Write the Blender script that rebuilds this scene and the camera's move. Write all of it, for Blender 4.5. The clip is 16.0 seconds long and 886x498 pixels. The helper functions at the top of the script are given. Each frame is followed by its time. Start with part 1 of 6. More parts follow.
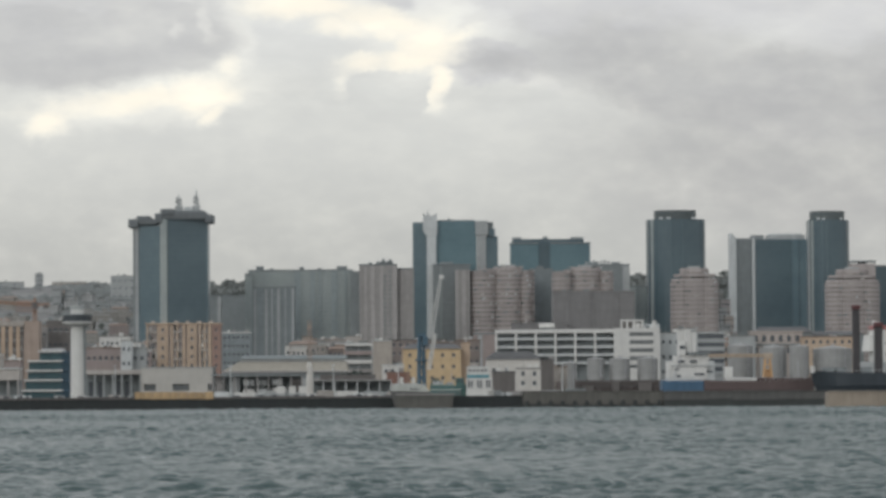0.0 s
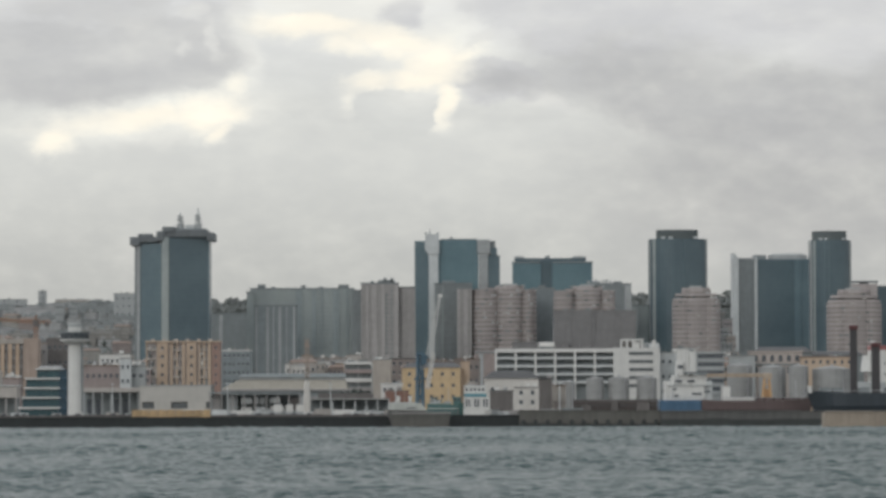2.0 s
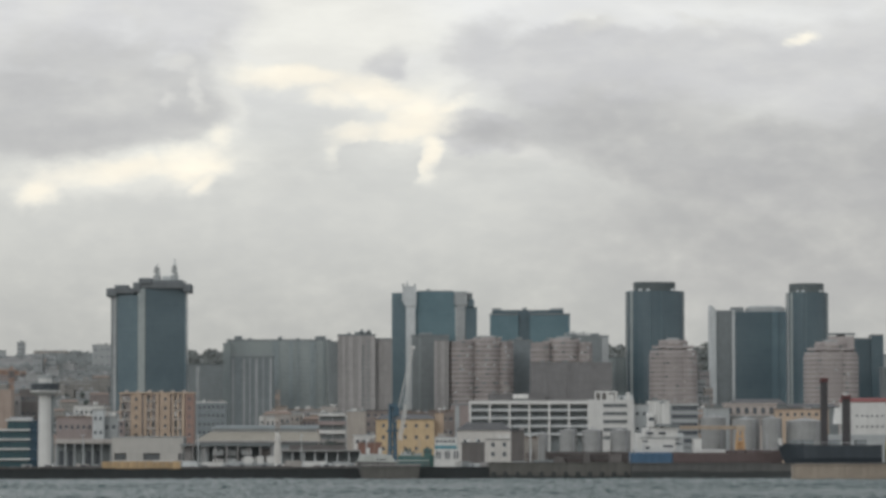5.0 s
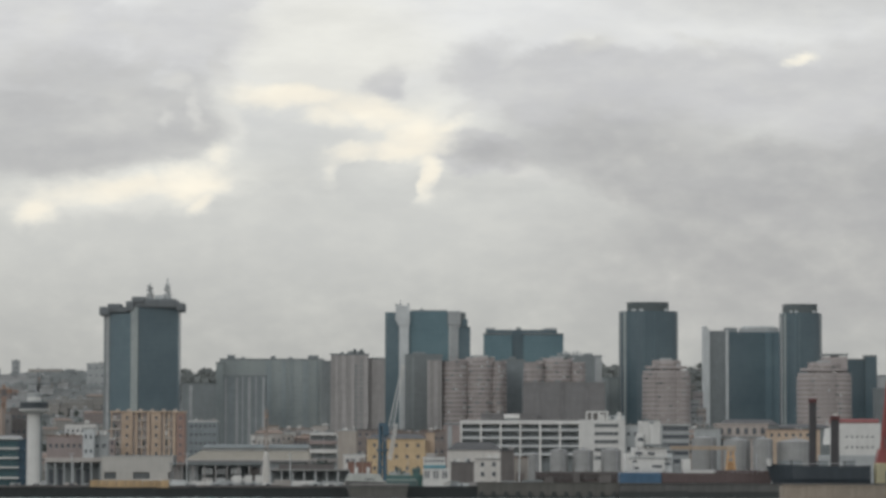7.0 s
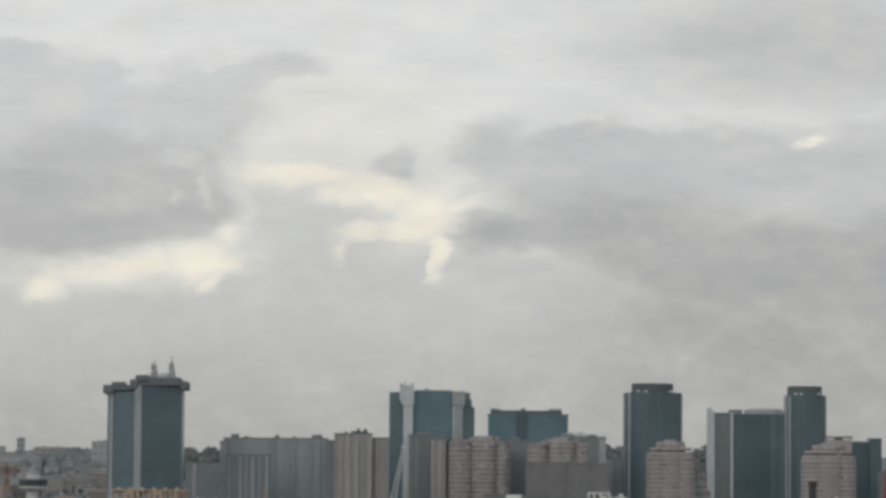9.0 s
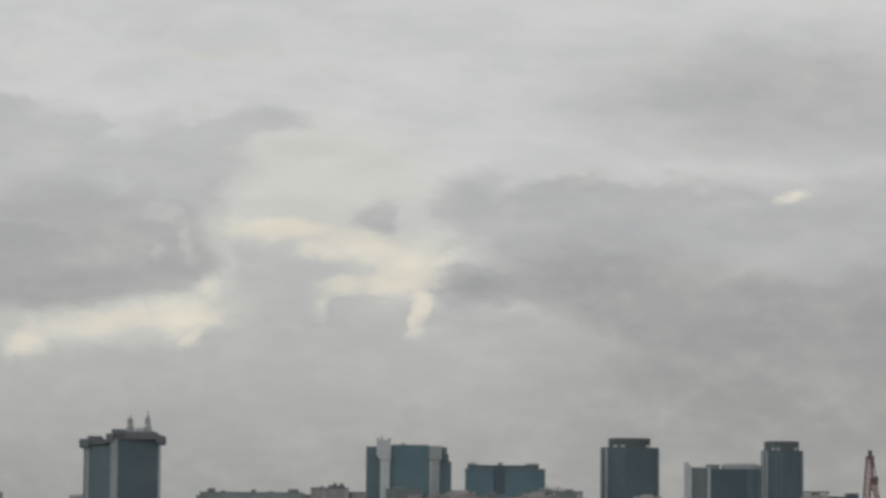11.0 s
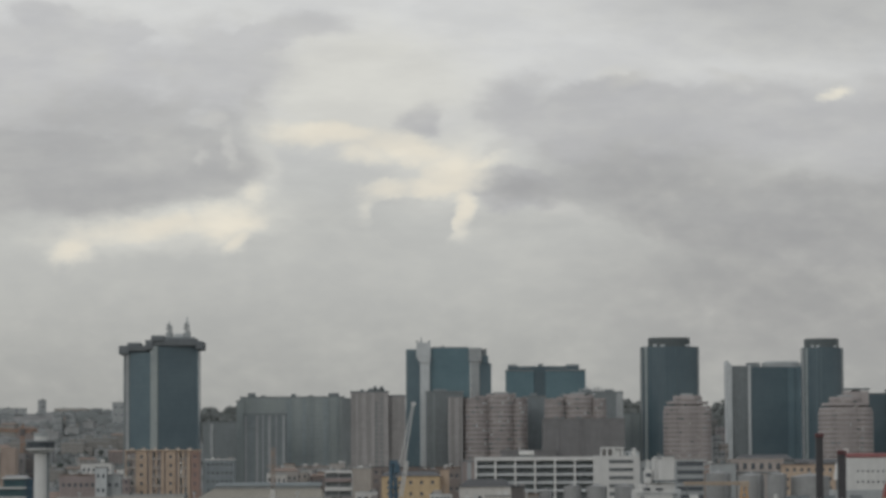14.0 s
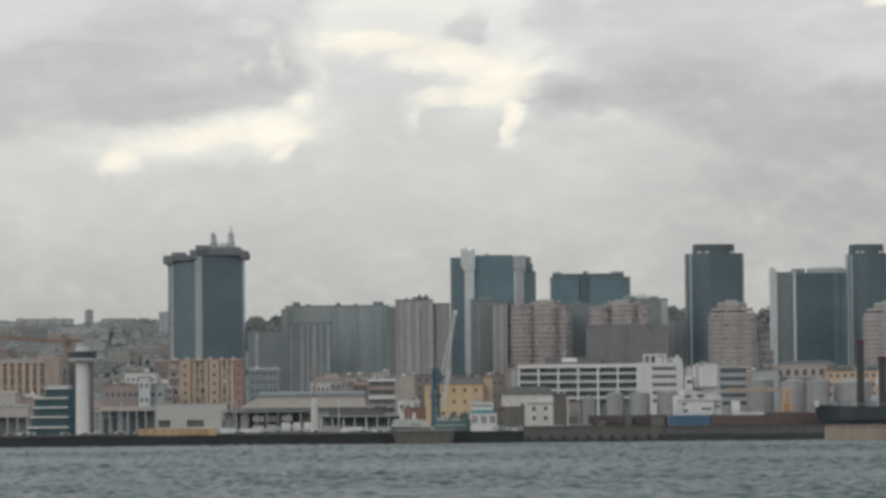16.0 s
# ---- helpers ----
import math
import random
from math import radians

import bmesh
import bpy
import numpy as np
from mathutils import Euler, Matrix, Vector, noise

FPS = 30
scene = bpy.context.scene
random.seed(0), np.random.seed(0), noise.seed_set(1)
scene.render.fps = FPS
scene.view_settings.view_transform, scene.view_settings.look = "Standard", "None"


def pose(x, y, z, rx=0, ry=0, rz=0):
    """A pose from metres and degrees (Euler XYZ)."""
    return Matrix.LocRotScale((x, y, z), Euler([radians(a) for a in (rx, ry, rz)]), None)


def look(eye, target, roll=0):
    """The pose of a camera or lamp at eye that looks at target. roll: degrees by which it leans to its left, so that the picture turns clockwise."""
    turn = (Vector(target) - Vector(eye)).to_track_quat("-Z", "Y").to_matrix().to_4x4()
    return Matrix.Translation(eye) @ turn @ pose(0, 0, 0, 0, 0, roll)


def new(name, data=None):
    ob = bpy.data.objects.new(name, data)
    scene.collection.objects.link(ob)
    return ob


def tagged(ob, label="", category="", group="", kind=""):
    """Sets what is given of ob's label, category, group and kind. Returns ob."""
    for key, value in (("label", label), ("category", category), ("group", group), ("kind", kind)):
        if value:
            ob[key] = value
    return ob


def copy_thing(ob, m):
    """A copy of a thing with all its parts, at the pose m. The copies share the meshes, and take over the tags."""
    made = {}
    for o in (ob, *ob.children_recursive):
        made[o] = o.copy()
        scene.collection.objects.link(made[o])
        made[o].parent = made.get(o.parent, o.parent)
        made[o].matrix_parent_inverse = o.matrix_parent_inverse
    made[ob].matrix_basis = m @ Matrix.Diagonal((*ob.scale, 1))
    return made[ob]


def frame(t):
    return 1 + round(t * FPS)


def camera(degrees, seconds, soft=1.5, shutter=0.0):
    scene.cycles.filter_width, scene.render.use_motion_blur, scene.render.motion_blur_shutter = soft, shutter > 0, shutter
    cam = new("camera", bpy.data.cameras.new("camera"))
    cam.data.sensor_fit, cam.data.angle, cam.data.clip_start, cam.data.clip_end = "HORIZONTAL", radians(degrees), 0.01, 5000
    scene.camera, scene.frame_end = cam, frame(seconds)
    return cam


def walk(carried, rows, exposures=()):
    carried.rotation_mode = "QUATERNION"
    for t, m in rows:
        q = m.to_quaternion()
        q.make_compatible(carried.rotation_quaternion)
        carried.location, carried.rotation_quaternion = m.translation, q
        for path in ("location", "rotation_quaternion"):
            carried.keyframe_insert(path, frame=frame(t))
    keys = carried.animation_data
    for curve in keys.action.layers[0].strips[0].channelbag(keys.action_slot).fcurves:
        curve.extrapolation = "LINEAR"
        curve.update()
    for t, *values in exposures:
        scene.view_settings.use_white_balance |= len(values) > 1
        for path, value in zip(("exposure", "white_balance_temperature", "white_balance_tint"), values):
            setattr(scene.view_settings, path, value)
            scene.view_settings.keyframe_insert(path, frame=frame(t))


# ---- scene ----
cam = camera(13.8, 16.0, soft=3.4)
EYE = 11.2


def aim(t, yaw, pitch, roll=0.0):
    """The ship glides sideways at 1.6 m/s; yaw to the right, pitch up and lean to the left, in degrees."""
    return t, pose(1.625 * t, 0, EYE, 90 + pitch, 0, -yaw) @ pose(0, 0, 0, 0, 0, roll)


walk(cam, [
    aim(0, 0.0000, 2.0038, -0.344),
    aim(0.5, -0.3633, 1.9608, -0.230),
    aim(1, -0.4936, 2.0451, -0.147),
    aim(1.5, -0.5295, 2.1274, -0.106),
    aim(2, -0.0988, 2.2978, -0.148),
    aim(2.5, 0.0183, 2.4905, -0.118),
    aim(3, -0.0095, 2.6133, -0.103),
    aim(3.5, -0.0108, 2.7701, -0.154),
    aim(4, 0.0298, 3.1084, -0.246),
    aim(4.2, 0.0380, 3.1680, -0.245),
    aim(4.725, 0.1010, 3.1606, -0.157),
    aim(5.25, 0.2283, 3.0133, 0.025),
    aim(5.775, 0.3791, 2.9142, 0.150),
    aim(6.3, 0.5125, 3.0514, 0.213),
    aim(6.5, 0.5654, 3.2028, 0.175),
    aim(7, 0.1881, 3.4136, 0.089),
    aim(7.5, -0.3929, 3.3226, 0.050),
    aim(8, -0.3111, 3.9215, 0.095),
    aim(8.5, -0.1233, 4.4001, 0.339),
    aim(9, 0.0347, 4.6658, 0.448),
    aim(9.5, 0.1955, 4.9498, 0.554),
    aim(9.7, 0.2663, 5.0650, 0.570),
    aim(10.225, 0.3450, 5.3300, 0.580),
    aim(10.75, 0.3500, 5.5200, 0.545),
    aim(11.275, 0.2700, 5.5200, 0.462),
    aim(11.8, 0.1251, 5.2535, 0.332),
    aim(12, 0.0314, 4.9497, 0.259),
    aim(12.5, -0.0992, 4.7392, 0.094),
    aim(13, -0.2316, 4.4933, -0.070),
    aim(13.5, -0.3386, 4.5077, -0.109),
    aim(14, -0.3700, 3.9911, -0.252),
    aim(14.5, -0.5289, 3.5825, -0.249),
    aim(15, -0.8765, 3.1423, -0.422),
    aim(15.5, -1.0783, 2.9781, -0.412),
    aim(16, -1.1397, 2.5581, -0.560),
], exposures=[(0, -0.02), (3.5, -0.04), (6.5, -0.16), (8, -0.22), (9.5, -0.40), (12, -0.64), (12.5, -0.63), (13.5, -0.54), (14, -0.49), (15, -0.35), (16, -0.10)])


# ---- sky and sun ----
def math_node(nt, op, a, b=None, c=None):
    n = nt.nodes.new("ShaderNodeMath")
    n.operation = op
    for i, v in enumerate((a, b, c)):
        if v is None:
            continue
        if isinstance(v, (int, float)):
            n.inputs[i].default_value = v
        else:
            nt.links.new(v, n.inputs[i])
    return n.outputs[0]


def smooth(nt, value, lo, hi, to0=0.0, to1=1.0):
    n = nt.nodes.new("ShaderNodeMapRange")
    n.interpolation_type = "SMOOTHSTEP"
    nt.links.new(value, n.inputs[0])
    for i, v in enumerate((lo, hi, to0, to1)):
        n.inputs[i + 1].default_value = v
    return n.outputs[0]


def noise_node(nt, vector, scale, detail=4.0, rough=0.55, out=0):
    n = nt.nodes.new("ShaderNodeTexNoise")
    n.inputs["Scale"].default_value = scale
    n.inputs["Detail"].default_value = detail
    n.inputs["Roughness"].default_value = rough
    nt.links.new(vector, n.inputs["Vector"])
    return n.outputs[out]


def mix_rgb(nt, fac, a, b, blend="MIX"):
    n = nt.nodes.new("ShaderNodeMix")
    n.data_type, n.blend_type = "RGBA", blend
    for sock, v in ((n.inputs[0], fac), (n.inputs[6], a), (n.inputs[7], b)):
        if isinstance(v, (int, float)):
            sock.default_value = v
        elif isinstance(v, tuple):
            sock.default_value = (*v, 1.0)
        else:
            nt.links.new(v, sock)
    return n.outputs[2]


def build_sky():
    world = bpy.data.worlds.new("overcast_sky")
    scene.world = world
    world.use_nodes = True
    nt = world.node_tree
    nt.nodes.clear()
    out = nt.nodes.new("ShaderNodeOutputWorld")
    back = nt.nodes.new("ShaderNodeBackground")
    nt.links.new(back.outputs[0], out.inputs[0])
    sky = nt.nodes.new("ShaderNodeTexSky")
    sky.sky_type, sky.sun_disc = "NISHITA", False
    sky.sun_elevation, sky.sun_rotation = radians(38), radians(-50)
    co = nt.nodes.new("ShaderNodeTexCoord").outputs["Generated"]
    sep = nt.nodes.new("ShaderNodeSeparateXYZ")
    nt.links.new(co, sep.inputs[0])
    dx, dy, dz = sep.outputs
    ahead = smooth(nt, dy, 0.80, 0.95)
    y = math_node(nt, "MAXIMUM", dy, 0.3)
    # bearing and height over the skyline, in thousandths
    a = math_node(nt, "MULTIPLY", math_node(nt, "DIVIDE", dx, y), 1000.0)
    b = math_node(nt, "MULTIPLY", math_node(nt, "DIVIDE", dz, y), 1000.0)
    flat = nt.nodes.new("ShaderNodeCombineXYZ")
    nt.links.new(a, flat.inputs[0])
    nt.links.new(math_node(nt, "MULTIPLY", b, 1.7), flat.inputs[1])
    p = flat.outputs[0]
    warp = noise_node(nt, p, 0.06, 6.0, 0.58, 1)
    ws = nt.nodes.new("ShaderNodeSeparateColor")
    nt.links.new(warp, ws.inputs[0])
    wa = math_node(nt, "MULTIPLY_ADD", math_node(nt, "SUBTRACT", ws.outputs[0], 0.5), 15.0, a)
    wb = math_node(nt, "MULTIPLY_ADD", math_node(nt, "SUBTRACT", ws.outputs[1], 0.5), 11.0, b)

    def patch(ca, cb, ra, rb, tilt=0.0, weight=1.0, lo=1.65, hi=0.0):
        c, s = math.cos(radians(tilt)), math.sin(radians(tilt))
        ea = math_node(nt, "SUBTRACT", wa, ca)
        eb = math_node(nt, "SUBTRACT", wb, cb)
        u = math_node(nt, "ADD", math_node(nt, "MULTIPLY", ea, c / ra), math_node(nt, "MULTIPLY", eb, s / ra))
        v = math_node(nt, "ADD", math_node(nt, "MULTIPLY", ea, -s / rb), math_node(nt, "MULTIPLY", eb, c / rb))
        r = math_node(nt, "SQRT", math_node(nt, "ADD", math_node(nt, "MULTIPLY", u, u), math_node(nt, "MULTIPLY", v, v)))
        return smooth(nt, r, lo, hi, 0.0, weight)

    def union(patches):
        total = patches[0]
        for q in patches[1:]:
            total = math_node(nt, "SMOOTH_MAX", total, q, 0.2)
        return total

    def ragged(mask, grain, amount, lo, hi):
        return smooth(nt, math_node(nt, "MULTIPLY_ADD", math_node(nt, "SUBTRACT", grain, 0.5), amount, mask), lo, hi)

    fine = noise_node(nt, p, 0.05, 6.0, 0.58)
    big = noise_node(nt, p, 0.016, 5.0, 0.55)
    far = noise_node(nt, co, 3.0, 6.0, 0.55)
    # grey cloud bodies, paler openings and the warm breaks between them
    soft, wide = (1.35, 0.55), (1.7, 0.1)
    west_pale = union([patch(-111.2, 118.0, 40.1, 18.5, 0, 1.0, *wide), patch(-67.7, 118.0, 20.1, 14.7, 0, 1.0, *wide), patch(-46.0, 130.1, 17.0, 4.3, 8, 0.7, *wide),
                       patch(-157.7, 114.9, 40.1, 26.2, 0, 1.0, *wide), patch(-112.0, 132.0, 16.0, 6.5, -14, 0.9, *soft),
                       patch(-94.0, 128.0, 10.0, 6.5, 20, 0.9, *soft), patch(-58.0, 126.5, 14.0, 5.5, 28, 0.8, *soft), patch(-40.0, 131.5, 12.0, 4.0, -10, 0.7, *wide)])
    west_dark = union([patch(-114.0, 91.4, 47.8, 13.0, 0, 1.0, *soft), patch(-154.3, 89.1, 40.1, 14.7, 0, 1.0, *soft), patch(-81.4, 93.8, 26.2, 12.3, 0, 0.9, *soft),
                       patch(-64.7, 100.9, 9.6, 14.4, 10, 0.65, *wide), patch(-95.5, 105.1, 37.0, 11.3, 0, 0.72, *wide), patch(-58.3, 110.2, 4.6, 6.5, 0, 0.5, *wide)])
    east_pale = union([patch(14.7, 107.8, 13.1, 13.0, 0, 0.75, *wide), patch(41.1, 103.4, 27.8, 13.1, 0, 1.0, *soft), patch(81.4, 105.0, 44.8, 12.0, 0, 1.0, *wide),
                       patch(132.5, 101.9, 46.3, 17.0, 0, 1.0, *wide), patch(13.1, 86.2, 14.7, 5.9, 0, 1.0, *soft)])
    east_dark = union([patch(50.3, 88.6, 38.6, 10.2, 0, 0.9, *wide), patch(67.3, 78.5, 30.9, 7.7, -6, 1.0, *soft), patch(101.4, 77.0, 43.2, 13.6, 0, 1.0, *soft),
                       patch(15.5, 85.4, 13.9, 4.6, 0, 0.8, *wide), patch(61.2, 97.9, 13.9, 5.6, 0, 0.5, *wide), patch(143.2, 78.6, 38.6, 18.5, 0, 1.0, *soft), patch(92.0, 70.5, 38.0, 5.5, -5, 1.0, *soft)])
    thin = union([patch(102.8, 58.3, 66.4, 24.2, 0, 1.0, *wide), patch(100.0, 138.9, 64.0, 20.0, 0, 0.62, *wide)])
    pale = union([patch(-30.4, 115.7, 33.2, 15.1, 0, 1.15, *wide), patch(41.9, 115.5, 9.0, 4.0, 10, 0.7, *wide), patch(-71.5, 106.0, 6.5, 3.1, 0, 0.5, *wide),
                  patch(-56.6, 95.4, 5.2, 12.3, 18, 0.6, *wide), patch(73.7, 115.1, 7.7, 2.8, 0, 0.5, *wide), patch(25.5, 82.3, 7.7, 3.4, 0, 0.5, *wide),
                  patch(-82.0, 76.2, 32.0, 7.6, 6, 0.85, *wide), patch(-5.5, 93.9, 20.1, 14.7, 0, 0.8, *wide), patch(-53.9, 151.0, 17.0, 3.1, 0, 0.7, *wide)])
    gap = union([patch(-36.5, 101.4, 20.1, 4.0, 0, 1.0, *wide), patch(-14.8, 97.0, 15.4, 5.2, -14, 1.0, *wide), patch(-3.9, 91.6, 9.9, 8.0, 0, 1.0, *wide), patch(-7.8, 86.9, 11.7, 3.1, 0, 1.0, *wide),
                 patch(-1.6, 80.7, 4.3, 6.8, 0, 1.0, *wide), patch(-26.5, 80.7, 4.0, 4.9, -20, 0.55, *wide), patch(-21.7, 85.4, 9.3, 4.0, 15, 0.9, *wide), patch(-27.2, 95.5, 10.8, 3.7, -8, 0.7, *wide),
                 patch(-84.4, 75.8, 28.0, 3.8, 6, 0.85, *wide)])
    streak = union([patch(-106.6, 70.2, 8.0, 4.4, 22, 0.9, *wide), patch(-65.1, 78.3, 10.8, 5.6, 8, 1.0, *wide), patch(-64.2, 71.8, 4.0, 3.4, 0, 0.9, *wide),
                    patch(3.8, 93.6, 7.7, 2.2, 10, 0.7, *wide), patch(101.1, 112.8, 4.6, 1.4, 0, 0.8, *wide), patch(-58.1, 85.3, 4.6, 4.6, 0, 0.6, *wide), patch(-58.5, 150.8, 9.3, 1.5, 0, 0.5, *wide)])
    gap = math_node(nt, "MAXIMUM", gap, streak)
    lump = union([patch(-21.7, 90.5, 9.6, 1.7, 4, 0.5, *wide), patch(-13.9, 76.5, 9.6, 7.1, 0, 1.0, 1.2, 0.8), patch(-45.8, 91.1, 10.2, 4.6, 0, 0.8, *soft), patch(-36.5, 88.9, 7.7, 4.0, 0, 0.5, *wide)])
    knot = union([patch(-12.9, 104.8, 6.5, 5.2, 10, 0.9, *wide), patch(-0.8, 85.4, 2.5, 3.4, 0, 0.7, *wide)])
    base = mix_rgb(nt, smooth(nt, b, 22.0, 75.0), (0.485, 0.493, 0.482), (0.685, 0.69, 0.668))
    base = mix_rgb(nt, smooth(nt, b, 75.0, 125.0), base, (0.89, 0.895, 0.89))
    veils = mix_rgb(nt, smooth(nt, far, 0.32, 0.68), (0.50, 0.51, 0.52), (0.64, 0.65, 0.65))
    base = mix_rgb(nt, ahead, veils, base)

    curl = noise_node(nt, p, 0.11, 4.0, 0.5)
    fine = math_node(nt, "ADD", math_node(nt, "MULTIPLY", fine, 0.7), math_node(nt, "MULTIPLY", curl, 0.3))

    def layer(col, mask, amount, lo, hi, strength, tone):
        return mix_rgb(nt, math_node(nt, "MULTIPLY", ragged(mask, fine, amount, lo, hi), math_node(nt, "MULTIPLY", ahead, strength)), col, tone)

    col = layer(base, thin, 0.1, 0.0, 1.0, 0.92, (0.475, 0.475, 0.475))
    col = layer(col, pale, 0.4, 0.05, 0.95, 0.9, (0.93, 0.92, 0.86))
    col = layer(col, west_pale, 1.0, 0.2, 0.8, 0.8, (0.70, 0.70, 0.71))
    col = layer(col, east_pale, 1.0, 0.2, 0.75, 0.9, (0.645, 0.645, 0.655))
    col = layer(col, west_dark, 1.0, 0.15, 0.85, 0.85, (0.535, 0.535, 0.54))
    col = layer(col, east_dark, 1.0, 0.15, 0.85, 0.85, (0.485, 0.485, 0.49))
    rim = union([patch(-71.0, 105.3, 5.5, 2.8, 0, 1.0, *wide), patch(-65.0, 97.5, 2.8, 6.0, 12, 0.95, *wide), patch(-57.0, 106.0, 3.4, 8.0, 20, 0.9, *wide), patch(-74.0, 94.5, 2.4, 3.6, 0, 0.7, *wide),
                 patch(-84.0, 118.0, 8.0, 3.0, -20, 0.6, *wide), patch(-101.0, 122.5, 7.0, 2.4, 10, 0.6, *wide), patch(45.0, 115.0, 7.0, 3.0, 35, 0.95, *wide), patch(29.0, 80.5, 9.0, 3.0, -14, 0.8, *wide),
                 patch(72.0, 117.0, 8.0, 2.0, -6, 0.7, *wide), patch(8.0, 97.0, 6.0, 1.9, 25, 0.8, *wide), patch(104.0, 98.0, 12.0, 2.2, -4, 0.45, *wide), patch(22.0, 112.0, 5.0, 2.4, 40, 0.5, *wide)])
    col = layer(col, rim, 1.0, 0.2, 1.0, 0.75, (0.735, 0.73, 0.71))
    col = layer(col, knot, 0.8, 0.1, 0.8, 0.75, (0.62, 0.62, 0.635))
    open_gap = math_node(nt, "SUBTRACT", gap, lump)
    col = layer(col, open_gap, 0.9, -0.15, 0.7, 0.75, (0.89, 0.88, 0.815))
    col = layer(col, open_gap, 1.1, 0.15, 1.15, 0.95, (1.12, 1.04, 0.88))
    # wisps inside the cloud bodies
    mp = nt.nodes.new("ShaderNodeMapping")
    mp.inputs["Rotation"].default_value = (0, 0, radians(28))
    mp.inputs["Scale"].default_value = (1.0, 1.9, 1.0)
    nt.links.new(p, mp.inputs[0])
    wisp = noise_node(nt, mp.outputs[0], 0.03, 7.0, 0.6)
    body = math_node(nt, "MULTIPLY", smooth(nt, b, 62.0, 78.0), ahead)
    col = mix_rgb(nt, body, col, mix_rgb(nt, 1.0, col, mix_rgb(nt, smooth(nt, wisp, 0.34, 0.68), (0.965, 0.965, 0.968), (1.055, 1.055, 1.05)), "MULTIPLY"))
    grain = mix_rgb(nt, smooth(nt, big, 0.34, 0.66), (0.98, 0.98, 0.983), (1.02, 1.02, 1.017))
    col = mix_rgb(nt, 1.0, col, grain, "MULTIPLY")
    col = mix_rgb(nt, 1.0, col, mix_rgb(nt, smooth(nt, fine, 0.36, 0.66), (0.994, 0.994, 0.995), (1.006, 1.006, 1.005)), "MULTIPLY")
    # overcast skies are brighter towards the zenith
    col = mix_rgb(nt, 1.0, col, mix_rgb(nt, smooth(nt, dz, 0.18, 0.8), (1.0, 1.0, 1.0), (1.86, 1.93, 2.03)), "MULTIPLY")
    # unseen upper sky: west-to-east falloff added to dim the eastern water
    side = mix_rgb(nt, smooth(nt, math_node(nt, "DIVIDE", dx, y), -0.35, 0.35), (1.16, 1.16, 1.16), (0.82, 0.82, 0.82))
    col = mix_rgb(nt, smooth(nt, dz, 0.16, 0.3), col, mix_rgb(nt, 1.0, col, side, "MULTIPLY"))
    veil = mix_rgb(nt, 1.0, sky.outputs[0], (0.08, 0.08, 0.08), "MULTIPLY")
    col = mix_rgb(nt, 0.95, veil, col)
    nt.links.new(col, back.inputs[0])
    back.inputs[1].default_value = 1.0


build_sky()
sun = new("sun", bpy.data.lights.new("sun", "SUN"))
sun.data.energy, sun.data.angle, sun.data.color = 0.55, radians(25), (1.0, 0.97, 0.94)
sun.matrix_world = look((-900, -250, 800), (0, 1500, 0))


# ---- materials ----
def material(name, color, rough=0.7, metal=0.0, vary=0.18, scale=0.25, streak=True, bump=0.0, spec=0.4):
    """Paint, plaster, stone or metal, uneven at two scales, with rain streaks down upright faces."""
    m = bpy.data.materials.new(name)
    m.use_nodes = True
    nt = m.node_tree
    bsdf = nt.nodes["Principled BSDF"]
    co = nt.nodes.new("ShaderNodeTexCoord").outputs["Object"]
    large = noise_node(nt, co, scale, 5.0, 0.6)
    small = noise_node(nt, co, scale * 9.0, 3.0, 0.6)
    value = math_node(nt, "ADD", math_node(nt, "MULTIPLY", large, 0.6), math_node(nt, "MULTIPLY", small, 0.4))
    if streak:
        mp = nt.nodes.new("ShaderNodeMapping")
        mp.inputs["Scale"].default_value = (1.0, 1.0, 0.06)
        nt.links.new(co, mp.inputs[0])
        run = noise_node(nt, mp.outputs[0], scale * 5.0, 4.0, 0.6)
        value = math_node(nt, "ADD", math_node(nt, "MULTIPLY", value, 0.6), math_node(nt, "MULTIPLY", run, 0.4))
    info = nt.nodes.new("ShaderNodeObjectInfo")
    value = math_node(nt, "MULTIPLY_ADD", math_node(nt, "SUBTRACT", info.outputs["Random"], 0.5), 0.12, value)
    lo = tuple(c * (1 - vary) for c in color)
    hi = tuple(min(1.0, c * (1 + vary)) for c in color)
    nt.links.new(mix_rgb(nt, smooth(nt, value, 0.3, 0.7), lo, hi), bsdf.inputs["Base Color"])
    bsdf.inputs["Roughness"].default_value = rough
    bsdf.inputs["Metallic"].default_value = metal
    bsdf.inputs["Specular IOR Level"].default_value = spec
    if bump:
        bn = nt.nodes.new("ShaderNodeBump")
        bn.inputs["Strength"].default_value = bump
        nt.links.new(value, bn.inputs["Height"])
        nt.links.new(bn.outputs[0], bsdf.inputs["Normal"])
    return m


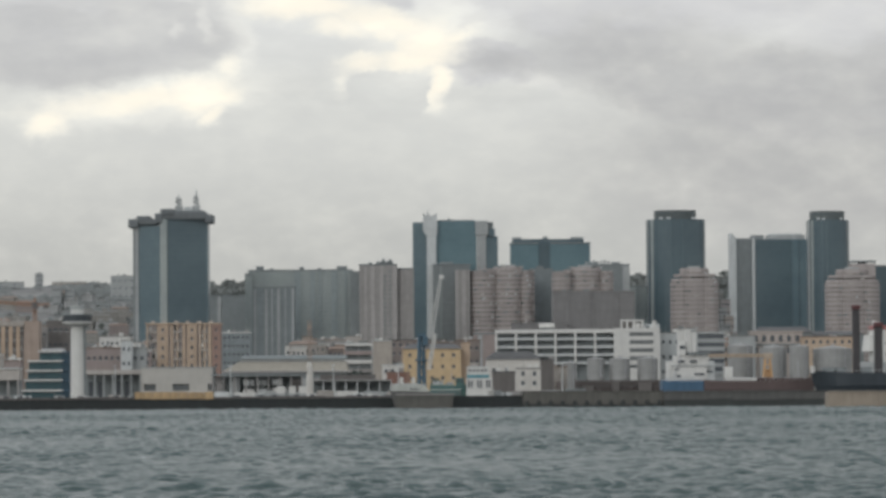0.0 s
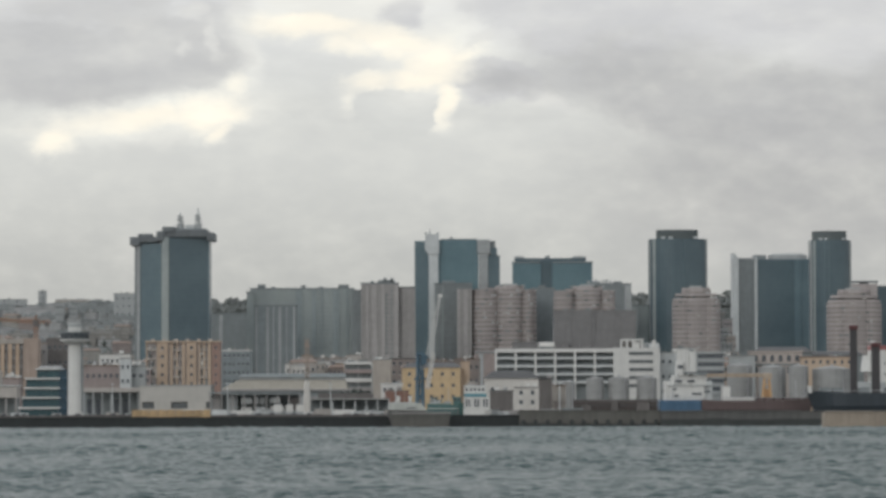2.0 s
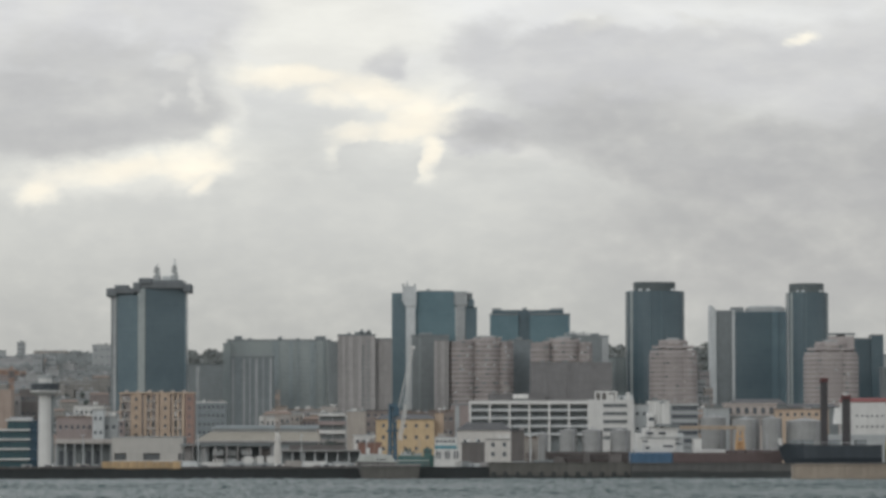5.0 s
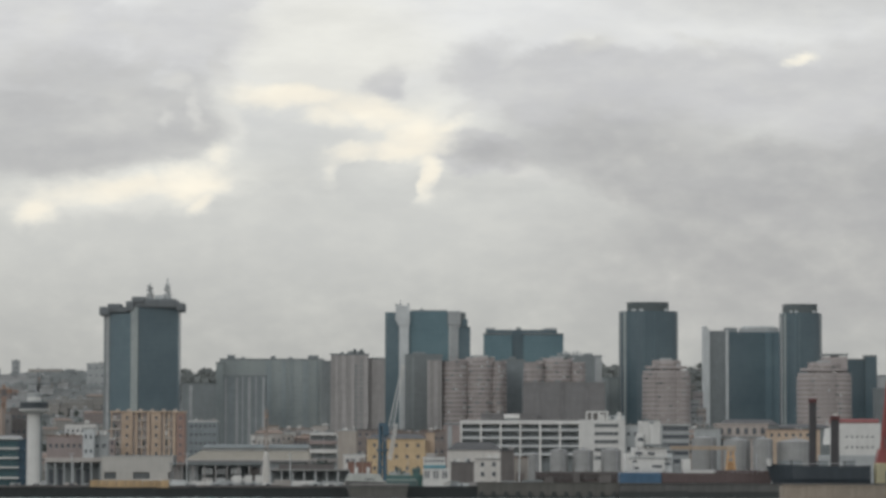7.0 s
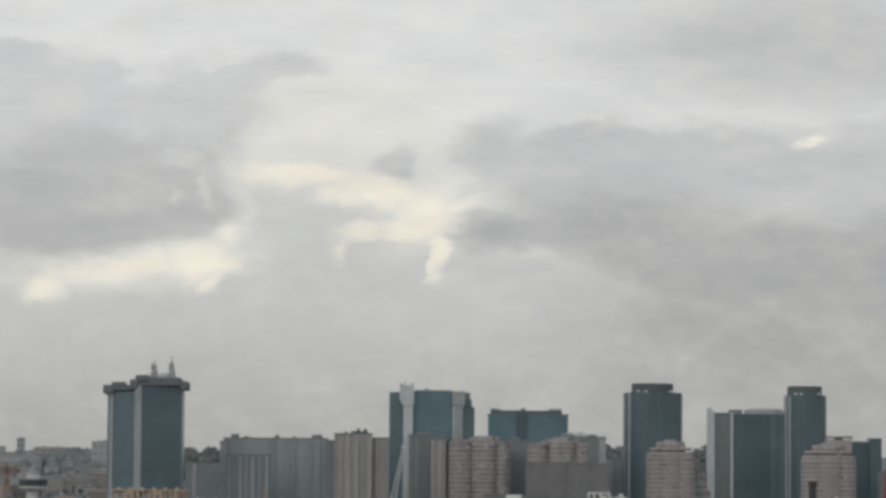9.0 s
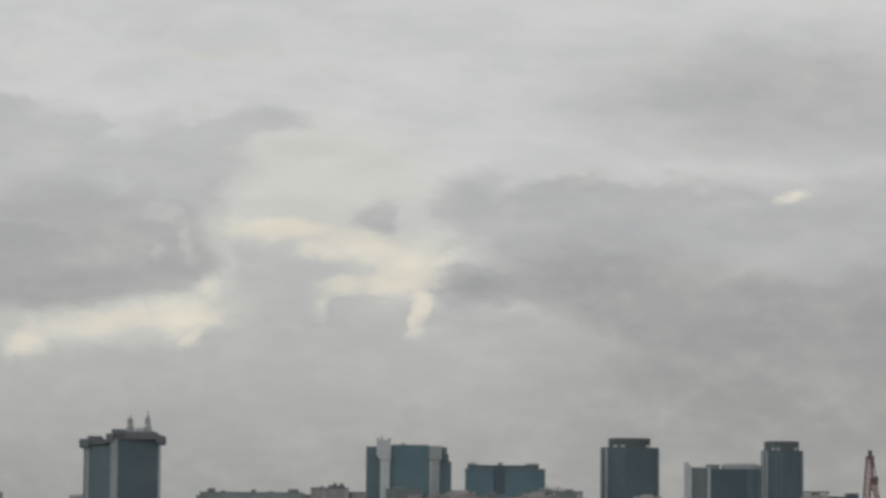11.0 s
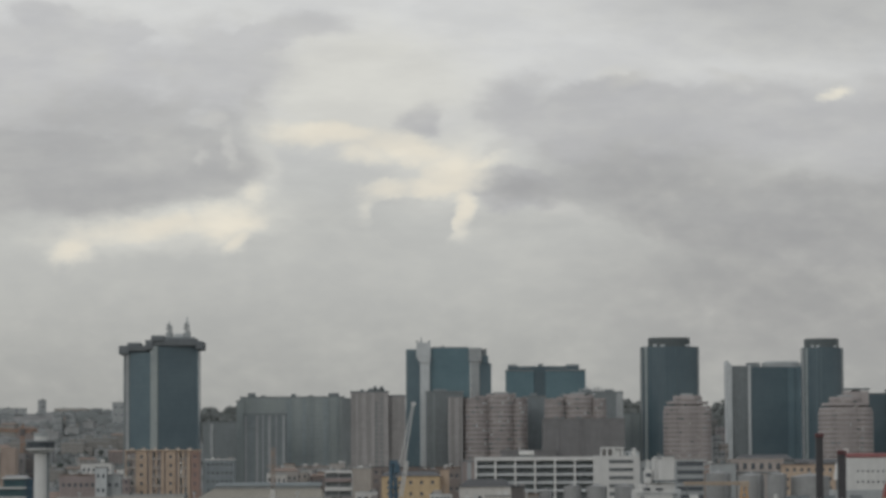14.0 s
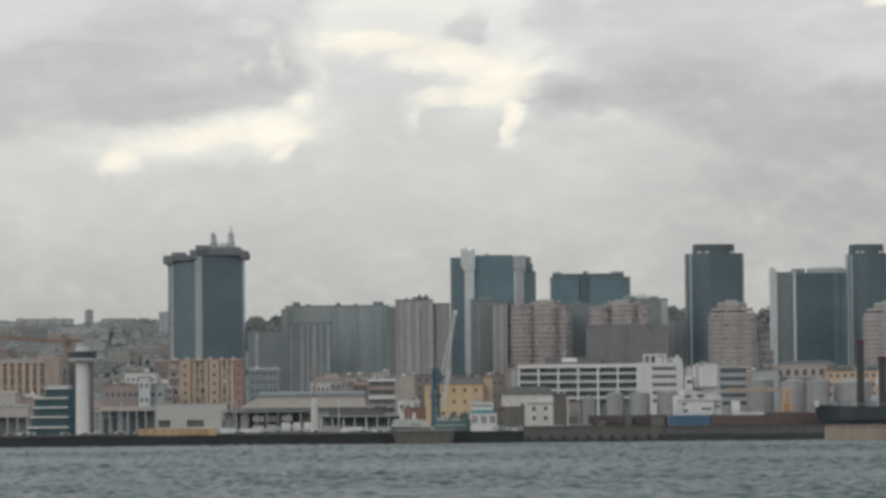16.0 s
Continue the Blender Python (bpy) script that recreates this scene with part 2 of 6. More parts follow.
def curtain_wall(name, glass, frame_col, pane=(1.6, 3.6), line=0.05, rough=0.22, spec=0.5):
    """A glazed facade: rows of panes with slim frames, each pane a little different."""
    m = bpy.data.materials.new(name)
    m.use_nodes = True
    nt = m.node_tree
    bsdf = nt.nodes["Principled BSDF"]
    co = nt.nodes.new("ShaderNodeTexCoord").outputs["Object"]
    sep = nt.nodes.new("ShaderNodeSeparateXYZ")
    nt.links.new(co, sep.inputs[0])
    run = math_node(nt, "ADD", sep.outputs[0], sep.outputs[1])
    flat = nt.nodes.new("ShaderNodeCombineXYZ")
    nt.links.new(run, flat.inputs[0])
    nt.links.new(sep.outputs[2], flat.inputs[1])
    br = nt.nodes.new("ShaderNodeTexBrick")
    br.offset, br.squash = 0.0, 1.0
    nt.links.new(flat.outputs[0], br.inputs["Vector"])
    br.inputs["Color1"].default_value = (*[c * 0.965 for c in glass], 1)
    br.inputs["Color2"].default_value = (*[c * 1.035 for c in glass], 1)
    br.inputs["Mortar"].default_value = (*frame_col, 1)
    br.inputs["Scale"].default_value = 1.0
    br.inputs["Mortar Size"].default_value = line * pane[1]
    br.inputs["Brick Width"].default_value, br.inputs["Row Height"].default_value = pane
    big = noise_node(nt, co, 0.03, 4.0, 0.6)
    tint = mix_rgb(nt, smooth(nt, big, 0.3, 0.7), (0.88, 0.89, 0.91), (1.12, 1.11, 1.1))
    nt.links.new(mix_rgb(nt, 1.0, br.outputs["Color"], tint, "MULTIPLY"), bsdf.inputs["Base Color"])
    bsdf.inputs["Roughness"].default_value = rough
    bsdf.inputs["Specular IOR Level"].default_value = spec
    return m


M = {
    # tower glazing is lightened: distance haze is put into these four colours
    "glass_blue": curtain_wall("blue_grey_glazing", (0.108, 0.157, 0.175), (0.124, 0.17, 0.184)),
    "glass_dark": curtain_wall("dark_glazing", (0.083, 0.12, 0.135), (0.097, 0.132, 0.146)),
    "glass_teal": curtain_wall("teal_glazing", (0.11, 0.18, 0.20), (0.125, 0.19, 0.21)),
    "glass_green": curtain_wall("green_grey_panels", (0.288, 0.32, 0.308), (0.296, 0.327, 0.316), (2.4, 3.1)),
    "glass_deep": curtain_wall("deep_teal_glazing", (0.046, 0.094, 0.104), (0.056, 0.104, 0.115), (1.4, 2.6)),
    "concrete": material("weathered_concrete", (0.33, 0.345, 0.34), 0.85),
    "concrete_light": material("pale_concrete", (0.50, 0.52, 0.512), 0.8),
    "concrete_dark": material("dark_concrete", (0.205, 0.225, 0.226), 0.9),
    # raised a little, so the panel colour carries some haze
    "slab_dark": material("dim_grey_green_panels", (0.205, 0.232, 0.238), 0.8),
    "base_yellow": material("faded_yellow_plaster", (0.42, 0.385, 0.25), 0.8),
    "post": material("rusty_dark_steel_paint", (0.062, 0.059, 0.06), 0.7),
    "sienna": material("faded_brown_plaster", (0.34, 0.275, 0.23), 0.85),
    "barrier_ochre": material("faded_ochre_barrier_paint", (0.40, 0.285, 0.16), 0.75, vary=0.35),
    "rust": material("rust_red_cladding", (0.215, 0.125, 0.10), 0.8),
    "cap_red": material("dull_crimson_paint", (0.115, 0.05, 0.05), 0.7),
    # leaf colour made paler than foliage, with the distance haze painted in
    "ridge_leaf": material("haze_paled_grey_green_canopy", (0.22, 0.235, 0.225), 0.9, streak=False, scale=0.1, vary=0.3),
    "crane_orange": material("rusty_orange_crane_paint", (0.30, 0.185, 0.125), 0.7),
    "rail_red": material("weathered_red_bulwark_paint", (0.31, 0.125, 0.12), 0.6),
    "slab_grey": material("weathered_grey_green_panels", (0.25, 0.285, 0.285), 0.75),
    "soot": material("sooty_brown_grey_render", (0.135, 0.125, 0.118), 0.85),
    "crown": material("dark_grey_roof_cladding", (0.15, 0.164, 0.168), 0.8),
    "roof_dark": material("dark_slate_grey_roof", (0.098, 0.098, 0.098), 0.8),
    "red_faded": material("sun_faded_red_paint", (0.30, 0.155, 0.148), 0.6),
    "hall": material("pale_painted_hall_wall", (0.43, 0.415, 0.38), 0.8, vary=0.1),
    "dull_brown": material("dull_brown_plaster", (0.225, 0.195, 0.178), 0.85),
    "barge_pale": material("pale_grey_green_deck_paint", (0.45, 0.465, 0.43), 0.55),
    "plant": material("dark_louvred_cladding", (0.105, 0.122, 0.122), 0.8),
    "low_block": material("dark_grey_brown_panels", (0.19, 0.186, 0.183), 0.85),
    "offwhite": material("off_white_render", (0.54, 0.52, 0.48), 0.75, vary=0.16),
    # scrub greyed and lightened, haze included in the colour
    "far_leaf": material("grey_green_scrub", (0.142, 0.152, 0.146), 0.85, streak=False, scale=0.02, vary=0.25),
    "white": material("white_render", (0.585, 0.58, 0.55), 0.7, vary=0.12),
    "cream": material("cream_plaster", (0.385, 0.36, 0.33), 0.8),
    "beige": material("beige_plaster", (0.365, 0.335, 0.298), 0.8),
    "ochre": material("ochre_plaster", (0.53, 0.40, 0.245), 0.85),
    "orange": material("apricot_plaster", (0.445, 0.345, 0.258), 0.85),
    "brick_red": material("shade_darkened_red_plaster", (0.30, 0.205, 0.17), 0.85),
    "pink": material("dusty_pink_plaster", (0.29, 0.245, 0.23), 0.85),
    # cladding tone lifted for the haze over far blocks
    "brown": material("brown_grey_cladding", (0.295, 0.284, 0.272), 0.85),
    "rose": material("rose_concrete", (0.365, 0.332, 0.316), 0.85),
    "rib": material("brown_grey_rib_concrete", (0.332, 0.318, 0.304), 0.85),
    # lifted from black: haze over dark openings is put into this tone
    "dark": material("dark_opening", (0.12, 0.13, 0.132), 0.5, streak=False),
    "window": material("window_glass", (0.09, 0.10, 0.11), 0.15, streak=False, spec=0.6),
    # darker than the fronts: the shade in balcony recesses is put into this colour
    "balcony_shade": material("shade_darkened_balcony_wall", (0.29, 0.263, 0.25), 0.9),
    "roof_grey": material("grey_sheet_roof", (0.22, 0.22, 0.21), 0.6),
    "roof_tile": material("clay_tile_roof", (0.22, 0.165, 0.135), 0.9, bump=0.3),
    "steel": material("galvanised_steel", (0.45, 0.46, 0.47), 0.45, 0.6),
    "tank": material("grey_tank_paint", (0.275, 0.278, 0.27), 0.55, 0.1, 0.2),
    "blue_paint": material("blue_crane_paint", (0.066, 0.118, 0.156), 0.5),
    "red_paint": material("red_crane_paint", (0.255, 0.076, 0.07), 0.55),
    "orange_paint": material("orange_gantry_paint", (0.50, 0.32, 0.17), 0.55),
    "yellow_paint": material("yellow_paint", (0.50, 0.36, 0.12), 0.6),
    "hull_blue": material("blue_hull_paint", (0.06, 0.12, 0.19), 0.4),
    "hull_red": material("oxide_red_hull_paint", (0.105, 0.078, 0.074), 0.6),
    "hull_black": material("black_hull_paint", (0.038, 0.048, 0.056), 0.4),
    "hull_grey": material("grey_green_boat_paint", (0.23, 0.28, 0.26), 0.5),
    "weed": material("wet_weed_stained_concrete", (0.05, 0.055, 0.052), 0.7, bump=0.4),
    "hull_green": material("green_hull_paint", (0.07, 0.14, 0.13), 0.5),
    "quay_black": material("wet_black_stone", (0.029, 0.033, 0.033), 0.7, bump=0.5),
    "quay_grey": material("grey_quay_concrete", (0.125, 0.12, 0.108), 0.85, bump=0.3),
    "quay_dark": material("dark_grey_quay_concrete", (0.115, 0.113, 0.108), 0.85, bump=0.3),
    "tan_roof": material("tan_fibre_cement_roof", (0.245, 0.226, 0.188), 0.85),
    "tan_paint": material("faded_tan_steel_paint", (0.36, 0.29, 0.22), 0.6),
    "navy_glass": curtain_wall("navy_glazing", (0.034, 0.066, 0.09), (0.042, 0.076, 0.1), (1.4, 2.6)),
    "palazzo": material("pale_rose_plaster", (0.40, 0.355, 0.32), 0.85),
    "quay_cream": material("cream_quay_concrete", (0.31, 0.262, 0.21), 0.85, bump=0.3),
    "asphalt": material("quay_asphalt", (0.09, 0.09, 0.088), 0.9, streak=False),
    "leaf": material("dark_foliage", (0.10, 0.12, 0.108), 0.8, streak=False, scale=0.6, vary=0.5),
    "bark": material("bark", (0.10, 0.08, 0.06), 0.9),
    "teal_strip": material("teal_boat_paint", (0.12, 0.28, 0.32), 0.5),
}


def far_wall(name, color):
    """Plaster with rows of small dark windows, for houses kilometres off."""
    m = material(name, color, 0.85)
    nt = m.node_tree
    bsdf = nt.nodes["Principled BSDF"]
    plaster = bsdf.inputs["Base Color"].links[0].from_socket
    co = nt.nodes.new("ShaderNodeTexCoord").outputs["Object"]
    sep = nt.nodes.new("ShaderNodeSeparateXYZ")
    nt.links.new(co, sep.inputs[0])
    flat = nt.nodes.new("ShaderNodeCombineXYZ")
    nt.links.new(math_node(nt, "ADD", sep.outputs[0], sep.outputs[1]), flat.inputs[0])
    nt.links.new(sep.outputs[2], flat.inputs[1])
    br = nt.nodes.new("ShaderNodeTexBrick")
    br.offset = 0.0
    nt.links.new(flat.outputs[0], br.inputs["Vector"])
    br.inputs["Color1"].default_value = br.inputs["Color2"].default_value = (1, 1, 1, 1)
    br.inputs["Mortar"].default_value = (0, 0, 0, 1)
    br.inputs["Scale"].default_value = 1.0
    br.inputs["Mortar Size"].default_value = 0.85
    br.inputs["Mortar Smooth"].default_value = 0.1
    br.inputs["Brick Width"].default_value, br.inputs["Row Height"].default_value = 3.2, 3.4
    # windows stay near the plaster tone, their contrast cut as haze would
    nt.links.new(mix_rgb(nt, br.outputs["Color"], plaster, tuple(c * 0.72 for c in color)), bsdf.inputs["Base Color"])
    return m


for far_name, far_color in (("far_cream", (0.295, 0.285, 0.262)), ("far_beige", (0.27, 0.26, 0.24)), ("far_white", (0.365, 0.37, 0.362)), ("far_grey", (0.25, 0.26, 0.26)), ("far_pink", (0.26, 0.225, 0.21))):
    M[far_name] = far_wall(far_name + "_house_plaster", far_color)


def land_material():
    # soil colour is raised to include the haze on the hills
    m = material("hillside_scrub_and_soil", (0.17, 0.168, 0.16), 0.95, vary=0.45, scale=0.012, streak=False)
    return m


def sea_material():
    m = bpy.data.materials.new("grey_green_sea_water")
    m.use_nodes = True
    nt = m.node_tree
    bsdf = nt.nodes["Principled BSDF"]
    co = nt.nodes.new("ShaderNodeTexCoord").outputs["Object"]
    big = noise_node(nt, co, 0.02, 4.0, 0.6)
    deep = mix_rgb(nt, smooth(nt, big, 0.3, 0.7), (0.021, 0.047, 0.045), (0.037, 0.063, 0.06))
    cap = noise_node(nt, co, 0.16, 5.0, 0.7)
    foam = smooth(nt, cap, 0.68, 0.74)
    nt.links.new(mix_rgb(nt, foam, deep, (0.6, 0.62, 0.62)), bsdf.inputs["Base Color"])
    nt.links.new(smooth(nt, cap, 0.67, 0.74, 0.30, 0.8), bsdf.inputs["Roughness"])
    bsdf.inputs["IOR"].default_value = 1.333
    mp = nt.nodes.new("ShaderNodeMapping")
    mp.inputs["Scale"].default_value = (0.7, 1.0, 1.0)
    nt.links.new(co, mp.inputs[0])
    rip = noise_node(nt, mp.outputs[0], 0.9, 6.0, 0.65)
    bn = nt.nodes.new("ShaderNodeBump")
    bn.inputs["Strength"].default_value, bn.inputs["Distance"].default_value = 0.55, 0.4
    nt.links.new(rip, bn.inputs["Height"])
    nt.links.new(bn.outputs[0], bsdf.inputs["Normal"])
    return m


# ---- mesh helpers ----
def mesh_of(name, bm, mat):
    bmesh.ops.recalc_face_normals(bm, faces=bm.faces)
    me = bpy.data.meshes.new(name)
    bm.to_mesh(me)
    bm.free()
    me.materials.append(mat)
    return me


def part(name, bm, mat, parent, label=""):
    ob = new(name, mesh_of(name, bm, mat))
    ob.parent = parent
    return tagged(ob, label)


def share(name, mesh, parent, x, y, z, rz=0.0):
    ob = new(name, mesh)
    ob.parent = parent
    ob.matrix_basis = pose(x, y, z, 0, 0, rz)
    return ob


def thing(name, x, y, z, label, category, group="", rz=0.0):
    ob = new(name)
    ob.matrix_basis = pose(x, y, z, 0, 0, rz)
    return tagged(ob, label, category, group)


def prism(plan, z0, z1, bm=None, top=None):
    """An upright solid on a plan of (x, y) corners; top: the plan at the upper end, where it differs."""
    bm = bm or bmesh.new()
    low = [bm.verts.new((x, y, z0)) for x, y in plan]
    high = [bm.verts.new((x, y, z1)) for x, y in (top or plan)]
    n = len(plan)
    bm.faces.new(low[::-1])
    bm.faces.new(high)
    for i in range(n):
        bm.faces.new((low[i], low[(i + 1) % n], high[(i + 1) % n], high[i]))
    return bm


def box(x0, x1, y0, y1, z0, z1, bm=None, bevel=0.0):
    b = prism([(x0, y0), (x1, y0), (x1, y1), (x0, y1)], z0, z1, None if bevel else bm)
    if bevel:
        bmesh.ops.bevel(b, geom=b.edges[:], offset=bevel, segments=1, affect="EDGES")
    return b


def ring(cx, cy, rx, ry, n=24, a0=0.0, a1=360.0):
    """Plan points on an ellipse."""
    closed = abs(a1 - a0) >= 360
    k = n if closed else n - 1
    return [(cx + rx * math.cos(radians(a0 + (a1 - a0) * i / k)), cy + ry * math.sin(radians(a0 + (a1 - a0) * i / k))) for i in range(n)]


def bar(bm, p, q, r, n=6):
    """A round bar from p to q."""
    p, q = Vector(p), Vector(q)
    made = bmesh.ops.create_cone(bm, cap_ends=True, segments=n, radius1=r, radius2=r, depth=(q - p).length)
    m = Matrix.Translation((p + q) / 2) @ (q - p).to_track_quat("Z", "Y").to_matrix().to_4x4()
    bmesh.ops.transform(bm, matrix=m, verts=made["verts"])
    return bm


def lattice(bm, p, q, w, bays, r, n=5):
    """A square lattice mast from p to q, w wide, with diagonals."""
    p, q = Vector(p), Vector(q)
    d = (q - p).normalized()
    s = d.cross(Vector((0, 1, 0))).normalized()
    u = s.cross(d).normalized()
    corners = [(s * i + u * j) * (w / 2) for i, j in ((1, 1), (-1, 1), (-1, -1), (1, -1))]
    for c in corners:
        bar(bm, p + c, q + c, r, n)
    for k in range(bays):
        a, b = p + (q - p) * (k / bays), p + (q - p) * ((k + 1) / bays)
        for i in range(4):
            bar(bm, a + corners[i], b + corners[(i + 1) % 4], r * 0.6, 4)
            bar(bm, b + corners[i], b + corners[(i + 1) % 4], r * 0.6, 4)
    return bm


# ---- sea, shore and hills ----
def sea_height(x, y):
    """Short steep wind waves over a low swell."""
    h = np.zeros_like(x)
    rng = np.random.RandomState(7)
    for length, amp, spread in ((26, 0.05, 0.3), (15, 0.06, 0.35), (9, 0.07, 0.4), (6, 0.09, 0.45), (4.2, 0.12, 0.5), (2.9, 0.11, 0.55), (2.1, 0.06, 0.6)):
        for _ in range(7):
            th = radians(-78) + rng.normal() * spread
            k = 2 * math.pi / (length * rng.uniform(0.8, 1.25))
            ph = rng.uniform(0, 6.28)
            s = np.sin(k * (x * math.cos(th) + y * math.sin(th)) + ph)
            h += amp * 0.62 * (s + 0.35 * (s * s - 0.5))
    group = 0.75 + 0.25 * np.sin(x * 0.031 + 1.3) * np.sin(y * 0.022 + 0.4)
    return h * group


def grid_mesh(name, xs, ys, zs, mat, flip=False):
    """A sheet over the rows ys; xs and zs hold one value for each corner."""
    rows, cols = xs.shape
    me = bpy.data.meshes.new(name)
    co = np.stack([xs, ys, zs], -1).reshape(-1, 3)
    i = np.arange(rows * cols).reshape(rows, cols)
    q = np.stack([i[:-1, :-1], i[:-1, 1:], i[1:, 1:], i[1:, :-1]], -1).reshape(-1, 4)
    me.vertices.add(len(co))
    me.vertices.foreach_set("co", co.ravel())
    me.loops.add(q.size)
    me.loops.foreach_set("vertex_index", q.ravel())
    me.polygons.add(len(q))
    me.polygons.foreach_set("loop_start", np.arange(0, q.size, 4))
    me.polygons.foreach_set("use_smooth", np.ones(len(q), bool))
    me.update(calc_edges=True)
    me.validate()
    me.materials.append(mat)
    return me


def build_sea():
    fine = np.arange(250, 1309, 0.62)
    ys = np.concatenate([np.array([-4500, -2000, -900, -400, -100, 60, 160, 210]), fine, np.array([1310.0, 1320.0, 1345.0])])
    half = np.linspace(-1, 1, 400)
    cols = np.concatenate([[-60, -20, -8, -3, -1.6], half, [1.6, 3, 8, 20, 60]])
    width = np.clip(ys, 200, None) * 0.155 + 22
    xs = cols[None, :] * width[:, None]
    yy = np.repeat(ys[:, None], len(cols), 1)
    near = (np.abs(cols) <= 1.0)[None, :] & ((ys > 249) & (ys < 1309))[:, None]
    zs = np.where(near, sea_height(xs, yy), 0.0)
    ob = new("water", grid_mesh("water", xs, yy, zs, sea_material()))
    tagged(ob, "choppy grey-green harbour water with small whitecaps", "water", kind="structure")


def land_height(x, y):
    """Flat harbour land, a gently rising plain, and a long ridge behind the town."""
    t = np.clip((y - 1950) / 700, 0, 1)
    z = 2.5 + 7.5 * t * t * (3 - 2 * t)
    r = np.clip((y - 2950) / 1000, 0, 1)
    ridge = 97 + 5 * np.sin(x * 0.011 + 0.6) + 3 * np.sin(x * 0.037 + y * 0.004) - 14 * np.clip((x - 420) / 400, 0, 1)
    z = z + ridge * (r * r * (3 - 2 * r)) + np.where(r > 0.02, 2.2 * np.sin(x * 0.06 + 1.0) * np.sin(y * 0.045), 0)
    return z


def build_land():
    ys = np.concatenate([np.linspace(1338, 1900, 10), np.linspace(1950, 2900, 20), np.linspace(2930, 4900, 66)])
    xs = np.concatenate([[-4500, -2500, -1400], np.linspace(-900, 900, 121), [1400, 2500, 4500]])
    xx, yy = np.meshgrid(xs, ys)
    ob = new("ground", grid_mesh("ground", xx, yy, land_height(xx, yy), land_material()))
    tagged(ob, "flat harbour land rising to scrubby hills behind the town", "ground", kind="structure")


def ground_at(x, y):
    return float(land_height(np.array([float(x)]), np.array([float(y)]))[0])


def quay(name, x0, x1, y0, y1, top, mat, label, step=9.0, tide=0.0):
    """A quay wall of cast blocks with a coping along its edge."""
    q = new(name, mesh_of(name, box(x0, x1, y0 + 0.4, y1, -4, top - 0.35), mat))
    tagged(q, label, "quay", kind="structure")
    g = random.Random(int(x0 * 7))
    x = x0
    while x < x1 - 0.5:
        w = min(step * g.uniform(0.7, 1.5), x1 - x)
        lift = g.uniform(-0.12, 0.12)
        low = tide + g.uniform(-0.3, 0.3) if tide else 0.0
        tops = [("block", 0.0, low, top - 0.4, mat, 0.4)]
        if tide:
            tops.append(("tide_course", -0.12 - g.uniform(0, 0.1), -4, low, M["weed"], 0.5))
        else:
            tops[0] = ("block", 0.0, -4, top - 0.4, mat, 0.4)
        tops.append(("coping", -0.25, top - 0.4, top + lift, mat, 1.4))
        for nm, ya, za, zb, m, yb in tops:
            o = new(nm, mesh_of(nm, box(0.02, w - 0.02, ya, yb, za, zb, bevel=0.03), m))
            o.parent = q
            o.location = (x, y0, 0)
        x += w
    return q


build_sea()
build_land()
quay("quay_1", -420, -17.3, 1306, 1347, 3.9, M["quay_black"], "long black wet stone breakwater along the water")
quay("quay_2", -17.3, 28.1, 1308, 1348, 4.5, M["quay_black"], "dark stone quay wall below the work boats")
quay("quay_3", 28.1, 78.4, 1307, 1347, 6.0, M["quay_grey"], "brown-grey concrete quay wall streaked with damp", 8.0, 1.2)
quay("quay_4", 78.4, 420, 1305, 1347, 5.7, M["quay_dark"], "grey concrete quay wall with a dark tide line", 11.0, 2.7)
quay("pier", 132.4, 330, 1262, 1273, 5.4, M["quay_cream"], "pale cream concrete pier head in the water", 14.0)

def quay_parapet():
    x0, x1, top = -229.5, -19.8, 4.5
    p = new("parapet", mesh_of("parapet", box(x0, x1, 1345.6, 1346.2, 2.4, top - 0.3), M["soot"]))
    tagged(p, "low grey-brown parapet wall behind the breakwater", "wall", kind="structure")
    g = random.Random(3)
    x = x0
    while x < x1:
        w = g.uniform(4, 9)
        o = new("coping", mesh_of("coping", box(0.02, w - 0.05, 1345.4, 1346.4, top - 0.35, top + g.uniform(-0.2, 0.1), bevel=0.03), M["soot"]))
        o.parent, o.location = p, (x, 0, 0)
        x += w


quay_parapet()
fender = mesh_of("fender", box(-0.7, 0.7, -0.9, 0.0, 0.2, 2.6, bevel=0.2), M["weed"])
for i in range(12):
    f = tagged(new("fender", fender), "black rubber dock fender on the quay wall", "fender", "quay fenders")
    f.location = (29.5 + i * 4.3, 1306.8, 0)

